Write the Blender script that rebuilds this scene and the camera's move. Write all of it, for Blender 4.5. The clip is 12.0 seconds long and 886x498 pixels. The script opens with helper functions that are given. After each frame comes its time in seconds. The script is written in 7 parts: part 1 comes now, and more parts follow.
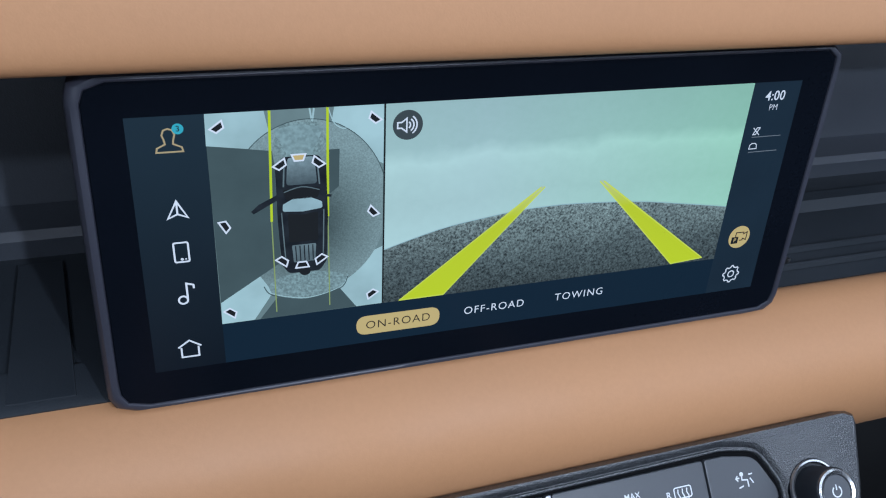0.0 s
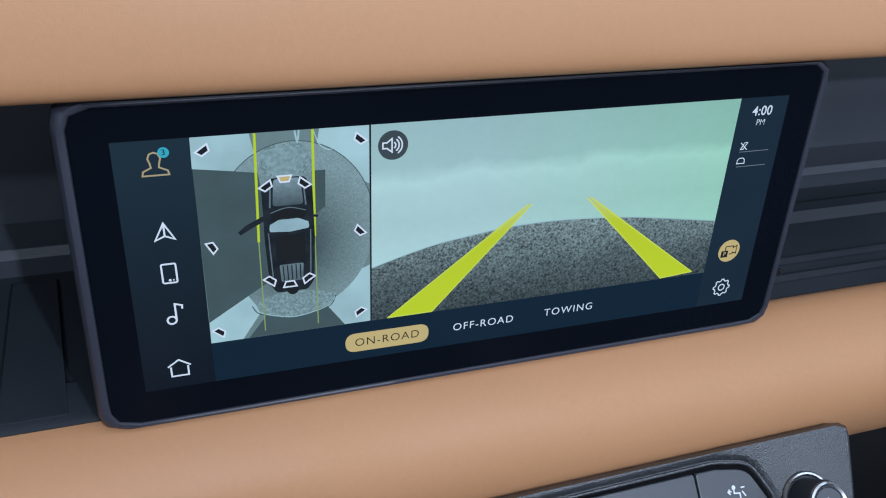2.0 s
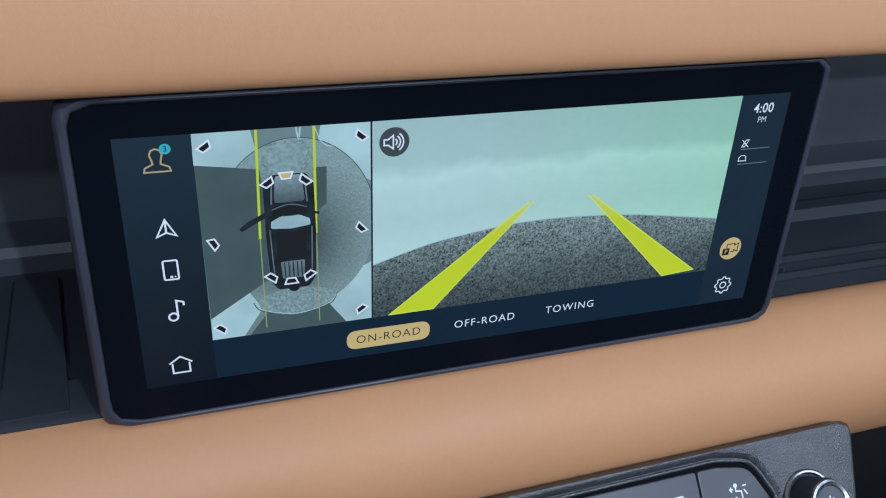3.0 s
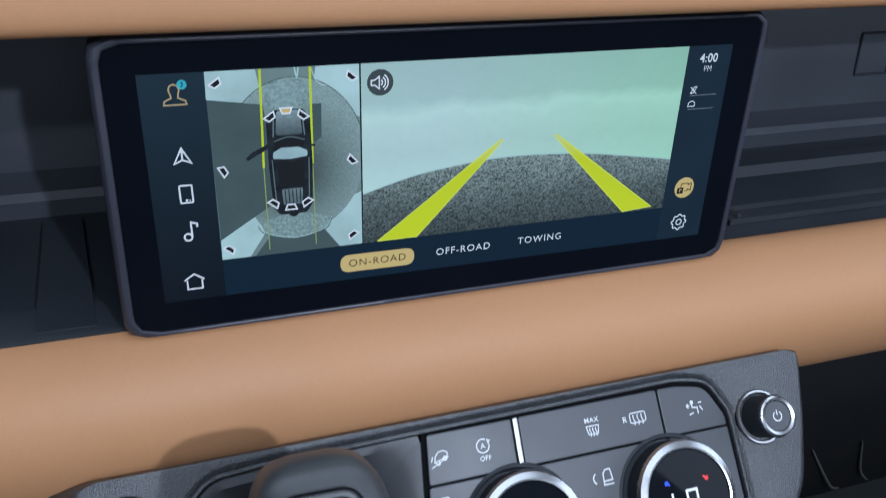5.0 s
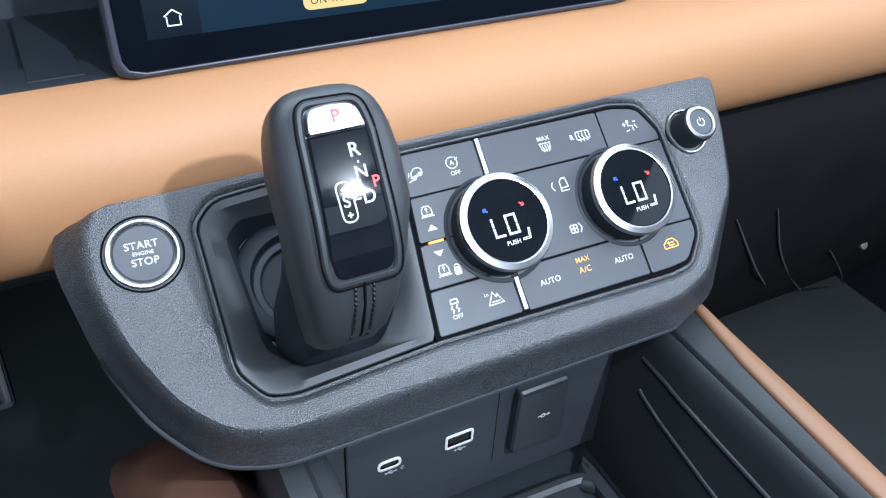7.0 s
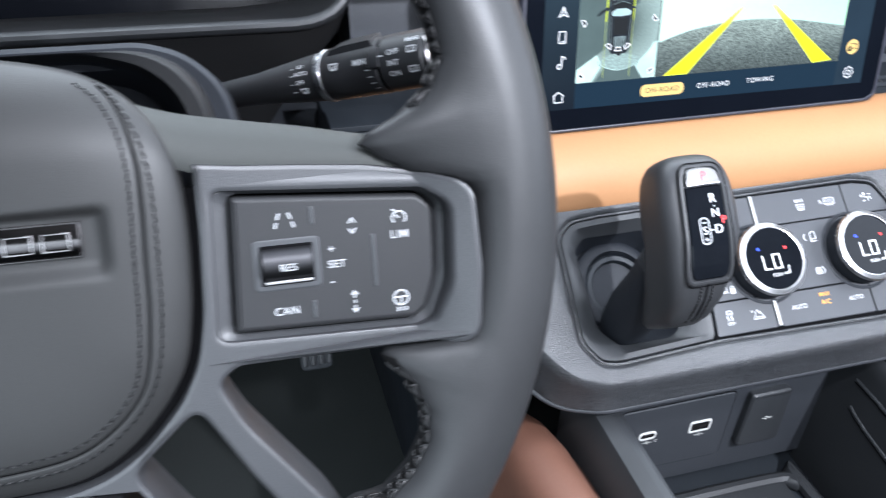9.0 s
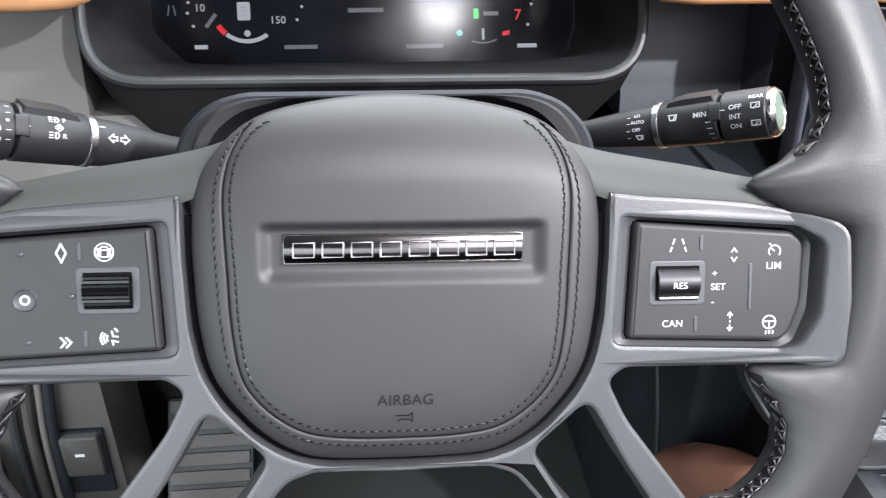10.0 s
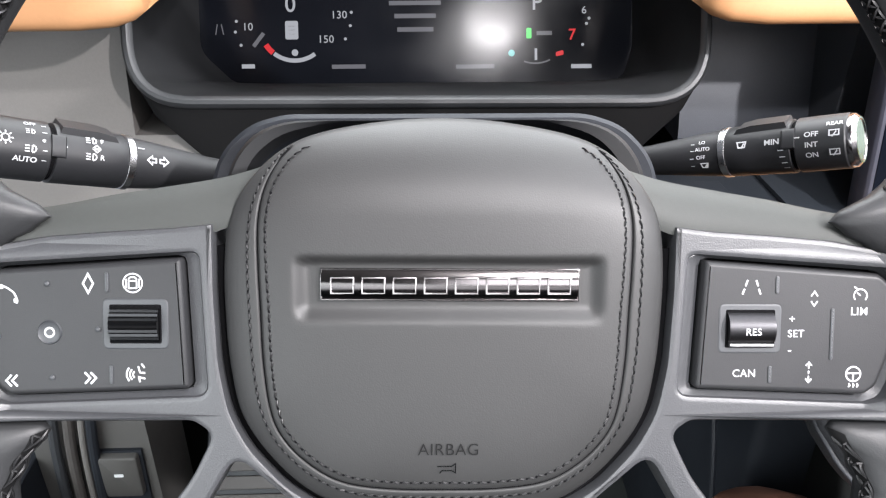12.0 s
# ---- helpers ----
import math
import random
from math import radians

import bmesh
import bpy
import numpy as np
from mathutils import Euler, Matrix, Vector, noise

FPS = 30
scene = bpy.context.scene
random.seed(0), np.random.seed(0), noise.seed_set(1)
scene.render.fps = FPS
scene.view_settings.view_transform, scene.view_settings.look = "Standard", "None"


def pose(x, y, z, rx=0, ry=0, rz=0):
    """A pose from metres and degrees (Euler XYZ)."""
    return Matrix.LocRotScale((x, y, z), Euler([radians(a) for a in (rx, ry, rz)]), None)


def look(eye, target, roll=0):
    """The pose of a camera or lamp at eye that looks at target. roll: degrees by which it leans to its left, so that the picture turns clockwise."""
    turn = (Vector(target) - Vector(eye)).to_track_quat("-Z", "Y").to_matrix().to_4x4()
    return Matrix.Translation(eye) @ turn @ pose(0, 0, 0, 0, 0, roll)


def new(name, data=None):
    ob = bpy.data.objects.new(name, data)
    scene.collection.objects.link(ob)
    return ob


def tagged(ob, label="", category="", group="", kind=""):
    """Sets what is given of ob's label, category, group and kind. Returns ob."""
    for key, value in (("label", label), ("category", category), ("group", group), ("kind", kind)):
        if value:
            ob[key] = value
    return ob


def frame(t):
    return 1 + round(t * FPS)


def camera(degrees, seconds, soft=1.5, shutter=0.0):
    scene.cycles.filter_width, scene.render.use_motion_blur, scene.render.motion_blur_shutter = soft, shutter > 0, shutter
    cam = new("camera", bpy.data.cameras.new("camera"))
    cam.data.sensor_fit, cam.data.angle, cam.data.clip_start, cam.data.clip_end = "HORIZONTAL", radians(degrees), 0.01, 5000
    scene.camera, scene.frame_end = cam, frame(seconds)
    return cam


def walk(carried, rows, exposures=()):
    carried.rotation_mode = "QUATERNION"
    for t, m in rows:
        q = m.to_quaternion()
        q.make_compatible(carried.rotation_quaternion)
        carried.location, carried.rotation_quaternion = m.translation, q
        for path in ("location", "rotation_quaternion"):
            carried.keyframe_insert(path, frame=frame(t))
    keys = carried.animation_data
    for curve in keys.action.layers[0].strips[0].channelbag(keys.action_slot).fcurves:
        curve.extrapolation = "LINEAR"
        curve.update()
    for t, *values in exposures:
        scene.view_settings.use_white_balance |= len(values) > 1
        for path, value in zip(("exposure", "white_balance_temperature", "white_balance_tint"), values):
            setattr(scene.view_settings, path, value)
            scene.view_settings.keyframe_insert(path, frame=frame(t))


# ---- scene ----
cam = camera(58.2, 12.0, 1.15, 0.25)
PATH = [
    (0, (-0.113, -0.01, 0.866), (0.488, 1.45, -0.362), 7.6),
    (0.5, (-0.113, -0.009, 0.868), (0.484, 1.446, -0.367), 7.8),
    (1, (-0.11, -0.011, 0.87), (0.485, 1.454, -0.356), 7.5),
    (1.5, (-0.105, -0.01, 0.87), (0.481, 1.457, -0.357), 7.0),
    (2, (-0.106, -0.01, 0.872), (0.479, 1.46, -0.352), 6.8),
    (2.5, (-0.107, -0.01, 0.872), (0.478, 1.46, -0.352), 6.9),
    (3, (-0.106, -0.011, 0.871), (0.475, 1.462, -0.352), 6.7),
    (3.2, (-0.104, -0.01, 0.873), (0.48, 1.46, -0.35), 6.8),
    (4.8, (-0.107, -0.048, 0.876), (0.456, 1.457, -0.314), 5.7),
    (5, (-0.114, -0.061, 0.872), (0.469, 1.418, -0.342), 6.3),
    (5.5, (-0.127, -0.116, 0.84), (0.449, 1.364, -0.376), 4.6),
    (6, (-0.151, -0.143, 0.797), (0.471, 1.311, -0.427), 1.9),
    (6.5, (-0.168, -0.154, 0.797), (0.564, 1.252, -0.424), 2.6),
    (6.7, (-0.167, -0.153, 0.794), (0.593, 1.239, -0.426), 3.0),
    (8.3, (-0.228, -0.209, 0.843), (0.454, 1.249, -0.343), 1.3),
    (8.5, (-0.245, -0.220, 0.859), (0.367, 1.274, -0.321), 0.5),
    (9, (-0.333, -0.240, 0.869), (0.169, 1.325, -0.271), 2.5),
    (9.5, (-0.401, -0.248, 0.876), (-0.046, 1.402, -0.197), 2.6),
    (10, (-0.432, -0.266, 0.882), (-0.254, 1.432, -0.16), 0.9),
    (10.5, (-0.434, -0.277, 0.884), (-0.343, 1.436, -0.144), 0.1),
    (11, (-0.433, -0.271, 0.881), (-0.364, 1.444, -0.146), 0.1),
    (11.5, (-0.431, -0.26, 0.878), (-0.366, 1.46, -0.141), 0.1),
    (12, (-0.431, -0.244, 0.876), (-0.367, 1.484, -0.127), -0.0),
]
EXPOSURES = [(0, -1.18, 5150, 10), (3.2, -1.18, 5150, 10), (4.8, -1.20, 5200, 10), (5.1, -1.18, 5200, 10), (5.5, -1.04, 5200, 9), (6.0, -0.66, 5200, 8), (6.5, -0.36, 5200, 8),
             (8.3, -0.06, 5500, 10), (9.0, 0.14, 5700, 12), (9.5, 0.44, 5950, 14), (10.5, 0.74, 6250, 15), (11.0, 0.74, 6250, 15), (12.0, 0.74, 6350, 15)]
walk(cam, [(t, look(eye, target, roll)) for t, eye, target, roll in PATH], EXPOSURES)

from mathutils.geometry import tessellate_polygon

# ---------------------------------------------------------------- light
world = bpy.data.worlds.new("world")
scene.world = world
world.use_nodes = True
wbg = world.node_tree.nodes["Background"]
wbg.inputs["Color"].default_value = (0.86, 0.93, 1.0, 1)
wbg.inputs["Strength"].default_value = 0.38


def area_lamp(name, place, target, sx, sy, watts, colour, spread=180):
    data = bpy.data.lights.new(name, "AREA")
    data.shape, data.size, data.size_y, data.energy, data.color = "RECTANGLE", sx, sy, watts, colour
    data.spread = radians(spread)
    ob = new(name, data)
    ob.matrix_world = look(place, target)
    return ob


area_lamp("windscreen_light", (0.0, 0.38, 1.19), (-0.03, 0.10, 0.65), 1.3, 0.40, 14.0, (0.96, 1.0, 0.97))
area_lamp("door_opening_light", (-0.80, -0.16, 0.56), (-0.35, 0.50, 0.14), 1.0, 0.60, 2.0, (0.93, 1.0, 0.97), 80)
area_lamp("side_window_light", (0.76, -0.20, 1.02), (-0.1, 0.1, 0.6), 0.8, 0.40, 7.0, (0.97, 0.99, 1.0))
area_lamp("rear_window_light", (0.0, -1.55, 1.05), (0.0, 0.1, 0.65), 1.2, 0.45, 1.6, (1.0, 0.98, 0.95))
area_lamp("roof_window_light", (0.0, -0.04, 1.262), (0.0, -0.04, 0.6), 0.70, 0.36, 4.4, (0.98, 0.99, 1.0))
area_lamp("roof_window_light", (0.0, -0.92, 1.262), (0.0, -0.60, 0.6), 0.70, 0.50, 6.5, (1.0, 0.99, 0.98))
area_lamp("map_light", (0.173, -0.543, 1.235), (-0.02, 0.05, 0.6), 0.024, 0.024, 14.5, (1.0, 0.98, 0.95))
area_lamp("map_light", (-0.286, -0.365, 1.235), (-0.38, 0.05, 0.6), 0.03, 0.03, 4.0, (1.0, 0.98, 0.95))

# ---------------------------------------------------------------- materials


def mat(name, colour, rough=0.5, metal=0.0, bump=0.0, grain=1800.0, vary=0.06, glow=None, power=0.0, spec=0.5, coat=0.0,
        rough_vary=0.08, big=14.0, glint_fleck=0.0, deep=0.0004):
    m = bpy.data.materials.new(name)
    m.use_nodes = True
    nt = m.node_tree
    b = nt.nodes["Principled BSDF"]
    b.inputs["Metallic"].default_value = metal
    b.inputs["Specular IOR Level"].default_value = spec
    b.inputs["Coat Weight"].default_value = coat
    b.inputs["Coat Roughness"].default_value = 0.06
    tc = nt.nodes.new("ShaderNodeTexCoord")
    if vary:
        n1 = nt.nodes.new("ShaderNodeTexNoise")
        n1.inputs["Scale"].default_value, n1.inputs["Detail"].default_value = big, 5.0
        nt.links.new(tc.outputs["Object"], n1.inputs["Vector"])
        n2 = nt.nodes.new("ShaderNodeTexNoise")
        n2.inputs["Scale"].default_value, n2.inputs["Detail"].default_value = grain * 0.35, 3.0
        nt.links.new(tc.outputs["Object"], n2.inputs["Vector"])
        mx = nt.nodes.new("ShaderNodeMath")
        mx.operation = "ADD"
        nt.links.new(n1.outputs["Fac"], mx.inputs[0])
        nt.links.new(n2.outputs["Fac"], mx.inputs[1])
        ramp = nt.nodes.new("ShaderNodeMapRange")
        ramp.inputs["From Min"].default_value, ramp.inputs["From Max"].default_value = 0.6, 1.4
        ramp.inputs["To Min"].default_value, ramp.inputs["To Max"].default_value = 1 - vary, 1 + vary
        nt.links.new(mx.outputs[0], ramp.inputs["Value"])
        shade = ramp.outputs["Result"]
        if glint_fleck:
            n3 = nt.nodes.new("ShaderNodeTexNoise")
            n3.inputs["Scale"].default_value, n3.inputs["Detail"].default_value, n3.inputs["Roughness"].default_value = grain, 3.0, 0.6
            nt.links.new(tc.outputs["Object"], n3.inputs["Vector"])
            fr = nt.nodes.new("ShaderNodeMapRange")
            fr.inputs["From Min"].default_value, fr.inputs["From Max"].default_value = 0.38, 0.66
            fr.inputs["To Min"].default_value, fr.inputs["To Max"].default_value = 1 - glint_fleck, 1 + glint_fleck
            nt.links.new(n3.outputs["Fac"], fr.inputs["Value"])
            fm = nt.nodes.new("ShaderNodeMath")
            fm.operation = "MULTIPLY"
            nt.links.new(shade, fm.inputs[0])
            nt.links.new(fr.outputs["Result"], fm.inputs[1])
            shade = fm.outputs[0]
        vm = nt.nodes.new("ShaderNodeVectorMath")
        vm.operation = "SCALE"
        vm.inputs[0].default_value = colour
        nt.links.new(shade, vm.inputs["Scale"])
        nt.links.new(vm.outputs["Vector"], b.inputs["Base Color"])
        rr = nt.nodes.new("ShaderNodeMapRange")
        rr.inputs["From Min"].default_value, rr.inputs["From Max"].default_value = 0.3, 0.7
        rr.inputs["To Min"].default_value, rr.inputs["To Max"].default_value = max(0.02, rough - rough_vary), min(1, rough + rough_vary)
        nt.links.new(n1.outputs["Fac"], rr.inputs["Value"])
        nt.links.new(rr.outputs["Result"], b.inputs["Roughness"])
    else:
        b.inputs["Base Color"].default_value = (*colour, 1)
        b.inputs["Roughness"].default_value = rough
    if bump:
        vo = nt.nodes.new("ShaderNodeTexNoise")
        vo.inputs["Scale"].default_value, vo.inputs["Detail"].default_value = grain, 2.0
        nt.links.new(tc.outputs["Object"], vo.inputs["Vector"])
        bp = nt.nodes.new("ShaderNodeBump")
        bp.inputs["Strength"].default_value, bp.inputs["Distance"].default_value = bump, deep
        nt.links.new(vo.outputs["Fac"], bp.inputs["Height"])
        nt.links.new(bp.outputs["Normal"], b.inputs["Normal"])
    if glow:
        b.inputs["Emission Color"].default_value = (*glow, 1)
        b.inputs["Emission Strength"].default_value = power
    return m


TAN = mat("tan_leather", (0.340, 0.174, 0.078), 0.58, bump=0.09, grain=1400, vary=0.045, spec=0.32)
BROWN = mat("brown_leather", (0.125, 0.058, 0.038), 0.5, bump=0.12, grain=1500, vary=0.08)
# the grain's sparkle is put into the base colour as strong light and dark flecks
GRAIN = mat("grained_black_plastic", (0.031, 0.0325, 0.0355), 0.34, bump=1.0, grain=1500, vary=0.10, glint_fleck=0.85, deep=0.0005, spec=0.7)
SATIN = mat("satin_black_plastic", (0.026, 0.028, 0.031), 0.46, bump=0.08, grain=2500, vary=0.08)
DARK = mat("dark_plastic", (0.009, 0.011, 0.015), 0.6, bump=0.15, grain=1800, vary=0.15, spec=0.3)
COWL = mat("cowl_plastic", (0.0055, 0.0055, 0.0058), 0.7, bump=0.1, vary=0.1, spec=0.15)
INNER = mat("hood_shade_plastic", (0.0070, 0.0074, 0.0082), 0.6, bump=0.1, vary=0.08, spec=0.3)
PANEL = mat("slate_panel_plastic", (0.030, 0.033, 0.039), 0.55, bump=0.25, grain=1500, vary=0.1)
RUBBER = mat("rubber_mat", (0.008, 0.011, 0.015), 0.6, bump=0.2, grain=1600, vary=0.12)
POD = mat("switch_pod_plastic", (0.0172, 0.0175, 0.0187), 0.46, bump=0.10, grain=2200, vary=0.06, spec=0.28)
KEY = mat("soft_key_plastic", (0.033, 0.035, 0.040), 0.48, bump=0.06, grain=2500, vary=0.05)
SPOKE = mat("slate_spoke_paint", (0.0345, 0.0355, 0.0382), 0.38, bump=0.22, grain=1700, vary=0.05, glint_fleck=0.12)
GRIP_LEATHER = mat("black_grip_leather", (0.026, 0.027, 0.029), 0.46, bump=0.14, grain=1700, vary=0.08, spec=0.34)
WHEEL_LEATHER = mat("black_wheel_leather", (0.0190, 0.0195, 0.0205), 0.46, bump=0.14, grain=1700, vary=0.08, spec=0.34)
STALK = mat("stalk_plastic", (0.012, 0.0125, 0.014), 0.5, bump=0.05, vary=0.06, spec=0.35)
PALE_CHROME = mat("pale_chrome", (0.30, 0.285, 0.285), 0.20, metal=1.0, vary=0.08)
ROLLER = mat("dark_roller_metal", (0.034, 0.034, 0.036), 0.34, metal=1.0, vary=0.1)
EMBLEM = mat("dark_chrome", (0.120, 0.113, 0.114), 0.15, metal=1.0, vary=0.1)
PAD_SKIN = mat("black_airbag_leather", (0.0165, 0.0166, 0.0166), 0.52, bump=0.12, grain=1900, vary=0.06, spec=0.4, rough_vary=0.05)
GAP = mat("gap_black", (0.003, 0.003, 0.0035), 0.8, vary=0, spec=0.05)
EMBOSS = mat("embossed_black", (0.0048, 0.0048, 0.005), 0.7, vary=0, spec=0.15)
COVER = mat("soft_cover_plastic", (0.033, 0.035, 0.033), 0.62, bump=0.10, grain=1900, vary=0.06, spec=0.25)
GLOSS = mat("gloss_black", (0.005, 0.006, 0.008), 0.04, vary=0.2, rough_vary=0.02, spec=0.10, big=90.0)
DIAL_GLASS = mat("dial_glass", (0.003, 0.0035, 0.005), 0.155, vary=0.2, rough_vary=0.05, spec=0.09)
RAIL = mat("rail_leather", (0.170, 0.086, 0.043), 0.5, bump=0.12, grain=1500, vary=0.08)
SCREEN_GLASS = mat("screen_glass", (0.003, 0.004, 0.0065), 0.16, vary=0.2, rough_vary=0.03, spec=0.09)
FRAME = mat("screen_frame", (0.026, 0.027, 0.037), 0.40, bump=0.05, vary=0.05)
CHROME = mat("satin_chrome", (0.38, 0.38, 0.385), 0.29, metal=1.0, vary=0.04, rough_vary=0.05)
SILVER = mat("brushed_silver", (0.36, 0.36, 0.36), 0.40, metal=1.0, vary=0.05)
PORT_WHITE = mat("port_white", (0.62, 0.62, 0.60), 0.45, vary=0)
PRINT = mat("white_print", (0.48, 0.49, 0.50), 0.5, vary=0, glow=(0.8, 0.82, 0.85), power=0.10)
WPRINT = mat("white_switch_print", (0.36, 0.37, 0.38), 0.5, vary=0)
AMBER = mat("amber_light", (0.5, 0.22, 0.02), 0.5, vary=0, glow=(1.0, 0.42, 0.03), power=0.85)
RED = mat("red_light", (0.5, 0.02, 0.02), 0.5, vary=0, glow=(1.0, 0.04, 0.04), power=0.9)
BLUE = mat("blue_light", (0.02, 0.05, 0.5), 0.5, vary=0, glow=(0.03, 0.10, 1.0), power=0.9)
LCD = mat("lcd_white", (0.4, 0.4, 0.4), 0.4, vary=0, glow=(0.85, 0.85, 0.82), power=0.75)
THREAD = mat("black_thread", (0.0075, 0.0075, 0.008), 0.42, vary=0.3, grain=6000, spec=0.3)
LINER = mat("headliner_cloth", (0.24, 0.24, 0.235), 0.9, bump=0.2, vary=0.06)
CARPET = mat("cabin_carpet", (0.021, 0.024, 0.0235), 0.95, bump=0.4, vary=0.2)
FOOT = mat("foot_rest_plastic", (0.050, 0.045, 0.042), 0.6, bump=0.2, vary=0.1)
SLATE = mat("slate_dash_plastic", (0.034, 0.038, 0.046), 0.36, bump=0.25, grain=1500, vary=0.1)
KICK = mat("dark_kick_panel", (0.052, 0.050, 0.047), 0.6, bump=0.25, vary=0.08)
# satin plastic toned down: the shadow over the console tray is in its colour
TRAY = mat("shaded_tray_plastic", (0.020, 0.0215, 0.0235), 0.48, bump=0.08, grain=2500, vary=0.08)
GREY_TRIM = mat("grey_dash_trim", (0.110, 0.104, 0.098), 0.6, bump=0.25, vary=0.08)

# ---------------------------------------------------------------- mesh tools (outlines in millimetres)
K = 0.001


def rounded(pts, r, n=5):
    """An outline with its corners rounded. r: one radius, or one for each corner."""
    out, m = [], len(pts)
    for i, p in enumerate(pts):
        p = Vector(p[:2])
        a, b = Vector(pts[i - 1][:2]) - p, Vector(pts[(i + 1) % m][:2]) - p
        rad = r[i] if isinstance(r, (list, tuple)) else r
        ang = a.angle(b)
        if rad <= 0 or abs(ang - math.pi) < 0.02:
            out.append(tuple(p))
            continue
        d = min(rad / math.tan(ang / 2), a.length * 0.49, b.length * 0.49)
        s, e = p + a.normalized() * d, p + b.normalized() * d
        for k in range(n + 1):
            t = k / n
            q = (1 - t) ** 2 * s + 2 * t * (1 - t) * p + t * t * e
            out.append((q.x, q.y))
    return out


def inset(pts, d):
    """The outline moved inwards by d (anticlockwise outlines)."""
    out, m = [], len(pts)
    for i in range(m):
        p, a, b = Vector(pts[i]), Vector(pts[i - 1]), Vector(pts[(i + 1) % m])
        e1, e2 = p - a, b - p
        if e1.length < 1e-6:
            e1 = e2
        if e2.length < 1e-6:
            e2 = e1
        n1, n2 = Vector((-e1.y, e1.x)).normalized(), Vector((-e2.y, e2.x)).normalized()
        n = n1 + n2
        n = n.normalized() if n.length > 1e-6 else n1
        q = p + n * min(d / max(n.dot(n1), 0.5), abs(d) * 1.6) if d > 0 else p + n * max(d / max(n.dot(n1), 0.5), -abs(d) * 1.6)
        out.append((q.x, q.y))
    return out


def ccw(pts):
    pts = [p for i, p in enumerate(pts) if (Vector(p) - Vector(pts[i - 1])).length > 0.02]
    a = sum(pts[i - 1][0] * pts[i][1] - pts[i][0] * pts[i - 1][1] for i in range(len(pts)))
    return pts if a > 0 else pts[::-1]


def polar(pts, c, n):
    """The outline met by n even rays from the centre c."""
    out = []
    for i in range(n):
        a = 2 * math.pi * (i + 0.5) / n
        d = Vector((math.cos(a), math.sin(a)))
        best = None
        for k in range(len(pts)):
            p, q = Vector(pts[k - 1]) - Vector(c), Vector(pts[k]) - Vector(c)
            e = q - p
            den = d.x * e.y - d.y * e.x
            if abs(den) < 1e-9:
                continue
            t = (p.x * e.y - p.y * e.x) / den
            u = (p.x * d.y - p.y * d.x) / den
            if t > 0 and -1e-6 <= u <= 1 + 1e-6 and (best is None or t > best):
                best = t
        out.append((c[0] + d.x * best, c[1] + d.y * best))
    return out


def mirror(pts):
    return [(-x, y) for x, y in pts][::-1]


def add_loft(bm, loops, cap0=True, cap1=True, closed=True):
    rows = [[bm.verts.new(Vector(p) * K) for p in loop] for loop in loops]
    n = len(rows[0])
    for a, b in zip(rows, rows[1:]):
        for i in range(n if closed else n - 1):
            j = (i + 1) % n
            try:
                bm.faces.new((a[i], a[j], b[j], b[i]))
            except ValueError:
                pass
    if cap0:
        bm.faces.new(rows[0][::-1])
    if cap1:
        bm.faces.new(rows[-1])
    return rows


def loft(loops, cap0=True, cap1=True, closed=True):
    bm = bmesh.new()
    add_loft(bm, loops, cap0, cap1, closed)
    return bm


def lift(pts, z):
    return [(x, y, z) for x, y in pts]


def add_plate(bm, pts, z0, z1, bev=0.8):
    pts = ccw(pts)
    loops = [lift(pts, z0), lift(pts, z1 - bev)]
    if bev > 0:
        loops += [lift(inset(pts, bev * 0.3), z1 - bev * 0.3), lift(inset(pts, bev), z1), lift(inset(pts, bev * 1.3 + 0.05), z1)]
    add_loft(bm, loops)


def plate(pts, z0, z1, bev=0.8):
    bm = bmesh.new()
    add_plate(bm, pts, z0, z1, bev)
    return bm


def holed(outer, holes, z0, z1, bev=0.8):
    """A plate with openings that go through it."""
    bm = bmesh.new()
    top = []
    for k, pts in enumerate([outer, *holes]):
        pts = ccw(pts)
        s = 1 if k == 0 else -1
        loops = [lift(pts, z0), lift(pts, z1 - bev), lift(inset(pts, s * bev * 0.3), z1 - bev * 0.3), lift(inset(pts, s * bev), z1), lift(inset(pts, s * (bev * 1.3 + 0.1)), z1)]
        if k:
            loops = [l[::-1] for l in loops]
        rows = add_loft(bm, loops, False, False)
        top.append(rows[-1])
    flat_verts = [v for loop in top for v in loop]
    for tri in tessellate_polygon([[v.co for v in loop] for loop in top]):
        try:
            bm.faces.new([flat_verts[i] for i in tri])
        except ValueError:
            pass
    return bm


def box(x0, x1, y0, y1, z0, z1, bev=1.0):
    return plate([(x0, y0), (x1, y0), (x1, y1), (x0, y1)], z0, z1, bev)


def add_lathe(bm, profile, n=48, at=(0, 0), cap0=True, cap1=True):
    loops = [[(at[0] + r * math.cos(2 * math.pi * i / n), at[1] + r * math.sin(2 * math.pi * i / n), z) for i in range(n)] for r, z in profile]
    add_loft(bm, loops, cap0, cap1)


def lathe(profile, n=48, at=(0, 0), cap0=True, cap1=True):
    bm = bmesh.new()
    add_lathe(bm, profile, n, at, cap0, cap1)
    return bm


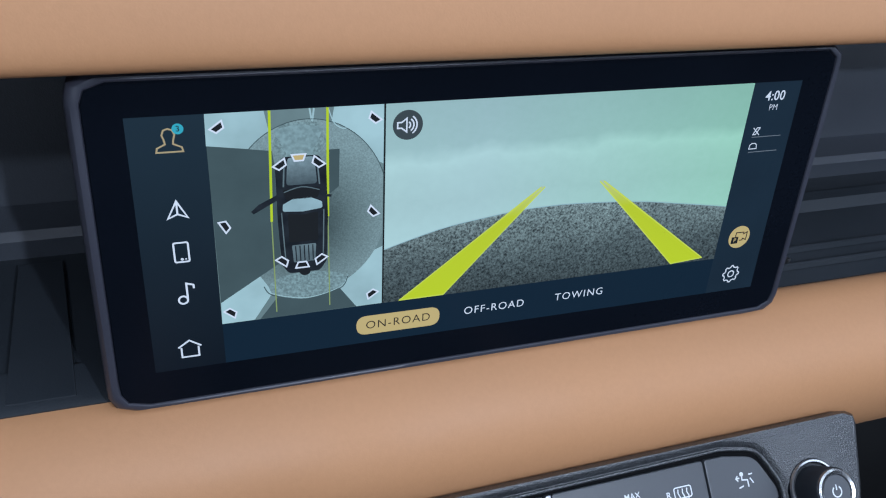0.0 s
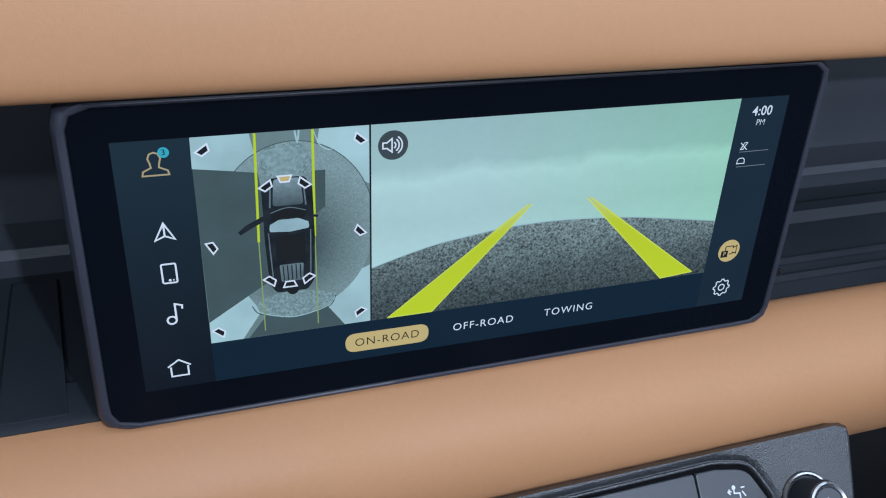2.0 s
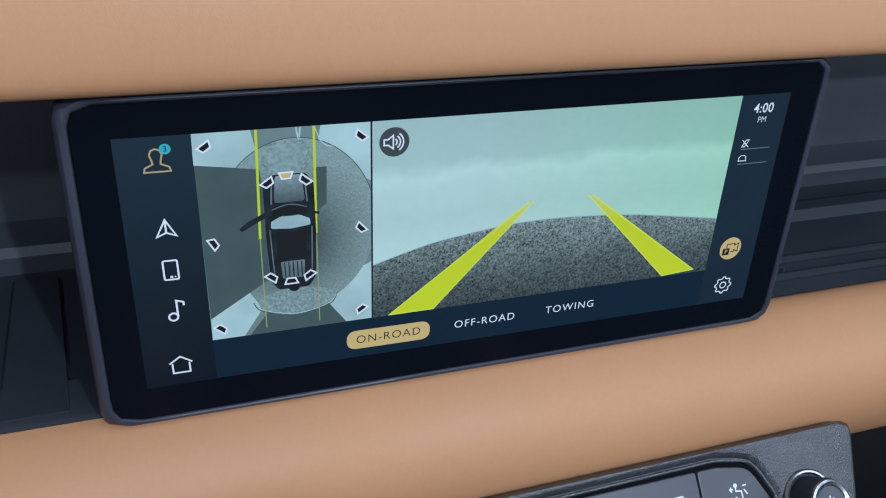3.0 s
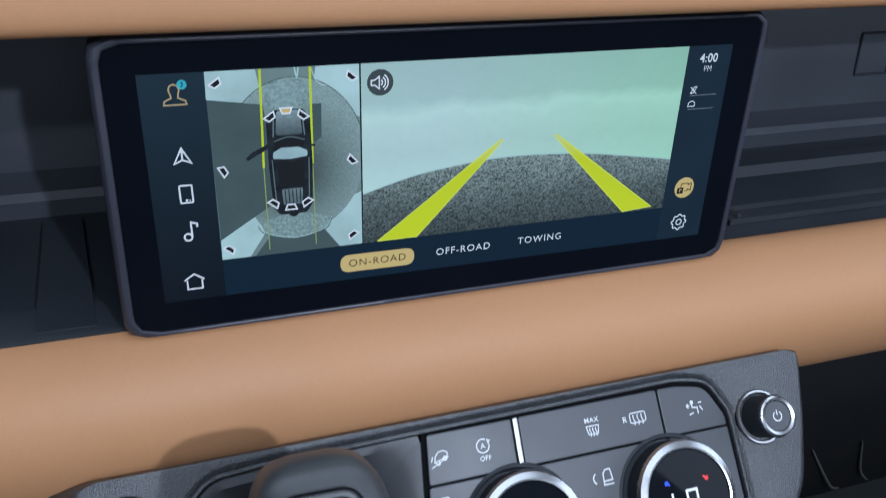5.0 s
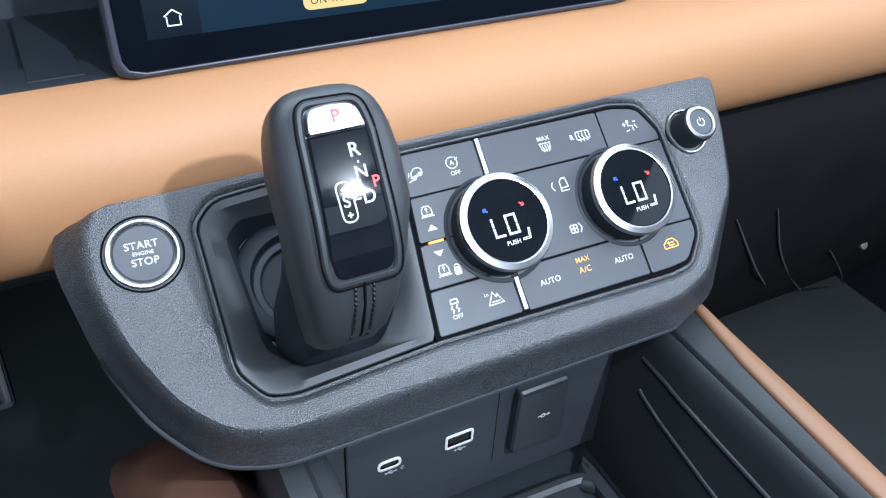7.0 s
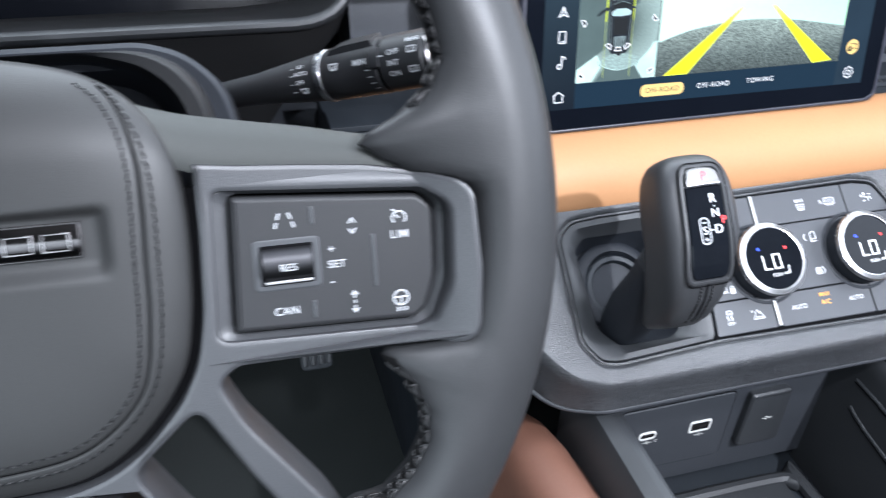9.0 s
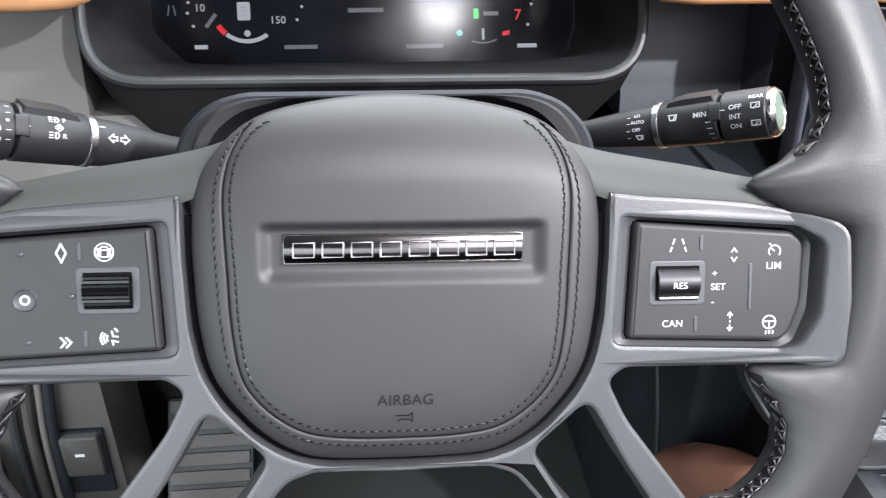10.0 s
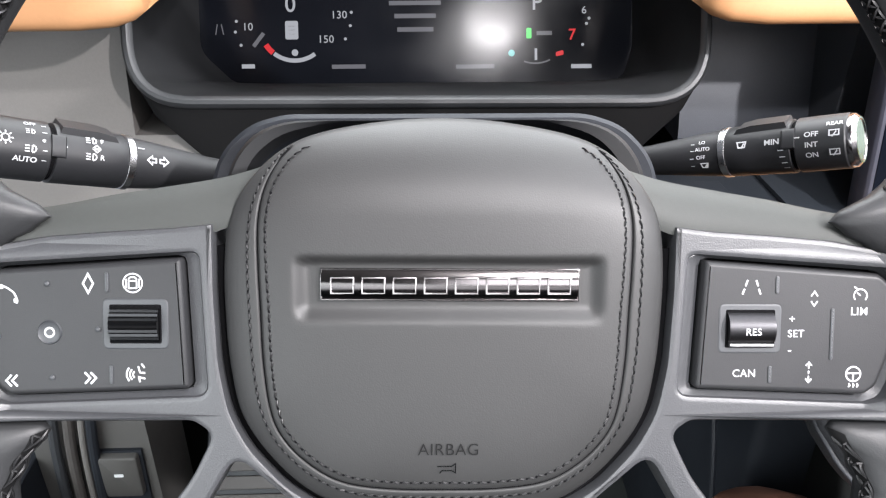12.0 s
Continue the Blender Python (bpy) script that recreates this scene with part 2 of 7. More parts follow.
def add_tube(bm, path, r, n=8):
    path = [Vector(p) for p in path]
    way = path[-1] - path[0]
    loops, up = [], Vector((0, 0, 1)) if abs(way.z) < 0.8 * way.length else Vector((0, 1, 0))
    for i, p in enumerate(path):
        d = (path[min(i + 1, len(path) - 1)] - path[max(i - 1, 0)]).normalized()
        s = d.cross(up)
        s = s.normalized() if s.length > 0.05 else d.orthogonal().normalized()
        u = s.cross(d)
        rad = r[i] if isinstance(r, (list, tuple)) else r
        loops.append([tuple(p + (s * math.cos(2 * math.pi * k / n) + u * math.sin(2 * math.pi * k / n)) * rad) for k in range(n)])
    add_loft(bm, loops)


def add_stroke(bm, line, w, z, closed=False, thick=0.12):
    """A flat printed stroke of width w along a line."""
    line = [Vector(p) for p in line]
    m = len(line)
    l, r = [], []
    for i, p in enumerate(line):
        a = line[i - 1] if (i or closed) else p
        b = line[(i + 1) % m] if (i < m - 1 or closed) else p
        d1, d2 = (p - a), (b - p)
        d1 = d1.normalized() if d1.length > 1e-9 else d2.normalized()
        d2 = d2.normalized() if d2.length > 1e-9 else d1
        n1 = Vector((-d1.y, d1.x))
        n = n1 + Vector((-d2.y, d2.x))
        n = n.normalized() if n.length > 1e-6 else n1
        k = w / 2 / max(n.dot(n1), 0.45)
        l.append(p + n * k)
        r.append(p - n * k)
    vl = [bm.verts.new((v.x * K, v.y * K, z * K)) for v in l]
    vr = [bm.verts.new((v.x * K, v.y * K, z * K)) for v in r]
    for i in range(m if closed else m - 1):
        j = (i + 1) % m
        bm.faces.new((vr[i], vr[j], vl[j], vl[i]))


def add_flat(bm, pts, z):
    bm.faces.new([bm.verts.new((x * K, y * K, z * K)) for x, y in ccw(pts)])


def flat(pts, z):
    bm = bmesh.new()
    add_flat(bm, pts, z)
    return bm


def circle(x, y, r, n=28, a0=0, a1=360):
    m = n if abs(a1 - a0) >= 359.9 else n + 1
    return [(x + r * math.cos(radians(a0 + (a1 - a0) * i / n)), y + r * math.sin(radians(a0 + (a1 - a0) * i / n))) for i in range(m)]


def part(name, bm, material, parent=None, label="", matrix=None, angle=35):
    me = bpy.data.meshes.new(name)
    bmesh.ops.recalc_face_normals(bm, faces=bm.faces[:])
    bm.to_mesh(me)
    bm.free()
    me.materials.append(material)
    me.polygons.foreach_set("use_smooth", [True] * len(me.polygons))
    me.set_sharp_from_angle(angle=radians(angle))
    ob = new(name, me)
    if parent:
        ob.parent = parent
    if matrix:
        ob.matrix_basis = matrix
    return tagged(ob, label)


def thing(name, matrix, label, category, group="", kind=""):
    ob = new(name)
    ob.empty_display_size = 0.02
    ob.matrix_world = matrix
    return tagged(ob, label, category, group, kind)


def lettering(name, body, size, x, y, z, material, parent, label="", turn=0, align="CENTER", squeeze=1.0, bold=0.008, spacing=1.06):
    cu = bpy.data.curves.new(name, "FONT")
    cu.body, cu.size, cu.align_x, cu.align_y = body, size * K, align, "CENTER"
    cu.offset, cu.space_character = size * K * bold, spacing
    tmp = bpy.data.objects.new(name, cu)
    me = bpy.data.meshes.new_from_object(tmp)
    bpy.data.objects.remove(tmp)
    me.name = name
    me.materials.append(material)
    ob = new(name, me)
    ob.parent = parent
    ob.matrix_basis = pose(x * K, y * K, z * K, 0, 0, turn) @ Matrix.Diagonal((squeeze, 1, 1, 1))
    return tagged(ob, label)


def print_icon(name, strokes, material, parent, x, y, z, w=0.45, scale=1.0, turn=0, fills=()):
    """A printed symbol: strokes are lines about the symbol's centre; a line that ends where it began is closed."""
    bm = bmesh.new()
    for line in strokes:
        shut = len(line) > 2 and Vector(line[0]) == Vector(line[-1])
        add_stroke(bm, line[:-1] if shut else line, w / scale, 0, shut)
    for f in fills:
        add_flat(bm, f, 0)
    ob = part(name, bm, material, parent)
    ob.matrix_basis = pose(x * K, y * K, z * K, 0, 0, turn) @ Matrix.Diagonal((scale, scale, scale, 1))
    return ob


def extrude_x(profile, x0, x1, steps=1, ends=0.0):
    """A body of constant section (y, z in metres) along x; ends: how far its two ends are rounded off (metres)."""
    bm = bmesh.new()
    c = Vector((sum(p[0] for p in profile) / len(profile), sum(p[1] for p in profile) / len(profile)))
    rows = []
    stations = [(x0 + (x1 - x0) * i / steps, 1.0) for i in range(steps + 1)]
    if ends:
        e = [(0.0, 0.80), (0.15, 0.90), (0.4, 0.965), (1.0, 1.0)]
        stations = [(x0 + ends * a, s) for a, s in e] + [(x, s) for x, s in stations if x0 + ends < x < x1 - ends] + [(x1 - ends * a, s) for a, s in e[::-1]]
    for x, s in stations:
        rows.append([bm.verts.new((x, c.x + (p[0] - c.x) * s, c.y + (p[1] - c.y) * s)) for p in profile])
    n = len(profile)
    for a, b in zip(rows, rows[1:]):
        for i in range(n):
            bm.faces.new((a[i], a[(i + 1) % n], b[(i + 1) % n], b[i]))
    bm.faces.new(rows[0][::-1])
    bm.faces.new(rows[-1])
    return bm


def smooth_line(pts, n=6):
    """A smooth open curve through points of any dimension."""
    out = []
    for i in range(len(pts) - 1):
        p0, p1, p2, p3 = (Vector(pts[max(i - 1, 0)]), Vector(pts[i]), Vector(pts[i + 1]), Vector(pts[min(i + 2, len(pts) - 1)]))
        for k in range(n):
            t = k / n
            out.append(tuple(0.5 * ((2 * p1) + (p2 - p0) * t + (2 * p0 - 5 * p1 + 4 * p2 - p3) * t * t + (3 * p1 - p0 - 3 * p2 + p3) * t ** 3)))
    out.append(tuple(pts[-1]))
    return out


def wedge(pts, z0, z1):
    """An upright block on a plan of (x, y) in metres."""
    return plate([(x / K, y / K) for x, y in pts], z0 / K, z1 / K, 0.4)


SCREEN_POSE = pose(0.0, 0.2088, 0.696, 79.5)
PANEL_POSE = pose(0.0, 0.117, 0.561, 40.0)
WHEEL_POSE = pose(-0.4215, -0.0135, 0.734, 64.0) @ pose(0, 0, 0, 0, 0, -1.4)
LEVER_POSE = pose(-0.088, 0.061, 0.642, 50.0)

# ---------------------------------------------------------------- cabin shell


def shell():
    floor = part("floor", box(-800, 800, -1900, 900, 40, 60, 2), CARPET)
    tagged(floor, "black carpeted cabin floor", "floor", kind="structure")
    ceil = part("ceiling", holed([(-800, -1900), (800, -1900), (800, 250), (-800, 250)], [[(-370, -240), (370, -240), (370, 160), (-370, 160)], [(-370, -1200), (370, -1200), (370, -640), (-370, -640)]], 1280, 1250, -3), LINER)
    tagged(ceil, "light grey cloth headliner over the cabin", "ceiling", kind="structure")
    for name, x, label, sill in (("wall_west", -830, "dark door side with its door wide open", 320), ("wall_east", 800, "dark passenger door with a window opening", 780)):
        bm = bmesh.new()
        add_plate(bm, [(x, -1900), (x + 30, -1900), (x + 30, -860), (x, -860)], 40, 780, 2)
        add_plate(bm, [(x, 430), (x + 30, 430), (x + 30, 900), (x, 900)], 40, 780, 2)
        add_plate(bm, [(x, -859), (x + 30, -859), (x + 30, 429), (x, 429)], 40, sill, 2)
        add_plate(bm, [(x, -1900), (x + 30, -1900), (x + 30, 900), (x, 900)], 1215, 1280, 2)
        add_plate(bm, [(x, -1000), (x + 30, -1000), (x + 30, -860), (x, -860)], 781, 1214, 2)
        add_plate(bm, [(x, 430), (x + 30, 430), (x + 30, 900), (x, 900)], 781, 1214, 2)
        tagged(part(name, bm, DARK), label, "wall", kind="structure")
    bm = bmesh.new()
    add_plate(bm, [(-800, -1930), (800, -1930), (800, -1900), (-800, -1900)], 40, 850, 2)
    add_plate(bm, [(-800, -1930), (800, -1930), (800, -1900), (-800, -1900)], 1200, 1280, 2)
    tagged(part("wall_south", bm, DARK), "dark rear wall of the cabin below the rear window", "wall", kind="structure")
    bm = bmesh.new()
    add_plate(bm, [(-800, 870), (800, 870), (800, 900), (-800, 900)], 40, 860, 2)
    tagged(part("wall_north", bm, DARK), "dark bulkhead in front of the footwells", "wall", kind="structure")


shell()

# ---------------------------------------------------------------- dashboard


def dashboard():
    dash = thing("dashboard", Matrix(), "dashboard with tan leather pads over a dark ribbed shelf", "dashboard")
    beam = [(0.225, 0.60), (0.216, 0.6255), (0.206, 0.6312), (0.192, 0.6280), (0.178, 0.6198), (0.169, 0.608), (0.165, 0.594), (0.166, 0.578),
            (0.171, 0.564), (0.180, 0.553), (0.192, 0.547), (0.212, 0.545), (0.230, 0.550)]
    part("lower_pad", extrude_x(smooth_line(beam, 4), -0.262, 0.80, 24), TAN, dash, "tan leather roll", angle=50)
    pad = [(0.40, 0.758), (0.250, 0.7570), (0.222, 0.7566), (0.213, 0.7572), (0.2075, 0.7597), (0.2055, 0.7645), (0.2070, 0.7735), (0.211, 0.786), (0.218, 0.801),
           (0.229, 0.817), (0.247, 0.831), (0.28, 0.843), (0.34, 0.852), (0.60, 0.858), (0.60, 0.80)]
    part("upper_pad", extrude_x(smooth_line(pad, 4), -0.262, 0.80, 24, 0.035), TAN, dash, "tan leather dashboard top", angle=50)
    part("upper_pad", extrude_x(smooth_line(pad, 4), -0.80, -0.585, 24, 0.035), TAN, dash, "tan leather dashboard top", angle=50)
    top = [(0.26, 0.80), (0.26, 0.852), (0.60, 0.864), (0.87, 0.864), (0.87, 0.80)]
    part("dash_top", extrude_x(top, -0.262, 0.80), PANEL, dash)
    part("dash_top", extrude_x(top, -0.80, -0.60), PANEL, dash)
    part("dash_top", extrude_x([(0.42, 0.845), (0.42, 0.855), (0.60, 0.864), (0.87, 0.864), (0.87, 0.845)], -0.60, -0.262), PANEL, dash)
    # the mat's front edge laps over the roll beside the screen
    part("mat_edge", extrude_x([(0.2045, 0.6290), (0.2045, 0.6318), (0.2075, 0.6328), (0.225, 0.6326), (0.225, 0.6290)], -0.262, -0.118), RUBBER, dash)
    # slotted cap on the driver's end of the roll
    cap = [(0.1745, 0.6165), (0.1668, 0.605), (0.1638, 0.594), (0.1648, 0.578), (0.1695, 0.5645), (0.176, 0.5555)]
    cap = smooth_line(cap, 4)
    part("end_cap", extrude_x(cap + [(y + 0.006, z) for y, z in cap[::-1]], -0.2625, -0.2190, 4, 0.004), TAN, dash, "slotted tan end cap", angle=50)
    for k in range(8):
        z = 0.604 - 0.0050 * k
        y = min(cap, key=lambda p: abs(p[1] - z))[0]
        part("slot", extrude_x([(y - 0.0008, z - 0.0008), (y - 0.0008, z + 0.0008), (y + 0.003, z + 0.0008), (y + 0.003, z - 0.0008)], -0.252, -0.2215), BROWN, dash)
    # shelf between the pads, its floor, the ledge at its back and the panel above
    part("shelf_floor", extrude_x([(0.214, 0.600), (0.214, 0.6290), (0.297, 0.6300), (0.297, 0.600)], -0.262, 0.80), RUBBER, dash, "black rubber shelf mat")
    for y, w, h in ((0.224, 0.0010, 0.0020), (0.236, 0.0010, 0.0020), (0.272, 0.0060, 0.0055)):
        part("rib", extrude_x([(y - w, 0.6300), (y - w * 0.6, 0.6310 + h), (y + w * 0.6, 0.6312 + h), (y + w, 0.6300)], 0.165, 0.80), RUBBER, dash)
    ledge = [(0.297, 0.60), (0.2965, 0.6395), (0.300, 0.6425), (0.314, 0.6435), (0.317, 0.6445), (0.345, 0.60)]
    part("ledge", extrude_x(ledge, 0.12, 0.80), SLATE, dash, "slate grey ledge")
    part("ledge", extrude_x(ledge, -0.231, -0.132), SLATE, dash, "slate ledge")
    part("floor_facet", wedge([(-0.1835, 0.288), (-0.166, 0.288), (-0.158, 0.2085), (-0.1815, 0.2085)], 0.630, 0.6334), RUBBER, dash, "dark facet on the shelf")
    part("floor_block", wedge([(-0.262, 0.262), (-0.2165, 0.262), (-0.2135, 0.232), (-0.262, 0.232)], 0.630, 0.634), RUBBER, dash)
    part("mark_plate", wedge([(0.1690, 0.2375), (0.1712, 0.2380), (0.1760, 0.2290), (0.1738, 0.2283)], 0.629, 0.6322), CHROME, dash, "small silver mark on the mat")
    em = [(0.318, 0.6905), (0.345, 0.6905), (0.345, 0.664), (0.318, 0.664)]
    for (x0, z0), (x1, z1) in zip(em, em[1:] + em[:1]):
        bm = bmesh.new()
        add_tube(bm, [(x0 * 1000, 328.0 if z0 > 0.68 else 321.4, z0 * 1000), (x1 * 1000, 328.0 if z1 > 0.68 else 321.4, z1 * 1000)], 0.9, 6)
        part("panel_groove", bm, DARK, dash)
    part("recess_block", extrude_x([(0.290, 0.60), (0.285, 0.66), (0.280, 0.757), (0.36, 0.757), (0.36, 0.60)], -0.132, 0.12), PANEL, dash, "dark recess behind the screen")
    back = [(0.3165, 0.640), (0.318, 0.650), (0.331, 0.70), (0.345, 0.757), (0.37, 0.757), (0.37, 0.640)]
    part("back_panel", extrude_x(back, 0.12, 0.80), SLATE, dash, "slate grey panel")
    part("back_panel", extrude_x(back, -0.231, -0.132), SLATE, dash, "slate grey panel")
    # dark carrier under the roll, above the footwells
    under = [(0.20, 0.552), (0.215, 0.49), (0.27, 0.40), (0.36, 0.34), (0.50, 0.34), (0.50, 0.60), (0.22, 0.60)]
    part("lower_panel", extrude_x(smooth_line(under[:5], 4) + under[5:], 0.08, 0.80), DARK, dash, "black lower dashboard panel")
    under2 = [(0.20, 0.555), (0.24, 0.51), (0.30, 0.46), (0.50, 0.44), (0.50, 0.60), (0.22, 0.60)]
    part("knee_panel", extrude_x(under2, -0.80, -0.19), PANEL, dash, "black knee panel")
    # panels left and right of the instruments
    lp = [(0.262, 0.60), (0.272, 0.66), (0.288, 0.757), (0.33, 0.757), (0.33, 0.60)]
    part("side_panel", extrude_x(lp, -0.80, -0.6225), GREY_TRIM, dash, "grey grained dash panel")
    part("side_panel_foot", extrude_x([(0.262, 0.60), (0.2736, 0.670), (0.33, 0.670), (0.33, 0.60)], -0.6225, -0.49), GREY_TRIM, dash)
    return dash


dashboard()

# ---------------------------------------------------------------- touchscreen


def glow_mat(name, colour, power=2.05, noisy=0.0, scale=300.0, tint=None):
    """A lit patch of a display: it gives off its own colour under a glossy cover."""
    m = bpy.data.materials.new(name)
    m.use_nodes = True
    nt = m.node_tree
    b = nt.nodes["Principled BSDF"]
    b.inputs["Base Color"].default_value = (0.004, 0.005, 0.007, 1)
    b.inputs["Roughness"].default_value = 0.16
    b.inputs["Specular IOR Level"].default_value = 0.12
    b.inputs["Emission Strength"].default_value = power
    b.inputs["Emission Color"].default_value = (*colour, 1)
    if noisy or tint:
        tc = nt.nodes.new("ShaderNodeTexCoord")
        mix = nt.nodes.new("ShaderNodeMix")
        mix.data_type = "RGBA"
        mix.inputs["A"].default_value = (*[c * (1 - noisy) for c in colour], 1)
        mix.inputs["B"].default_value = (*(tint or [c * (1 + noisy) for c in colour]), 1)
        n = nt.nodes.new("ShaderNodeTexNoise")
        n.inputs["Scale"].default_value, n.inputs["Detail"].default_value = scale, 4.0
        nt.links.new(tc.outputs["Object"], n.inputs["Vector"])
        r = nt.nodes.new("ShaderNodeMapRange")
        r.inputs["From Min"].default_value, r.inputs["From Max"].default_value = 0.34, 0.66
        nt.links.new(n.outputs["Fac"], r.inputs["Value"])
        nt.links.new(r.outputs["Result"], mix.inputs["Factor"])
        nt.links.new(mix.outputs["Result"], b.inputs["Emission Color"])
    return m


UI_STRIP = glow_mat("ui_strip", (0.0050, 0.0150, 0.0250))
UI_WHITE = glow_mat("ui_white", (0.80, 0.80, 0.78))
UI_DIM = glow_mat("ui_dim", (0.22, 0.23, 0.23))
UI_GOLD = glow_mat("ui_gold", (0.62, 0.44, 0.15))
UI_TAN = glow_mat("ui_tan", (0.46, 0.34, 0.16))
UI_TEAL = glow_mat("ui_teal", (0.08, 0.40, 0.43))
UI_INK = glow_mat("ui_ink", (0.012, 0.012, 0.010))


def view_mat(name, stops, grain=0.0, scale=900.0, wobble=0.004, side=None):
    """A camera picture on the display: colours that run up the picture (height in metres), softly broken, with fine grain."""
    m = glow_mat(name, stops[0][1])
    nt = m.node_tree
    b = nt.nodes["Principled BSDF"]
    tc = nt.nodes.new("ShaderNodeTexCoord")
    sep = nt.nodes.new("ShaderNodeSeparateXYZ")
    nt.links.new(tc.outputs["Object"], sep.inputs["Vector"])
    soft = nt.nodes.new("ShaderNodeTexNoise")
    soft.inputs["Scale"].default_value, soft.inputs["Detail"].default_value = 35.0, 3.0
    nt.links.new(tc.outputs["Object"], soft.inputs["Vector"])
    ma = nt.nodes.new("ShaderNodeMath")
    ma.operation = "MULTIPLY_ADD"
    ma.inputs[1].default_value = wobble * 4
    nt.links.new(soft.outputs["Fac"], ma.inputs[0])
    nt.links.new(sep.outputs["Y"], ma.inputs[2])
    mr = nt.nodes.new("ShaderNodeMapRange")
    lo, hi = stops[0][0] + wobble * 2, stops[-1][0] + wobble * 2
    mr.inputs["From Min"].default_value, mr.inputs["From Max"].default_value = lo, hi
    nt.links.new(ma.outputs[0], mr.inputs["Value"])
    cr = nt.nodes.new("ShaderNodeValToRGB")
    el = cr.color_ramp.elements
    while len(el) < len(stops):
        el.new(0.5)
    for e, (y, c) in zip(el, stops):
        e.position = (y - stops[0][0]) / (stops[-1][0] - stops[0][0])
        e.color = (*c, 1)
    nt.links.new(mr.outputs["Result"], cr.inputs["Fac"])
    out = cr.outputs["Color"]
    if grain:
        n = nt.nodes.new("ShaderNodeTexNoise")
        n.inputs["Scale"].default_value, n.inputs["Detail"].default_value, n.inputs["Roughness"].default_value = scale, 5.0, 0.75
        nt.links.new(tc.outputs["Object"], n.inputs["Vector"])
        r = nt.nodes.new("ShaderNodeMapRange")
        r.inputs["From Min"].default_value, r.inputs["From Max"].default_value = 0.36, 0.64
        r.inputs["To Min"].default_value, r.inputs["To Max"].default_value = 1 - grain, 1 + grain
        nt.links.new(n.outputs["Fac"], r.inputs["Value"])
        vm = nt.nodes.new("ShaderNodeVectorMath")
        vm.operation = "SCALE"
        nt.links.new(out, vm.inputs[0])
        nt.links.new(r.outputs["Result"], vm.inputs["Scale"])
        out = vm.outputs["Vector"]
    if side:
        mx = nt.nodes.new("ShaderNodeMix")
        mx.data_type, mx.blend_type = "RGBA", "MULTIPLY"
        rs = nt.nodes.new("ShaderNodeMapRange")
        rs.inputs["From Min"].default_value, rs.inputs["From Max"].default_value = -0.01, 0.10
        nt.links.new(sep.outputs["X"], rs.inputs["Value"])
        nt.links.new(rs.outputs["Result"], mx.inputs["Factor"])
        nt.links.new(out, mx.inputs["A"])
        mx.inputs["B"].default_value = (*side, 1)
        out = mx.outputs["Result"]
    nt.links.new(out, b.inputs["Emission Color"])
    return m


UI_BAR = view_mat("ui_bar", [(-0.049, (0.0030, 0.0055, 0.0080)), (-0.01, (0.0075, 0.0130, 0.0170)), (0.045, (0.0150, 0.0270, 0.0340))], 0.0, 900.0, 0.003)
UI_CLOCKBAR = glow_mat("ui_clock_bar", (0.0105, 0.0205, 0.0290), 2.05, 0.08, 30.0)
UI_WALL = view_mat("ui_wall", [(-0.012, (0.54, 0.69, 0.58)), (0.008, (0.48, 0.61, 0.51)), (0.020, (0.51, 0.65, 0.54)), (0.024, (0.54, 0.69, 0.57)), (0.029, (0.42, 0.55, 0.46)), (0.045, (0.39, 0.51, 0.43))], 0.02, 300.0, 0.004, (0.80, 1.0, 0.78))
UI_ROAD = view_mat("ui_road", [(-0.033, (0.050, 0.060, 0.052)), (-0.020, (0.085, 0.102, 0.088)), (-0.006, (0.165, 0.195, 0.165)), (0.002, (0.21, 0.25, 0.21))], 0.85, 1100.0, 0.004)
UI_GUIDE = view_mat("ui_guide", [(-0.034, (0.60, 0.66, 0.0)), (-0.002, (0.58, 0.62, 0.005)), (0.006, (0.60, 0.62, 0.12)), (0.0105, (0.47, 0.56, 0.42))], 0.0, 900.0, 0.0)
UI_CARPET = glow_mat("ui_carpet", (0.180, 0.235, 0.205), 2.05, 0.10, 60.0)
UI_SHADE = glow_mat("ui_shade", (0.068, 0.094, 0.084), 2.05, 0.08, 60.0)
UI_LIGHT = glow_mat("ui_light", (0.42, 0.55, 0.49), 2.05, 0.14, 45.0)
UI_MID = glow_mat("ui_mid", (0.225, 0.295, 0.260), 2.05, 0.30, 1200.0)
UI_EDGE = glow_mat("ui_guide_edge", (0.70, 0.74, 0.06))
UI_CONE = glow_mat("ui_cone", (0.25, 0.33, 0.295), 2.05, 0.18, 700.0)
UI_CAR = glow_mat("ui_car", (0.014, 0.016, 0.017), 2.05, 0.4, 200.0)
UI_CARGREY = glow_mat("ui_car_grey", (0.135, 0.17, 0.16), 2.05, 0.2, 160.0)
UI_CARLIGHT = glow_mat("ui_car_light", (0.34, 0.45, 0.42), 2.05, 0.1, 100.0)
UI_YELLOW = glow_mat("ui_yellow", (0.55, 0.64, 0.0))
UI_PALEYELLOW = glow_mat("ui_pale_yellow", (0.30, 0.36, 0.10))
UI_BONNET = view_mat("ui_bonnet", [(0.018, (0.07, 0.09, 0.088)), (0.024, (0.16, 0.20, 0.19)), (0.029, (0.27, 0.34, 0.32))], 0.15, 500.0, 0.001)


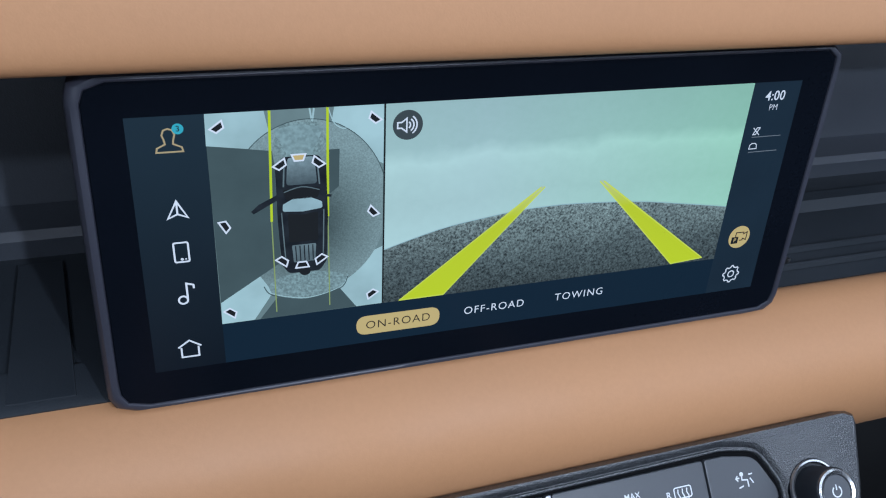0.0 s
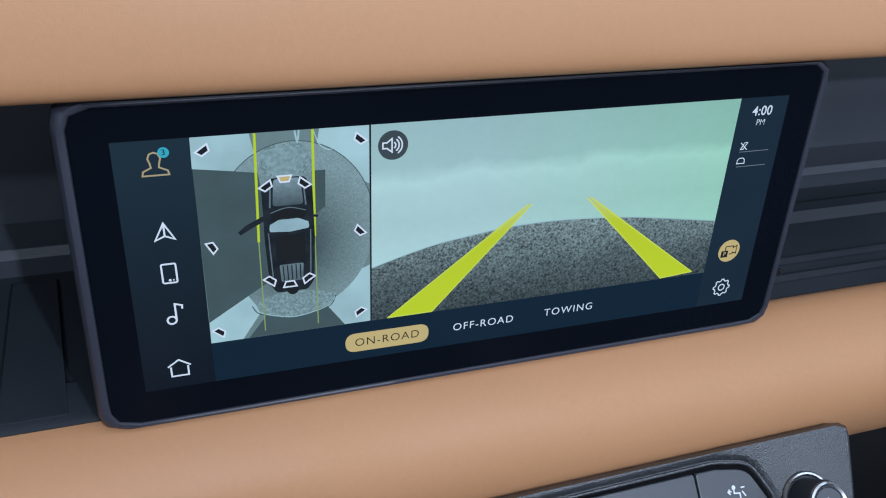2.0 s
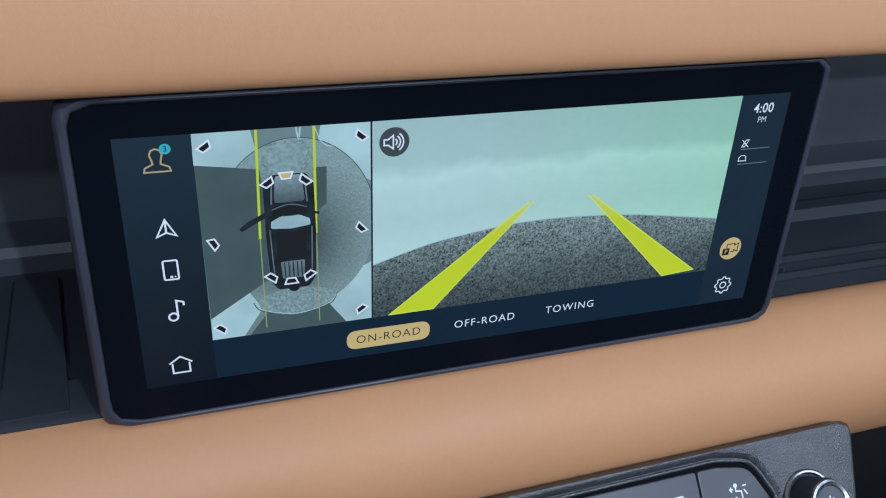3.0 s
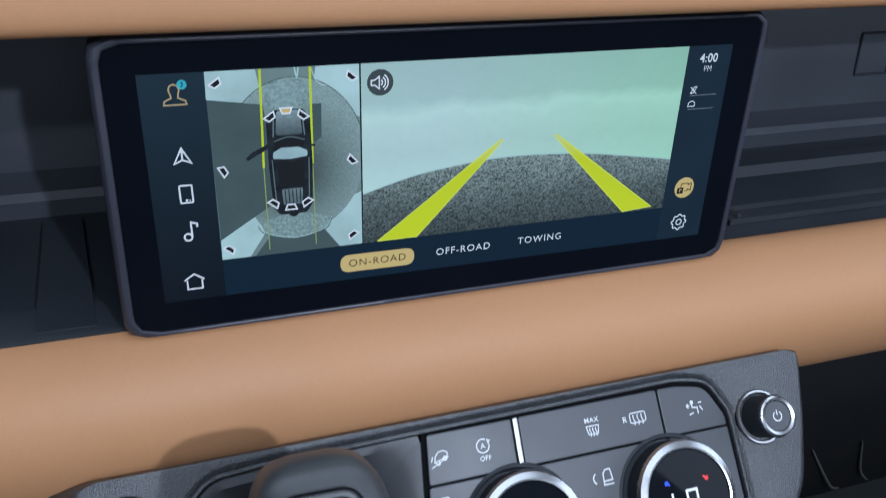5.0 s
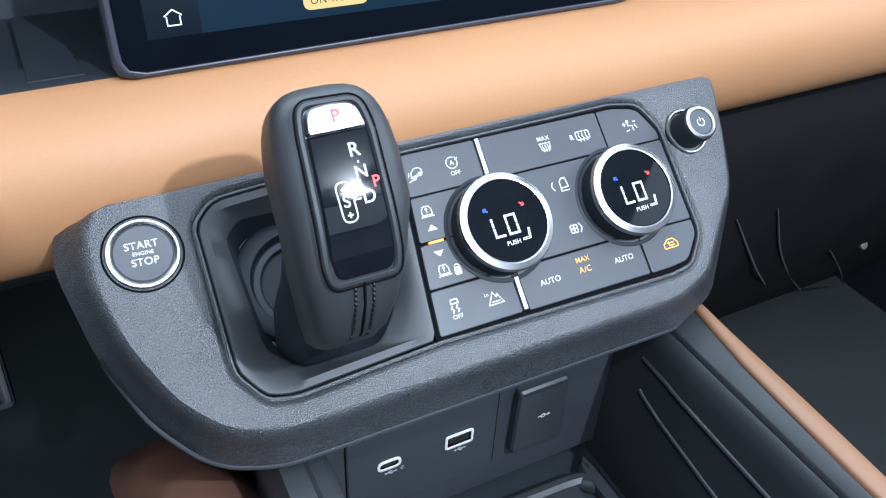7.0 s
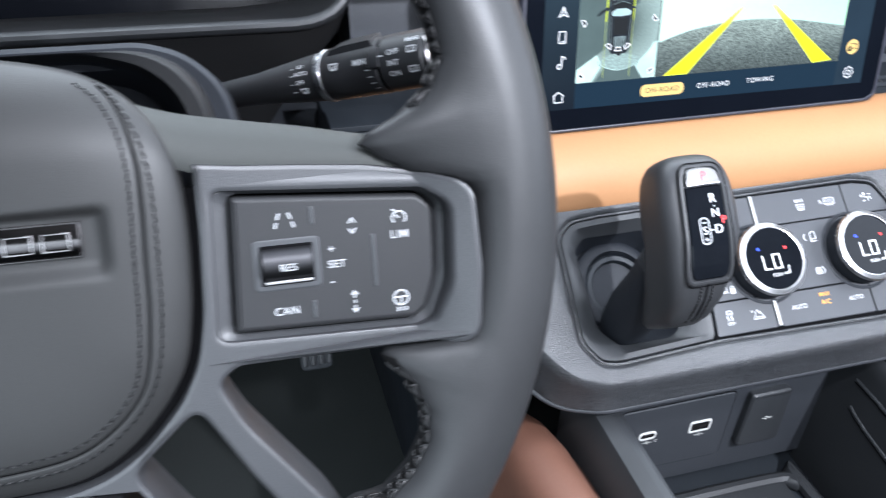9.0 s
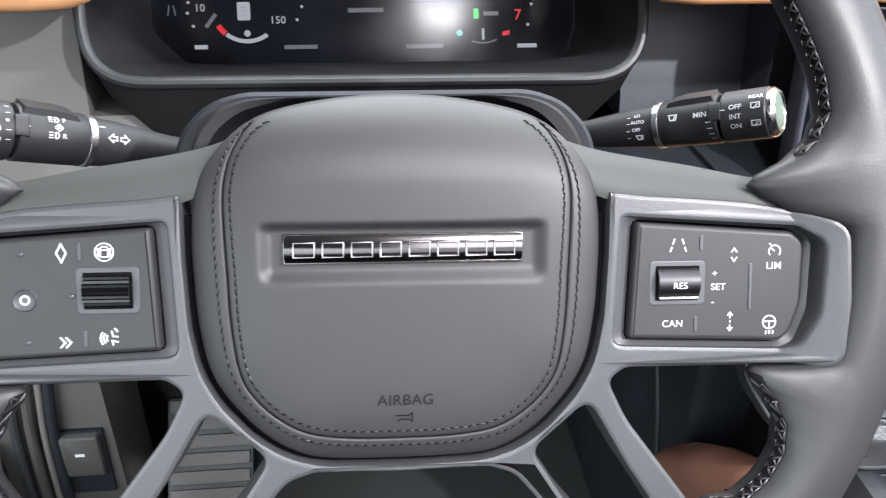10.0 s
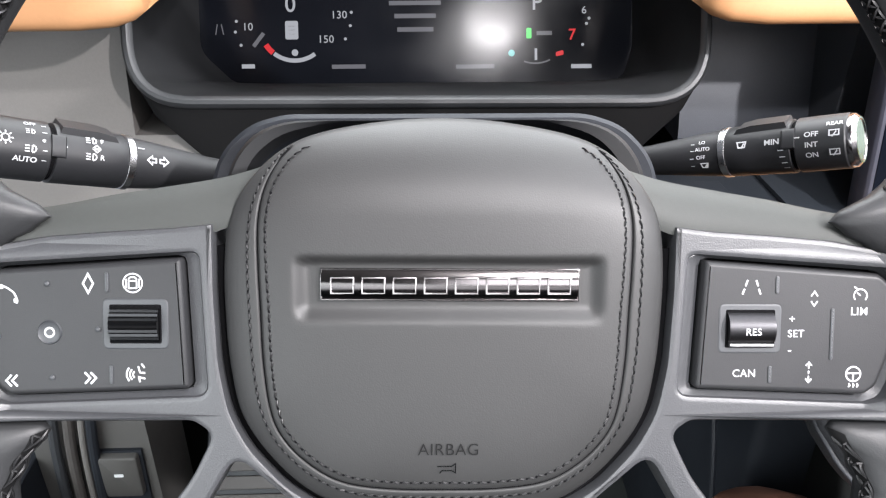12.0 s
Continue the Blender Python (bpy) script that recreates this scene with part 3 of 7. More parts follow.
def disc_mat():
    """The ground round the car: dark beside it, paler outwards, with fine grain."""
    m = view_mat("ui_disc", [(0.0, (0.075, 0.100, 0.086)), (0.5, (0.170, 0.218, 0.190)), (1.0, (0.255, 0.325, 0.285))], 0.22, 1800.0, 0.002)
    nt = m.node_tree
    tc = nt.nodes.new("ShaderNodeTexCoord")
    dist = nt.nodes.new("ShaderNodeVectorMath")
    dist.operation = "DISTANCE"
    dist.inputs[1].default_value = (-0.076, 0.004, 0.0)
    nt.links.new(tc.outputs["Object"], dist.inputs[0])
    r = nt.nodes.new("ShaderNodeMapRange")
    r.inputs["From Min"].default_value, r.inputs["From Max"].default_value = 0.010, 0.032
    nt.links.new(dist.outputs["Value"], r.inputs["Value"])
    for n in nt.nodes:
        if n.type == "VALTORGB":
            nt.links.new(r.outputs["Result"], n.inputs["Fac"])
    return m


UI_DISC = disc_mat()
UI_GRAPHITE = glow_mat("ui_graphite", (0.055, 0.065, 0.06), 2.05)


def touchscreen():
    ts = thing("touchscreen", SCREEN_POSE, "wide black glass touchscreen showing camera views, standing before the dashboard", "screen")
    out = polar(ccw(rounded([(-143.6, 58.8), (-147.0, -65.6), (141.8, -65.4), (141.0, 58.4)], [8, 9, 9, 7], 7)), (0, -3), 200)
    gl = polar(ccw(rounded([(-139.6, 56.4), (-142.8, -63.0), (138.0, -62.4), (137.2, 56.9)], [8, 9, 8, 6], 7)), (0, -3), 200)
    mid = [(0.55 * a[0] + 0.45 * b[0], 0.55 * a[1] + 0.45 * b[1]) for a, b in zip(out, gl)]
    bm = loft([lift(inset(out, 9), -26), lift(inset(out, 2.5), -22), lift(out, -12), lift(out, -2.2), lift(inset(out, 0.5), -1.0), lift(mid, 0.2), lift(inset(gl, -0.5), 0.35), lift(gl, 0.1), lift(inset(gl, 0.3), -0.5)])
    part("housing", bm, FRAME, ts, "dark grey screen frame")
    gl = inset(gl, 0.35)
    part("glass", loft([lift(gl, -2), lift(gl, -0.3), lift(inset(gl, 0.5), 0.1)]), SCREEN_GLASS, ts, "black glass cover")
    part("foot", box(-60, 60, -66, -50, -60, -20, 2), DARK, ts)
    z = 0.18

    def ui(name, pts, m, lv=0, label=""):
        return part(name, flat(pts, z + 0.08 * lv), m, ts, label)

    ui("side_bar", [(-128, 45), (-129.5, -49), (-105.3, -49), (-104.6, 45)], UI_BAR)
    ui("clock_bar", [(100.2, 45), (100.2, -49.8), (124.1, -49.8), (122.8, 45)], UI_CLOCKBAR)
    ui("bottom_strip", [(-105.3, -32.3), (-105.3, -49), (100.2, -49.8), (100.2, -32.3)], UI_STRIP)
    # rear view: pale wall, haze above, dark ground below a curved horizon
    rv = ui("rear_view", [(-46.6, 45), (-46.6, -32.3), (100.2, -32.3), (100.2, 45)], UI_WALL, 1, "rear camera picture of a pale wall and dark ground")
    zr = z + 0.08
    hor = [(-46.6, -9.6), (-26, -3.8), (-10, -1.2), (5.5, 0.6), (19, 1.2), (33, 0.9), (56.5, -0.8), (80, -4.2), (100.2, -7.5)]
    hor = smooth_line(hor, 4)
    part("ground_view", flat([(-46.6, -32.3)] + hor + [(100.2, -32.3)], zr + 0.08), UI_ROAD, rv)
    bm = bmesh.new()
    add_stroke(bm, hor, 0.35, zr + 0.13)
    part("horizon_line", bm, UI_CARLIGHT, rv)
    part("guide_line", flat([(-40.8, -32.2), (-22.9, -32.2), (15.4, 9.8), (13.6, 9.8)], zr + 0.16), UI_GUIDE, rv, "yellow guide line")
    part("guide_line", flat([(38.2, 10), (40.2, 10), (94, -30.9), (78.2, -32.0)], zr + 0.16), UI_GUIDE, rv, "yellow guide line")
    for line in ([(-40.6, -32.1), (13.8, 9.4)], [(-23.1, -32.1), (15.2, 9.4)], [(38.4, 9.6), (78.5, -31.9)], [(40.0, 9.6), (93.6, -30.8)], [(-40.6, -32.0), (-23.1, -32.0)], [(78.4, -31.8), (93.6, -30.8)]):
        bm = bmesh.new()
        add_stroke(bm, line, 0.45, zr + 0.20)
        part("guide_edge", bm, UI_EDGE, rv)
    # overhead view
    ov = ui("overhead_view", [(-104.6, 45), (-105.3, -32.3), (-47.2, -32.3), (-47.2, 45)], UI_CARPET, 1, "overhead camera picture of a dark car")
    part("lit_corner", flat([(-104.6, 45), (-86.5, 45), (-84.5, 34), (-85, 31.6), (-104.9, 34.5)], zr + 0.05), UI_LIGHT, ov)
    part("lit_corner", flat([(-105.0, -23.5), (-86, -11.5), (-84.5, -18), (-94, -32.2), (-105.2, -32.2)], zr + 0.05), UI_LIGHT, ov)
    part("lit_corner", flat([(-64, 45), (-47.3, 45), (-47.3, 24), (-66, 34)], zr + 0.05), UI_LIGHT, ov)
    part("lit_corner", flat([(-47.3, -8), (-47.3, -32.2), (-62, -32.2), (-67, -16)], zr + 0.05), UI_LIGHT, ov)
    disc = [(min(-73 + 27.5 * math.cos(radians(a)), -47.4), 9.0 + 32.5 * math.sin(radians(a))) for a in range(-100, 181, 5)] + [(-96, -6), (-88, -20)]
    part("floor_disc", flat(disc, zr + 0.07), UI_DISC, ov)
    part("front_patch", flat(rounded([(-81.5, 40.5), (-69.5, 40.5), (-66.5, 33), (-70, 29), (-81, 29), (-84.5, 33)], 2.5), zr + 0.09), UI_MID, ov)
    part("light_cone", flat([(-84.0, 38.5), (-79.6, 29.2), (-72.0, 29.2), (-67.4, 38.5), (-75.7, 40.0)], zr + 0.105), UI_CONE, ov)
    part("rear_wedge", flat([(-92, -32.2), (-84, -22), (-75, -24.5), (-64, -22), (-57, -32.2)], zr + 0.08), UI_SHADE, ov)
    part("rear_patch", flat(smooth_line([(-88.5, -19), (-84, -16), (-75, -15), (-66, -16), (-60.5, -19), (-63, -23), (-75, -26), (-86, -23.5), (-88.5, -19)], 4)[:-1], zr + 0.09), UI_MID, ov)
    part("shadow_patch", flat([(-104.8, 34.5), (-84.6, 31.4), (-84, 26), (-84.2, 6), (-83.6, -10), (-86, -11.5), (-105, -23.5)], zr + 0.11), UI_SHADE, ov)
    part("shadow_patch", flat([(-67, 30.5), (-62.4, 30.5), (-62.8, 17), (-66, 14.5)], zr + 0.11), UI_SHADE, ov)
    arc = [(-73 + 27.5 * math.cos(radians(a)), 9.0 + 32.5 * math.sin(radians(a))) for a in range(20, 150, 4)]
    for line, w, m in ((arc, 0.3, UI_SHADE), (smooth_line([(-90, -19), (-87, -23), (-75, -26.2), (-63, -23.5), (-60, -18.5)], 5), 0.4, UI_SHADE), (smooth_line([(-90, -18.4), (-87, -22.4), (-75, -25.6), (-63, -22.9), (-60, -18)], 5), 0.25, UI_LIGHT),
                       (smooth_line([(-66, 45), (-64, 39.5), (-60.5, 37.5), (-58.5, 40), (-58, 45)], 4), 0.35, UI_LIGHT), (smooth_line([(-72, 45), (-71.3, 41), (-70.6, 45)], 4), 0.6, UI_LIGHT)):
        bm = bmesh.new()
        add_stroke(bm, line, w, zr + 0.14)
        part("body_edge", bm, m, ov)
    car = part("car_picture", flat(rounded([(-84, 25), (-81.5, 29), (-69.6, 29), (-67, 25), (-66.8, 6), (-67.6, -11), (-70, -14.8), (-81, -14.8), (-83.4, -11), (-84, 6)], 2.4), zr + 0.17), UI_CAR, ov, "dark car seen from above")
    part("bonnet", flat(rounded([(-79.8, 28.6), (-71.0, 28.6), (-70.2, 18.8), (-80.6, 18.8)], 1.2), zr + 0.20), UI_BONNET, ov)
    for x in (-80.9, -70.1):
        bm = bmesh.new()
        add_stroke(bm, [(x, 28), (x + (x + 75.5) * 0.12, 18.4)], 0.5, zr + 0.22)
        part("wing_edge", bm, UI_CARGREY, car)
    part("windscreen", flat(rounded([(-82, 17.4), (-69, 17.4), (-70.2, 13.6), (-80.8, 13.6)], 0.8), zr + 0.20), UI_INK, ov)
    bm = bmesh.new()
    add_stroke(bm, smooth_line([(-81.5, 16.4), (-75.5, 18.0), (-69.5, 16.4)], 4), 0.35, zr + 0.23)
    part("scuttle", bm, UI_CARGREY, car)
    part("roof_front", flat(rounded([(-82.0, 12.0), (-78.6, 13.8), (-72.4, 13.8), (-68.8, 12.0), (-68.6, 9.6), (-75.4, 8.8), (-82.2, 9.4)], 0.8), zr + 0.20), UI_CARLIGHT, ov)
    part("roof_glass", flat(rounded([(-80.6, 8.4), (-75.4, 7.6), (-70.2, 8.4), (-70.4, -2.6), (-80.4, -2.6)], 0.8), zr + 0.20), UI_INK, ov)
    part("rear_deck", flat(rounded([(-79.6, -3.8), (-71.2, -3.8), (-71.6, -10.6), (-79.2, -10.6)], 0.6), zr + 0.20), UI_CARGREY, ov)
    for k in range(5):
        bm = bmesh.new()
        add_stroke(bm, [(-78.4 + 1.5 * k, -4.2), (-78.2 + 1.45 * k, -10.2)], 0.4, zr + 0.23)
        part("deck_bar", bm, UI_CAR, car)
    for x in (-82.6, -68.2):
        bm = bmesh.new()
        add_stroke(bm, [(x, 9.0), (x + (x + 75.4) * -0.06, -4.0), (x + (x + 75.4) * -0.10, -10.4)], 0.4, zr + 0.22)
        part("roof_rail", bm, UI_CARGREY, car)
    part("spare_wheel", flat(circle(-75.4, -14.2, 2.05, 16), zr + 0.22), UI_INK, ov)
    part("open_door", flat([(-82.8, 14.2), (-91.8, 9.4), (-92.6, 10.4), (-90, 12.7), (-84.0, 15.6)], zr + 0.20), UI_CAR, ov)
    part("door_mirror", flat([(-66.9, 14.5), (-65.4, 14.2), (-65.5, 13.3), (-66.9, 13.5)], zr + 0.20), UI_CAR, ov)
    for x0, x1 in ((-84.8, -86.0), (-66.2, -66.8)):
        bm = bmesh.new()
        add_stroke(bm, [(x0, 45), (x1, 6)], 0.85, zr + 0.15)
        part("track_line", bm, UI_YELLOW, ov, "yellow track line")
        bm = bmesh.new()
        add_stroke(bm, [(x1, 6), (x1 - 0.1, -30)], 0.4, zr + 0.15)
        part("track_line", bm, UI_PALEYELLOW, ov, "pale yellow track line")
    cams = [(-101, 40.5, 35), (-50.5, 40.5, -40), (-101.4, 6, 118), (-50.9, 6.3, -48), (-101.9, -27.9, 140), (-51.2, -27.4, 215),
            (-82.2, 26.4, 35), (-76.1, 28.6, 0), (-69.8, 26.4, -40), (-83, -9.6, 140), (-76.3, -11.9, 180), (-69.8, -10.2, 215)]
    for k, (x, y, a) in enumerate(cams):
        trap = [(-2.1, -0.9), (2.1, -0.9), (1.3, 1.1), (-1.3, 1.1), (-2.1, -0.9)]
        fill = part("camera_mark", flat(trap[:4], 0), UI_GOLD if k == 7 else UI_INK, ov)
        fill.matrix_basis = pose(x * K, y * K, (zr + 0.24) * K, 0, 0, a + 180)
        print_icon("camera_mark", [trap], UI_WHITE, ov, x, y, zr + 0.27, 0.55, 1.1, a + 180)
    bm = bmesh.new()
    add_stroke(bm, [(-46.9, 45), (-46.9, -32.3)], 0.5, z + 0.3)
    part("divider", bm, UI_INK, ts)
    zi = z + 0.2
    # side bar symbols
    head = [(-4, -3.6), (-3.7, -2.2), (-1.2, -1.0), (-1.4, 0.4), (-1.9, 2.0), (-1.3, 3.5), (0, 4.0), (1.3, 3.5), (1.9, 2.0), (1.4, 0.4), (1.2, -1.0), (3.7, -2.2), (4, -3.6), (-4, -3.6)]
    print_icon("profile_symbol", [head], UI_TAN, ts, -115.8, 37.0, zi, 0.55)
    part("badge", flat(circle(-112.8, 40.8, 1.75), zi + 0.05), UI_TEAL, ts)
    lettering("badge_number", "3", 2.6, -112.8, 40.8, zi + 0.12, UI_INK, ts)
    print_icon("arrow_symbol", [[(0, 3.2), (3.1, -2.8), (0, -1.4), (-3.1, -2.8), (0, 3.2)], [(0, 3.2), (0.0, -1.4)]], UI_WHITE, ts, -115.8, 13.4, zi, 0.6)
    print_icon("phone_symbol", [rounded([(-2.3, -3.6), (2.3, -3.6), (2.3, 3.6), (-2.3, 3.6)], 0.6) + [rounded([(-2.3, -3.6), (2.3, -3.6), (2.3, 3.6), (-2.3, 3.6)], 0.6)[0]]],
               UI_WHITE, ts, -116, -2, zi, 0.6, fills=[circle(0, -2.6, 0.5, 8), circle(1.2, -2.6, 0.3, 8)])
    print_icon("music_symbol", [circle(-1.2, -2.6, 1.5, 14) + [circle(-1.2, -2.6, 1.5, 14)[0]], [(0.3, -2.4), (0.3, 3.8), (2.6, 3.0), (2.6, 1.6)]], UI_WHITE, ts, -116, -17.8, zi, 0.65)
    print_icon("home_symbol", [[(-2.9, 0.8), (-2.9, -3.2), (2.9, -3.2), (2.9, 0.8)], [(-3.9, 0.9), (0, 3.6), (3.9, 0.9)]], UI_WHITE, ts, -117, -40.7, zi, 0.6)
    # loudspeaker button
    part("sound_button", flat(circle(-39, 37.3, 5.3, 32), zr + 0.3), UI_GRAPHITE, ts, "grey round sound button")
    print_icon("sound_symbol", [[(-3.6, 1.0), (-2.2, 1.0), (-0.4, 2.4), (-0.4, -2.4), (-2.2, -1.0), (-3.6, -1.0), (-3.6, 1.0)]] + [circle(-0.4, 0, r, 10, -55, 55) for r in (1.3, 2.5, 3.6)],
               UI_WHITE, ts, -39, 37.3, zr + 0.36, 0.5)
    # mode tabs
    part("mode_pill", flat(rounded([(-57, -45.4), (-24, -45.6), (-24, -37.3), (-57, -37.1)], 4.2, 8), zi), UI_GOLD, ts, "gold mode button")
    lettering("mode_text", "ON-ROAD", 4.9, -40.6, -41.4, zi + 0.1, UI_INK, ts, bold=-0.004, spacing=1.16)
    lettering("mode_text", "OFF-ROAD", 4.7, -1.0, -41.2, zi, UI_WHITE, ts, bold=-0.004, spacing=1.17)
    lettering("mode_text", "TOWING", 4.7, 36.6, -40.8, zi, UI_WHITE, ts, bold=-0.004, spacing=1.2)
    # clock side
    lettering("clock_text", "4:00", 5.4, 111.3, 39.3, zi, UI_WHITE, ts, squeeze=0.95)
    lettering("clock_text", "PM", 3.6, 111.6, 34.6, zi, UI_WHITE, ts, squeeze=0.9, bold=-0.012)
    for yy, sym in ((25.0, [[(-1.5, -1.3), (-0.2, -1.3), (1.4, 1.5), (0, 1.5), (-1.5, -1.3)], [(-1.8, 1.6), (1.6, -1.6)]]), (18.6, [[(-1.8, -1), (-1.6, 0.6), (-0.8, 1.3), (0.8, 1.3), (1.6, 0.6), (1.8, -1), (-1.8, -1)]])):
        print_icon("seat_symbol", sym, UI_WHITE, ts, 106.3, yy, zi, 0.35)
        bm = bmesh.new()
        add_stroke(bm, [(104.6, yy - 2.4), (118.6, yy - 2.4)], 0.25, zi)
        part("seat_rule", bm, UI_DIM, ts)
    part("camera_button", flat(circle(110.8, -23, 5.3, 32), zi), UI_GOLD, ts, "gold round camera button")
    print_icon("camera_symbol", [[(-2.0, 0.2), (-2.0, 2.2), (1.8, 2.2), (1.8, 1.3), (3.6, 2.2), (3.6, -1.6), (1.8, -0.8), (1.8, -1.6), (0.2, -1.6)]], UI_INK, ts, 110.8, -23, zi + 0.06, 0.45,
               fills=[[(-3.8, -3.0), (-0.4, -3.0), (-0.4, 0.2), (-3.8, 0.2)]])
    lettering("camera_letter", "P", 2.6, 108.7, -24.4, zi + 0.14, UI_GOLD, ts)
    cog = []
    for i in range(8):
        for a, r in ((-14, 3.4), (-6, 4.1), (6, 4.1), (14, 3.4)):
            cog.append((r * math.cos(radians(45 * i + a)), r * math.sin(radians(45 * i + a))))
    print_icon("gear_symbol", [cog + [cog[0]], circle(0, 0, 1.5, 14) + [circle(0, 0, 1.5, 14)[0]]], UI_WHITE, ts, 111.2, -41.3, zi, 0.5)
    return ts


touchscreen()

# ---------------------------------------------------------------- control panel under the roll


def arrow_car(w=1.0):
    return [[(-2.6, -2.0), (-2.6, 0.6), (-1.6, 2.4), (1.6, 2.4), (2.6, 0.6), (2.6, -2.0), (-2.6, -2.0)], [(-3.6, -2.8), (3.6, -2.8)], [(0, -1.0), (0, 1.4)], [(-0.7, 0.7), (0, 1.5), (0.7, 0.7)]]


def rotary_knob(parent, x, y):
    kn = part("rotary_knob", lathe([(23.5, 0.2), (24.6, 1.0), (24.6, 9.5), (24.2, 10.4)], 56), DARK, parent, "black knob with a silver rim and black display")
    kn.matrix_basis = pose(x * K, y * K, 0)
    part("rim", lathe([(24.0, 10.0), (25.2, 10.8), (25.4, 12.0), (24.6, 13.6), (22.0, 14.6), (21.2, 14.4), (21.0, 13.4)], 56, cap0=False, cap1=False), CHROME, kn, "satin silver rim")
    part("display", lathe([(21.2, 13.3), (20.6, 13.9)], 56), GLOSS, kn, "black glass display")
    print_icon("temperature", [[(-8.6, 2.6), (-8.6, -2.0)], [(-8.6, -2.5), (-8.6, -6.9), (-3.4, -6.9)], [(-1.0, -2.0), (-1.0, 2.4), (4.2, 2.4), (4.2, -2.0)], [(-1.0, -2.5), (-1.0, -6.9), (4.2, -6.9), (4.2, -2.5)]], LCD, kn, 0, 0, 14.05, 1.15)
    lettering("caption", "PUSH", 3.1, -0.6, -11.4, 14.05, LCD, kn)
    print_icon("seat_symbol", [[(1.6, 3.2), (0.9, -1.0), (-2.6, -1.2), (-2.6, -2.0), (1.6, -1.9), (2.4, 3.2), (1.6, 3.2)]], LCD, kn, 7.4, -9.4, 14.05, 0.4)
    print_icon("cool_arrow", [[(-1.6, 1.4), (1.6, -1.0)], [(-1.6, -0.8), (-1.6, 1.4), (0.8, 1.6)]], BLUE, kn, -9.9, 6.9, 14.05, 0.8, 0.62, fills=[[(-1.8, 1.6), (0.4, 1.4), (-1.6, -0.8)]])
    print_icon("warm_arrow", [[(-1.6, 1.2), (1.6, -1.4)], [(1.6, 0.8), (1.6, -1.4), (-0.6, -1.6)]], RED, kn, 10.0, 6.5, 14.05, 0.8, 0.62, fills=[[(1.8, -1.6), (-0.4, -1.6), (1.7, 0.8)]])
    return kn


def control_panel():
    cp = thing("control_panel", PANEL_POSE, "grained black control panel with keys and knobs below the tan roll", "control panel")
    face = ccw(rounded([(-169, 53.5), (-174, 42), (-176, 20), (-170, -8), (-157, -37), (-140, -54), (-118, -60.5), (98, -61.5), (121, -54), (158, -11), (167.5, 20), (175, 54.5)],
                       [5, 14, 60, 80, 70, 30, 40, 12, 20, 40, 60, 5], 7))
    skirt = ccw(rounded([(-174, 54.5), (-188, 52), (-191.5, 36), (-184, -8), (-169, -41), (-149, -67), (-121, -76), (101, -77.5), (132, -66), (172, -14), (179.5, 20), (185, 55.5)],
                        [10, 20, 60, 90, 80, 45, 55, 14, 20, 40, 60, 5], 7))
    well = [(-131, 36), (-121, 45.5), (-99, 47), (100, 49.2), (118, 46), (126.5, 30), (126.5, -32), (114, -47), (100, -48.8), (-38, -45.4), (-110, -48.5), (-122, -46), (-131.5, -32)]
    well = ccw(rounded(well, [10, 14, 6, 8, 10, 14, 14, 10, 8, 4, 8, 10, 14], 4))
    fp, sp, wp = polar(face, (-5, 0), 320), polar(skirt, (-5, 0), 320), polar(well, (-5, 0), 320)

    def between(t):
        return [(p[0] + (q[0] - p[0]) * t, p[1] + (q[1] - p[1]) * t) for p, q in zip(fp, sp)]

    def fall(pts, f, more=0.0):
        """The outline let down by f of the skirt's depth, which grows on the driver's side."""
        return [(x, y, -f * (16 + 14 * min(1.0, max(0.0, (-118 - x) / 40)) * min(1.0, max(0.0, (24 - y) / 40))) - more) for x, y in pts]

    rows = [lift(wp, -5), lift(wp, -1.3), lift(inset(wp, -0.3), -0.7), lift(inset(wp, -0.6), -0.5), lift(inset(wp, -1.3), -0.5), lift(inset(wp, -1.45), -2.2), lift(inset(wp, -1.9), -2.2), lift(inset(wp, -2.05), -1.9),
            lift(inset(wp, -4.2), -0.25), lift(inset(wp, -4.7), 0), lift(inset(fp, 0.55), 0), lift(fp, -0.03), fall(between(0.08), 0.03), fall(between(0.17), 0.08),
            fall(between(0.28), 0.17), fall(between(0.38), 0.29), fall(between(0.48), 0.43), fall(between(0.60), 0.58), fall(between(0.80), 0.80), fall(sp, 1.0),
            fall(inset(sp, 0.1), 1.0, 1.2), fall(inset(sp, 0.9), 1.0, 1.8), fall(inset(sp, 4), 1.0, 3.0), fall(inset(sp, 6), 1.0, 28)]
    lip = [(a, b, z) for a, b, z in fall(sp, 1.0, 2.2) if b < -6]
    k0 = max(range(len(lip)), key=lambda i: (Vector(lip[i]) - Vector(lip[i - 1])).length)
    lip = lip[k0:] + lip[:k0]
    cs = [(0.6, 0.0), (0.2, 0.2), (-1.2, -0.4), (-1.9, -1.4), (-2.0, -2.6), (-1.2, -4.2), (2.0, -5.0)]
    rows_ = []
    for k, p in enumerate(lip):
        a, b = lip[max(k - 1, 0)], lip[min(k + 1, len(lip) - 1)]
        d = Vector((b[0] - a[0], b[1] - a[1])).normalized()
        nrm = Vector((-d.y, d.x))
        fade = min(1.0, 0.25 + k / 12, 0.25 + (len(lip) - 1 - k) / 12)
        rows_.append([(p[0] + nrm.x * u * fade, p[1] + nrm.y * u * fade, p[2] + w) for u, w in cs])
    part("fascia_lip", loft(rows_, False, False, False), KEY, cp, "smooth lower lip of the fascia", angle=60)
    part("fascia", loft(rows, False, False), GRAIN, cp, "grained black fascia", angle=30)
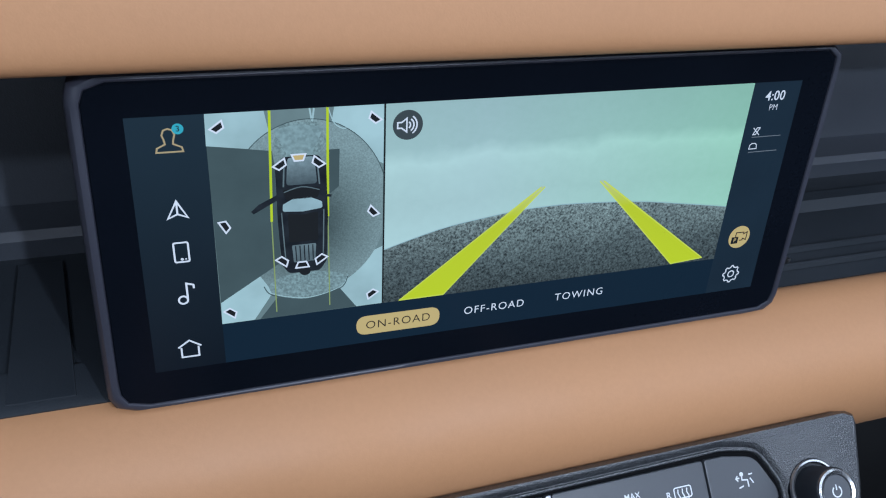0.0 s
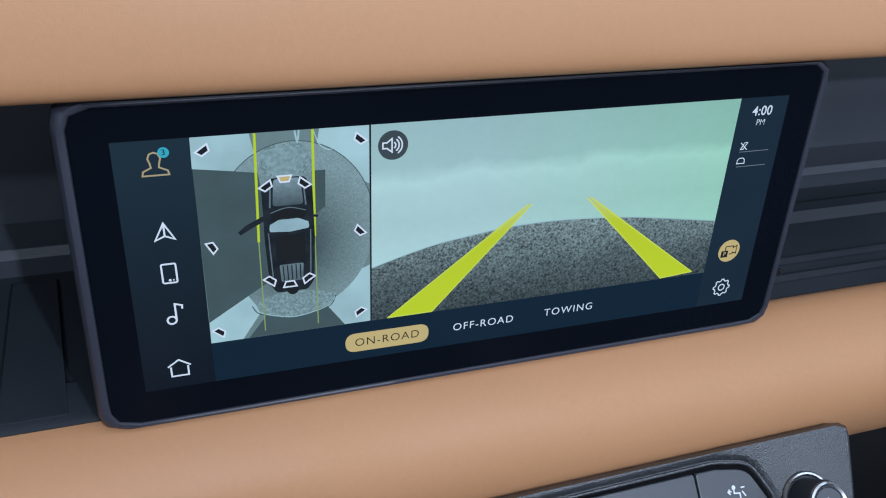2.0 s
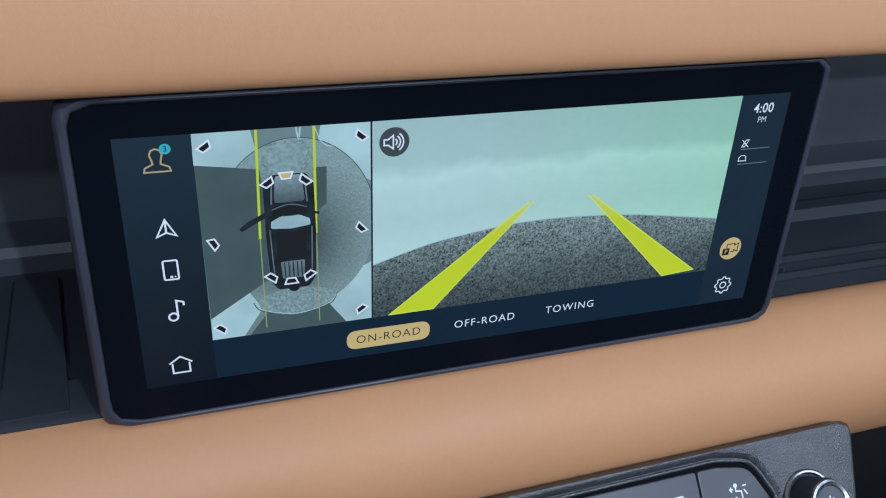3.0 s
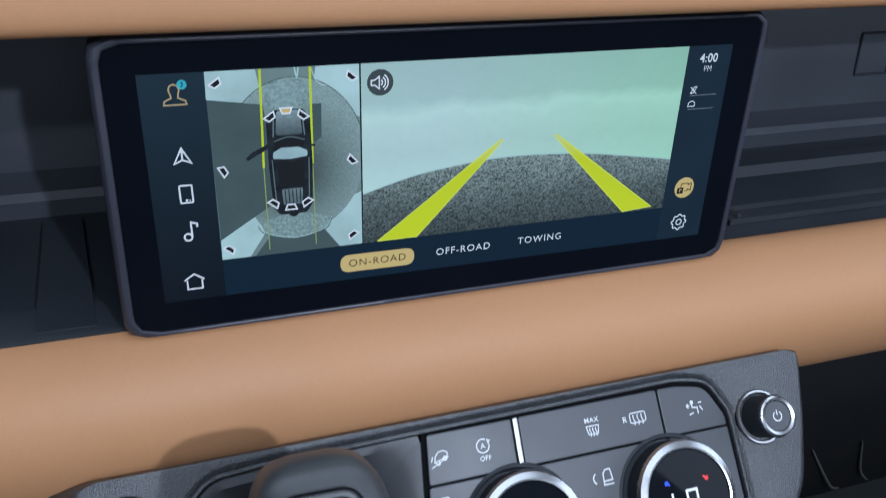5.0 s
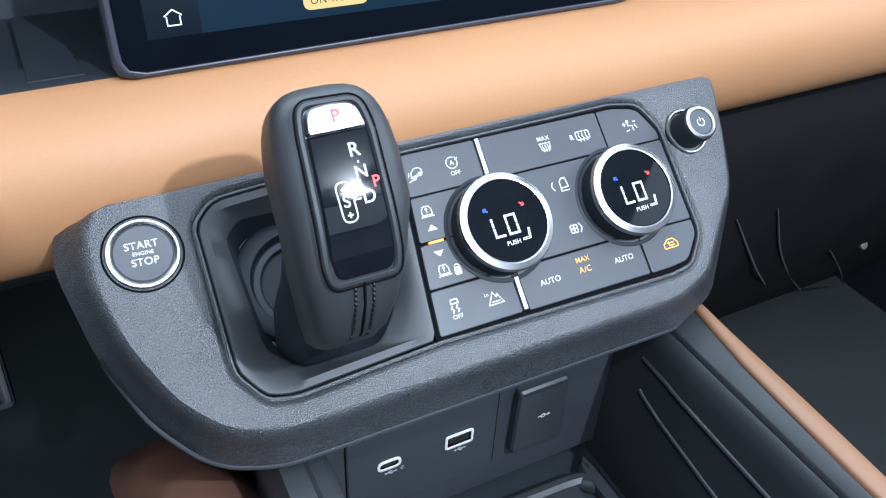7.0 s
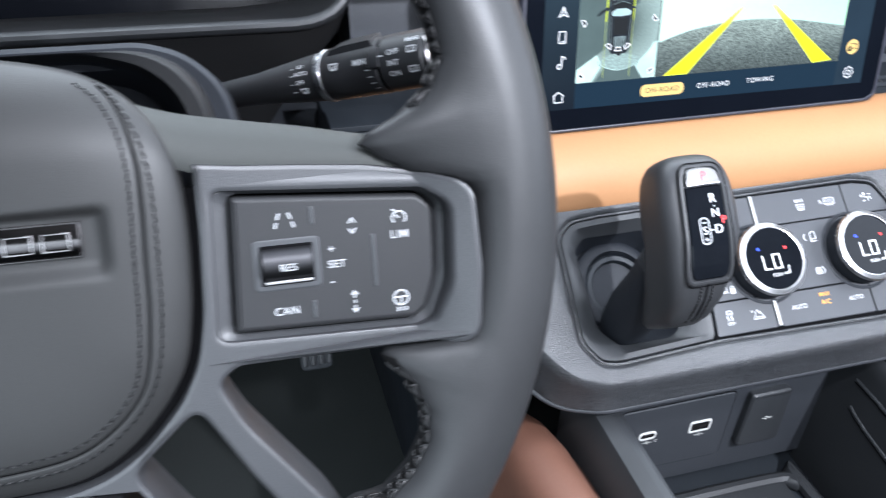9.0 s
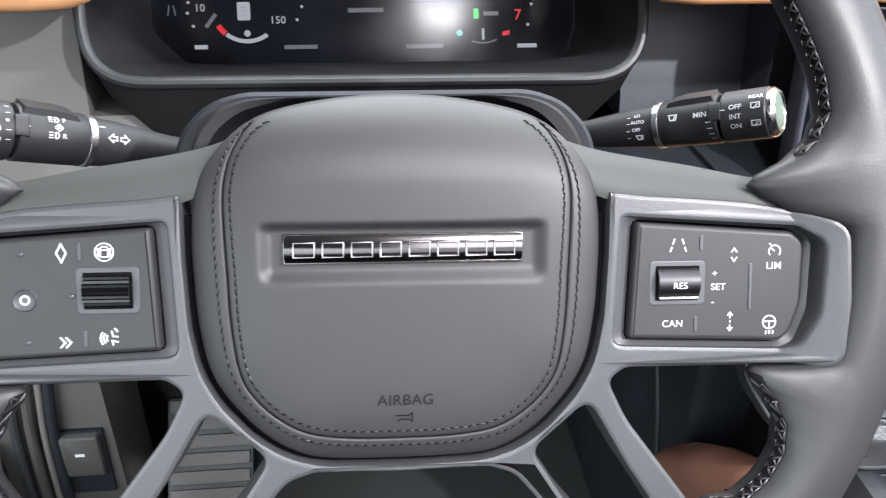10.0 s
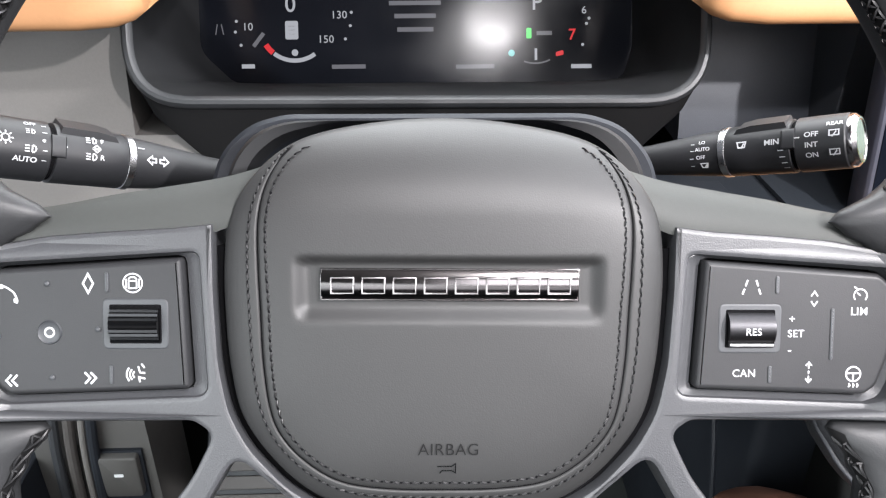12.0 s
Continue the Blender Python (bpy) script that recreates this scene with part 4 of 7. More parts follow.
    # gear well: a lipped tray that falls away round the lever
    left = [(-131, 36), (-121, 45.5), (-99, 47), (-29.5, 48.5), (-39.5, -45.2), (-110, -48.3), (-122, -46), (-131.5, -32)]
    left = inset(ccw(rounded(left, [10, 14, 6, 2, 2, 8, 10, 14], 4)), 0.5)
    inner = ccw(rounded([(-121, 30), (-112, 38), (-58, 38), (-46, -20), (-64, -40), (-104, -40), (-118, -26)], [8, 8, 8, 30, 14, 10, 12], 5))

    def resample(pts, n):
        P = [Vector(p) for p in pts] + [Vector(pts[0])]
        L = [0]
        for a, b in zip(P, P[1:]):
            L.append(L[-1] + (b - a).length)
        out, j = [], 0
        for i in range(n):
            s = L[-1] * i / n
            while L[j + 1] < s:
                j += 1
            t = (s - L[j]) / max(L[j + 1] - L[j], 1e-9)
            out.append(tuple(P[j].lerp(P[j + 1], t)))
        return out

    def start_at(pts, ref):
        k = min(range(len(pts)), key=lambda i: (Vector(pts[i]) - Vector(ref)).length)
        return pts[k:] + pts[:k]

    a = start_at(resample(left, 72), (-125, 42))
    b = start_at(resample(inner, 72), (-116, 36))
    c = start_at(resample(inset(inner, 6), 72), (-112, 31))
    part("gear_tray", loft([lift(a, -4), lift(a, -1.2), lift(inset(a, 0.6), -0.6), lift(inset(a, 4), -1.0), lift(b, -6.5), lift(inset(b, 2), -8.5)], False, False), TRAY, cp, "black tray round the gear lever")
    # shadow deep in the bowl is painted by the darker plastic
    part("gear_bowl", loft([lift(inset(b, 1.6), -8.0), lift(c, -20), lift(inset(c, 5), -27)], False, True), DARK, cp, "dark bowl under the gear lever")
    for k, (r, h) in enumerate(((34, -24.5), (28, -22), (22.5, -19.5))):
        gr = part("boot_ring", lathe([(r, -8), (r, 0), (r - 1.2, 1.6), (r - 4.0, 1.6), (r - 5.2, -0.4), (r - 5.2, -6)], 48, cap0=False, cap1=False), RUBBER, cp)
        gr.matrix_basis = pose(-0.0905, 0.002, h * K)
    # key field
    field = ccw(rounded([(-28.5, 47.8), (100, 47.8), (116, 45), (125, 30), (125, -32), (113, -46), (100, -47), (-38.5, -44.8)], [1.5, 8, 10, 14, 14, 10, 8, 1.5], 4))
    part("key_backing", plate(inset(field, -1.4), -6, -2.2, 0.3), GAP, cp)

    def key(pts, r=1.0, h=-0.1):
        return part("key", plate(inset(ccw(rounded(pts, r, 4)), -0.35), -4, h, 0.5), KEY, cp)

    key([(-27.6, 46.6), (12.4, 46.6), (11.9, 25.4), (-29.8, 25.4)])
    key([(16.6, 46.8), (88.6, 46.9), (88.6, 25.2), (16.2, 25.2)])
    key([(90.2, 46.9), (100, 46.8), (115.4, 44), (123.6, 29), (123.6, 24.6), (90.2, 24.9)], [1, 8, 10, 12, 1, 1])
    key([(-30.0, 24.0), (8, 24.0), (8, 2.05), (-32.4, 2.05)])
    key([(-32.8, 0.0), (8, 0.0), (8, -21.2), (-35.2, -21.2)])
    key([(10.5, 23.8), (89, 23.6), (89, -22.2), (10.5, -21.8)])
    key([(91, 23.3), (123.8, 23.2), (123.8, -23.2), (91, -22.6)])
    key([(-35.4, -22.7), (7.6, -23.0), (7.6, -44.2), (-37.6, -43.9)])
    key([(12.0, -23.4), (86.2, -23.8), (86.2, -45.6), (12.0, -44.6)])
    key([(88.0, -23.9), (123.6, -24.6), (123.6, -32), (112.4, -44.8), (100, -45.8), (88.0, -45.8)], [1, 1, 12, 9, 8, 1])
    part("indicator", plate([(-28, 1.6), (-20, 1.6), (-20.2, 0.2), (-28.2, 0.2)], -3, -0.4, 0.2), AMBER, cp, "amber light")
    for x0, y0, x1, y1 in ((14.4, 47.2, 13.9, 26.5), (9.8, -26.5, 9.6, -44.0)):
        part("divider_bar", plate(rounded([(x0 - 1.3, y0), (x0 + 1.3, y0), (x1 + 1.3, y1), (x1 - 1.3, y1)], 0.7, 3), -3, 0.9, 0.6), SILVER, cp, "satin silver bar")
    for x, y in ((9.0, -0.6), (86.5, -1.6)):
        collar = part("knob_collar", lathe([(28.2, -3), (28.2, 0.05), (27.4, 0.45), (26.2, 0.45), (25.6, -0.6)], 56), DARK, cp)
        collar.matrix_basis = pose(x * K, y * K, 0)
        rotary_knob(cp, x, y)
    # start button
    st = part("start_button", lathe([(17.2, -3), (17.2, 0.15), (16.4, 0.3), (15.8, -0.8), (15.6, -1.2)], 56, cap0=False, cap1=True), GAP, cp, "round start button with a silver ring")
    st.matrix_basis = pose(-0.155, 0.0290, 0)
    part("ring", lathe([(15.5, -1.2), (15.6, 0.9), (15.0, 1.6), (14.0, 1.7), (13.2, 1.2), (12.9, 0)], 56, cap0=False, cap1=False), CHROME, st, "polished ring")
    part("cap", lathe([(12.7, -1.2), (12.6, 0.4), (12.0, 0.9), (0.5, 0.7)], 56), KEY, st)
    lettering("caption", "START", 4.6, 0, 3.6, 1.02, PRINT, st, turn=-3)
    lettering("caption", "ENGINE", 2.4, 0, 0.0, 1.02, PRINT, st, turn=-3)
    lettering("caption", "STOP", 4.6, 0, -3.9, 1.02, PRINT, st, turn=-3)
    # power knob
    pw = part("power_knob", lathe([(13.6, -2), (13.6, 0.3), (12.8, 0.7), (12.0, 0.3), (11.0, -0.8)], 48), GLOSS, cp, "small black knob with a silver top")
    pw.matrix_basis = pose(0.1432, 0.0246, 0)
    part("ring", lathe([(13.4, 0.4), (13.0, 1.2), (12.2, 1.2), (11.5, 0.4)], 48, cap0=False, cap1=False), CHROME, pw)
    part("barrel", lathe([(10.4, -0.8), (10.4, 12.4), (9.8, 13.4), (9.2, 13.6)], 48), DARK, pw)
    part("top_ring", lathe([(9.9, 13.2), (9.7, 14.3), (8.9, 14.8), (7.6, 14.4), (7.2, 13.6)], 48, cap0=False), CHROME, pw, "silver top ring")
    part("top", lathe([(7.4, 13.4), (7.0, 13.9)], 40), KEY, pw)
    print_icon("power_symbol", [circle(0, 0, 2.3, 18, 125, 415), [(0, 0.6), (0, 3.0)]], PRINT, pw, 0, 0, 14.0, 0.6)
    # printed symbols on the keys
    zk = 0.02
    print_icon("descent_symbol", [[(-4.4, -3.2), (4.2, 0.8)], [(-2.6, -1.0), (-2.0, 1.6), (-0.2, 3.4), (2.4, 3.6), (3.8, 2.4), (3.4, 0.8), (-2.6, -1.0)], [(-4.0, -0.6), (-3.2, 1.8)], circle(-1.0, -1.4, 0.9, 10) + [circle(-1.0, -1.4, 0.9, 10)[0]], circle(2.4, 0.2, 0.9, 10) + [circle(2.4, 0.2, 0.9, 10)[0]]], PRINT, cp, -23.5, 35.5, zk, 0.45)
    print_icon("eco_symbol", [circle(0, 0, 3.0, 22, 60, 395), [(2.4, 2.9), (2.6, 1.4), (3.8, 2.2)]], PRINT, cp, -2.8, 37.6, zk, 0.5)
    lettering("key_text", "A", 3.4, -2.8, 37.5, zk, PRINT, cp)
    lettering("key_text", "OFF", 3.0, -2.4, 32.0, zk, PRINT, cp)
    lettering("key_text", "MAX", 3.4, 52.2, 39.2, zk, PRINT, cp)
    lettering("key_text", "R", 4.0, 69.4, 36.0, zk, PRINT, cp)
    fan = [[(-3.2, 2.2), (3.2, 2.2), (2.4, -1.6), (-2.4, -1.6), (-3.2, 2.2)]] + [[(x, -2.6), (x + 0.3, -0.9), (x - 0.2, 0.4), (x, 1.4)] for x in (-1.5, 0, 1.5)]
    print_icon("screen_symbol", fan, PRINT, cp, 52.2, 34.4, zk, 0.5)
    box_heat = [rounded([(-4.2, 2.6), (4.2, 2.6), (4.2, -2.0), (-4.2, -2.0)], 1.0, 3)]
    box_heat = [box_heat[0] + [box_heat[0][0]]] + [[(x, -3.2), (x + 0.4, -1.4), (x - 0.3, 0.2), (x, 1.8)] for x in (-2.2, 0, 2.2)]
    print_icon("rear_screen_symbol", box_heat, PRINT, cp, 76.5, 36.0, zk, 0.5)
    print_icon("airflow_symbol", [[(-1.2, 3.2), (-1.4, 0.6), (1.4, 0.2), (1.4, -2.8)], [(-4.4, 1.6), (-2.6, 1.6)], [(2.4, 2.4), (4.4, 2.4)], [(-3.4, 0.4), (-4.4, 1.6), (-3.4, 2.6)], [(-3.6, -2.6), (-1.2, -2.0)], [(2.8, 0.8), (4.2, -1.6)]], PRINT, cp, 108.2, 35.0, zk, 0.6, fills=[circle(-1.2, 3.0, 1.0, 10)])
    print_icon("lift_symbol", arrow_car(), PRINT, cp, -24.2, 16.6, zk, 0.5)
    part("up_mark", flat([(-26.8, 6.6), (-21.4, 6.6), (-24.1, 9.6)], zk), PRINT, cp)
    part("down_mark", flat([(-27.6, -3.8), (-22.2, -3.8), (-24.9, -6.8)], zk), PRINT, cp)
    print_icon("lower_symbol", arrow_car(), PRINT, cp, -25.4, -13.6, zk, 0.5)
    print_icon("lock_symbol", [circle(0, 1.6, 1.3, 12, 0, 180)], PRINT, cp, -18.4, -15.4, zk, 0.5, fills=[rounded([(-1.8, 1.6), (1.8, 1.6), (1.8, -2.4), (-1.8, -2.4)], 0.8, 3)])
    lettering("key_text", "OFF", 3.0, -26.0, -37.2, zk, PRINT, cp)
    print_icon("traction_symbol", [[(-2, 1.0), (-1.6, 3.0), (1.6, 3.0), (2, 1.0), (-2, 1.0)], [(-1.4, 0.2), (-2.4, -1.2), (-1.2, -2.2), (-2.2, -3.6)], [(1.4, 0.2), (0.4, -1.2), (1.6, -2.2), (0.6, -3.6)]], PRINT, cp, -25.8, -31.6, zk, 0.6)
    print_icon("terrain_symbol", [[(-4, -2.6), (-0.6, 3.4), (0.8, 0.8), (1.6, 2.2), (4.2, -2.6), (-4, -2.6)], [(-2.0, -1.4), (2.6, -1.4)]], PRINT, cp, -4.6, -34.2, zk, 0.5)
    lettering("key_text", "Lo", 2.2, -8.6, -31.4, zk, PRINT, cp)
    lettering("key_text", "AUTO", 4.2, 27.9, -33.9, zk, PRINT, cp)
    lettering("key_text", "MAX", 3.8, 49.6, -28.2, zk, AMBER, cp, "amber lit word")
    lettering("key_text", "A/C", 4.4, 49.4, -33.6, zk, AMBER, cp, "amber lit word")
    lettering("key_text", "AUTO", 4.2, 73.8, -34.2, zk, PRINT, cp)
    print_icon("recirculation_symbol", [rounded([(-4.6, -2.0), (4.4, -2.0), (4.4, 0.6), (2.0, 2.8), (-1.4, 2.8), (-4.6, 0.4)], 0.9, 3) + [rounded([(-4.6, -2.0), (4.4, -2.0), (4.4, 0.6), (2.0, 2.8), (-1.4, 2.8), (-4.6, 0.4)], 0.9, 3)[0]], [(2.4, 0.8), (-1.8, 0.8), (-0.8, 1.6)], [(-1.8, 0.8), (-0.8, 0)], [(-1.6, -0.7), (2.4, -0.7)]], AMBER, cp, 105.4, -34.1, zk, 0.7)
    print_icon("seat_key_symbol", [[(-0.4, -3.2), (-0.2, 1.8), (1.2, 3.4), (3.6, 3.4), (4.2, -1.6), (-0.4, -1.8)], [(-0.8, -3.4), (4.6, -3.4)], circle(-2.8, 0, 2.6, 10, 120, 240)], PRINT, cp, 52.8, 12.6, zk, 0.6)
    fan_blades = [circle(1.4 * math.cos(radians(a)), 1.4 * math.sin(radians(a)), 1.15, 10) for a in (45, 135, 225, 315)]
    print_icon("fan_symbol", [b + [b[0]] for b in fan_blades] + [[(3.4, 2.6), (4.8, 0), (3.4, -2.6)]], PRINT, cp, 51.4, -11.8, zk, 0.7)
    return cp


control_panel()

# ---------------------------------------------------------------- gear lever


PARK_RED = mat("park_letter_red", (0.42, 0.012, 0.03), 0.5, vary=0, glow=(1.0, 0.03, 0.06), power=0.12)
PARK_METAL = mat("park_button_metal", (0.105, 0.105, 0.105), 0.42, metal=1.0, vary=0.05)


def gear_lever():
    gl = thing("gear_lever", LEVER_POSE, "black leather gear lever with a glossy selector face", "gear lever")
    # head: rounded sections from the foot to the crown; the face lies in front
    secs = [(-54, -5, 10.5, -29.5, 14.5), (-50, -5, 14.5, -26.5, 19.5), (-40, -4.5, 17.3, -22, 22), (-32, -4, 18.6, -20.8, 21.8), (-24, -3.5, 20, -19.6, 21.6), (-6, -2, 21.5, -18.3, 19.8), (12, -2, 21.5, -18.2, 19.2),
            (22, -1.5, 20.8, -18, 18.7), (28, -1.2, 19.8, -18, 17.9), (32, -1, 18.5, -18, 17), (35, -1, 16.8, -18, 15.4), (37.2, -1, 14.8, -18, 13.6), (38.9, -1, 12, -18, 11), (40, -1, 8.5, -18, 7.8), (40.5, -1, 4.5, -18, 4)]
    loops = []
    for v, u, a, h, b in secs:
        ring = []
        for i in range(40):
            t = 2 * math.pi * i / 40
            c, s = math.cos(t), math.sin(t)
            e = 0.55
            wide = 5.0 * math.exp(-((v - 6) / 32) ** 2) if c > 0 else 0.0
            ring.append((u + (a + wide) * abs(c) ** e * (1 if c > 0 else -1), v, h + b * abs(s) ** e * (1 if s > 0 else -1)))
        loops.append(ring)
    part("grip", loft(loops), GRIP_LEATHER, gl, "black leather grip", angle=60)
    out = ccw(rounded([(-14.4, 22), (-12.6, 33.2), (10.6, 32.6), (13.2, 22), (12.6, -24), (11.2, -32.2), (-14.8, -32.2), (-16.8, -24)], [40, 9, 9, 40, 20, 7, 7, 20], 6))
    part("face_frame", loft([lift(out, -8), lift(out, 1.2), lift(inset(out, 0.6), 2.0), lift(inset(out, 1.8), 2.2), lift(inset(out, 2.6), 1.4), lift(inset(out, 2.8), 0.6)]), GRIP_LEATHER, gl, "black raised surround")
    bm = bmesh.new()
    add_tube(bm, [(x, y, 1.3) for x, y in inset(out, -0.5)] + [(*inset(out, -0.5)[0], 1.3)], 0.4, 6)
    part("surround_groove", bm, GAP, gl)
    gl_out = ccw(rounded([(-11.4, 20.6), (10.4, 20.6), (9.9, -22), (8.6, -29.2), (-12.2, -29.2), (-13.8, -22)], [0.5, 0.5, 20, 5, 5, 20], 6))
    part("selector_glass", loft([lift(gl_out, 0), lift(gl_out, 1.7), lift(inset(gl_out, 0.8), 2.3)]), GLOSS, gl, "glossy black selector face")
    pb = ccw(rounded([(-11.4, 21.3), (10.4, 21.3), (8.4, 29.9), (-0.8, 30.9), (-9.8, 30.2)], [0.6, 0.6, 6, 30, 6], 6))
    part("park_button", loft([lift(pb, 0), lift(pb, 2.2), lift(inset(pb, 0.7), 2.9)]), PARK_METAL, gl, "satin silver park button")
    lettering("letter", "P", 6.4, 0.0, 25.8, 2.98, PARK_RED, gl, "red letter")
    part("button_edge", box(-10.4, 9.6, 21.0, 22.4, 1.5, 3.2, 0.4), CHROME, gl, "bright lower edge of the button")
    zt = 2.42
    lettering("letter", "R", 7.0, 3.4, 13.4, zt, PRINT, gl)
    lettering("letter", "N", 6.4, 4.0, 5.4, zt, PRINT, gl)
    lettering("letter", "D", 6.8, 4.6, -3.4, zt, PRINT, gl)
    lettering("letter", "P", 5.8, 8.4, 1.2, zt, RED, gl, "lit red letter")
    lettering("letter", "S", 6.0, -3.8, -3.6, zt, PRINT, gl)
    pill = rounded([(-6.6, 3.4), (-1.2, 3.4), (-1.0, -10.6), (-6.2, -10.6)], 2.5, 4)
    print_icon("shift_outline", [pill + [pill[0]], [(-4.8, 0.8), (-2.8, 0.8)], [(-4.6, -8.2), (-2.6, -8.2)], [(-3.6, -7.2), (-3.6, -9.2)], [(3.8, 9.6), (3.8, 8.8)], [(-0.9, -3.4), (1.6, -3.4)]], PRINT, gl, 0, 0, zt, 0.55)
    # seam with two rows of stitches below the face
    def front(y):
        rows = [(-24.0, 2.0), (-32.0, 1.4), (-40.0, 0.0), (-45.0, -2.8), (-50.0, -7.0), (-54.0, -15.0)]
        for (y0, h0), (y1, h1) in zip(rows, rows[1:]):
            if y1 <= y <= y0:
                return h0 + (h1 - h0) * (y0 - y) / (y0 - y1)
        return -15.0

    for x in (-6.6, 0.4):
        bm = bmesh.new()
        for i in range(11):
            y = -33.0 - i * 1.75
            add_tube(bm, [(x - i * 0.10, y, front(y) - 0.1), (x - i * 0.10 + 0.15, y - 0.6, front(y - 0.6) + 0.4), (x - i * 0.10 + 0.3, y - 1.2, front(y - 1.2) - 0.1)], 0.5, 5)
        part("stitching", bm, THREAD, gl)
    bm = bmesh.new()
    add_tube(bm, [(-2.9 - 0.06 * i, -31.5 - 1.8 * i, front(-31.5 - 1.8 * i) + 0.1) for i in range(12)], 0.55, 6)
    part("seam", bm, GAP, gl)
    # the head bows back below its middle
    for ob in gl.children:
        me, m = ob.data, ob.matrix_basis.copy()
        bm = bmesh.new()
        bm.from_mesh(me)
        bm.transform(m)
        if ob.name.split(".")[0] in ("selector_glass", "face_frame", "shift_outline", "surround_groove"):
            for y in (-26, -22, -18, -14, -10, -6, -3, 0):
                bmesh.ops.bisect_plane(bm, geom=bm.verts[:] + bm.edges[:] + bm.faces[:], plane_co=(0, y * K, 0), plane_no=(0, 1, 0))
        for v in bm.verts:
            d = max(0.0, -3 - v.co.y / K)
            v.co.z -= K * (0.008 * d * d if d < 36 else 10.4 + 0.57 * (d - 36))
        bm.transform(m.inverted())
        bm.to_mesh(me)
        bm.free()
    # neck and collar in the tray
    nk = part("neck", lathe([(15, -70), (17, -40), (15, -15), (15, 10)], 32), DARK, gl, "black neck")
    nk.matrix_basis = pose(-0.006, -0.022, -0.050, -28, 0, 0)
    col = part("collar", lathe([(31, 0), (30, 3), (27, 5), (23, 5), (21, 1)], 40), DARK, gl, "black ring round the neck")
    col.matrix_basis = LEVER_POSE.inverted() @ PANEL_POSE @ pose(-0.090, 0.004, -0.0225)
    return gl


gear_lever()

# ---------------------------------------------------------------- steering wheel


def curve_closed(half, n=4):
    """A smooth closed outline from its right half, given from the top to the bottom."""
    pts = half + [(-x, y) for x, y in half[-2:0:-1]]
    m, out = len(pts), []
    for i in range(m):
        p0, p1, p2, p3 = (Vector(pts[(i + k) % m]) for k in (-1, 0, 1, 2))
        for k in range(n):
            t = k / n
            q = 0.5 * ((2 * p1) + (p2 - p0) * t + (2 * p0 - 5 * p1 + 4 * p2 - p3) * t * t + (3 * p1 - p0 - 3 * p2 + p3) * t ** 3)
            out.append((q.x, q.y))
    return ccw(out)


def spaced(pts, step, closed=False):
    P = [Vector(p) for p in pts] + ([Vector(pts[0])] if closed else [])
    out, carry = [], 0.0
    for a, b in zip(P, P[1:]):
        L = (b - a).length
        s = carry
        while s < L:
            out.append((a.lerp(b, s / L), (b - a).normalized()))
            s += step
        carry = s - L
    return out


def sstep(a, b, x):
    t = min(1.0, max(0.0, (x - a) / (b - a)))
    return t * t * (3 - 2 * t)


PAD = [(0, 52.5), (22, 51), (44, 46.5), (57, 40), (67, 30), (73.5, 17), (75.4, 0), (74.8, -20), (73.4, -34), (70.2, -49), (63.6, -60.5), (52.6, -72.6), (41, -80.4), (28, -84.0), (0, -84.8)]
SEAM = [(0, 52.2), (22, 50.7), (44, 46.0), (53, 41.2), (58.2, 34), (61.2, 26), (62.8, 15), (62.6, 0), (62.0, -12), (61, -32), (58.4, -49.5), (53.6, -59), (45.2, -67), (34.4, -72.6), (18, -75.0), (0, -75.4)]
HUB_EDGE = [(78.6, 15.2), (78.3, -8), (76.9, -33), (73.6, -49.8), (66.8, -62.2), (55.2, -74.8), (43.0, -83.0), (29.8, -86.4), (0, -87.0)]


def pad_height(x, y, d):
    h = 0.4 + 7.0 * (1 - math.exp(-max(d - 1, 0) / 11))
    h -= 15 * max(0, (y - 18) / 34) ** 2
    h -= 3.2 * sstep(53, 47, abs(x - 1.3)) * sstep(5.0, 2.2, y) * sstep(-18, -11.5, y)
    return h


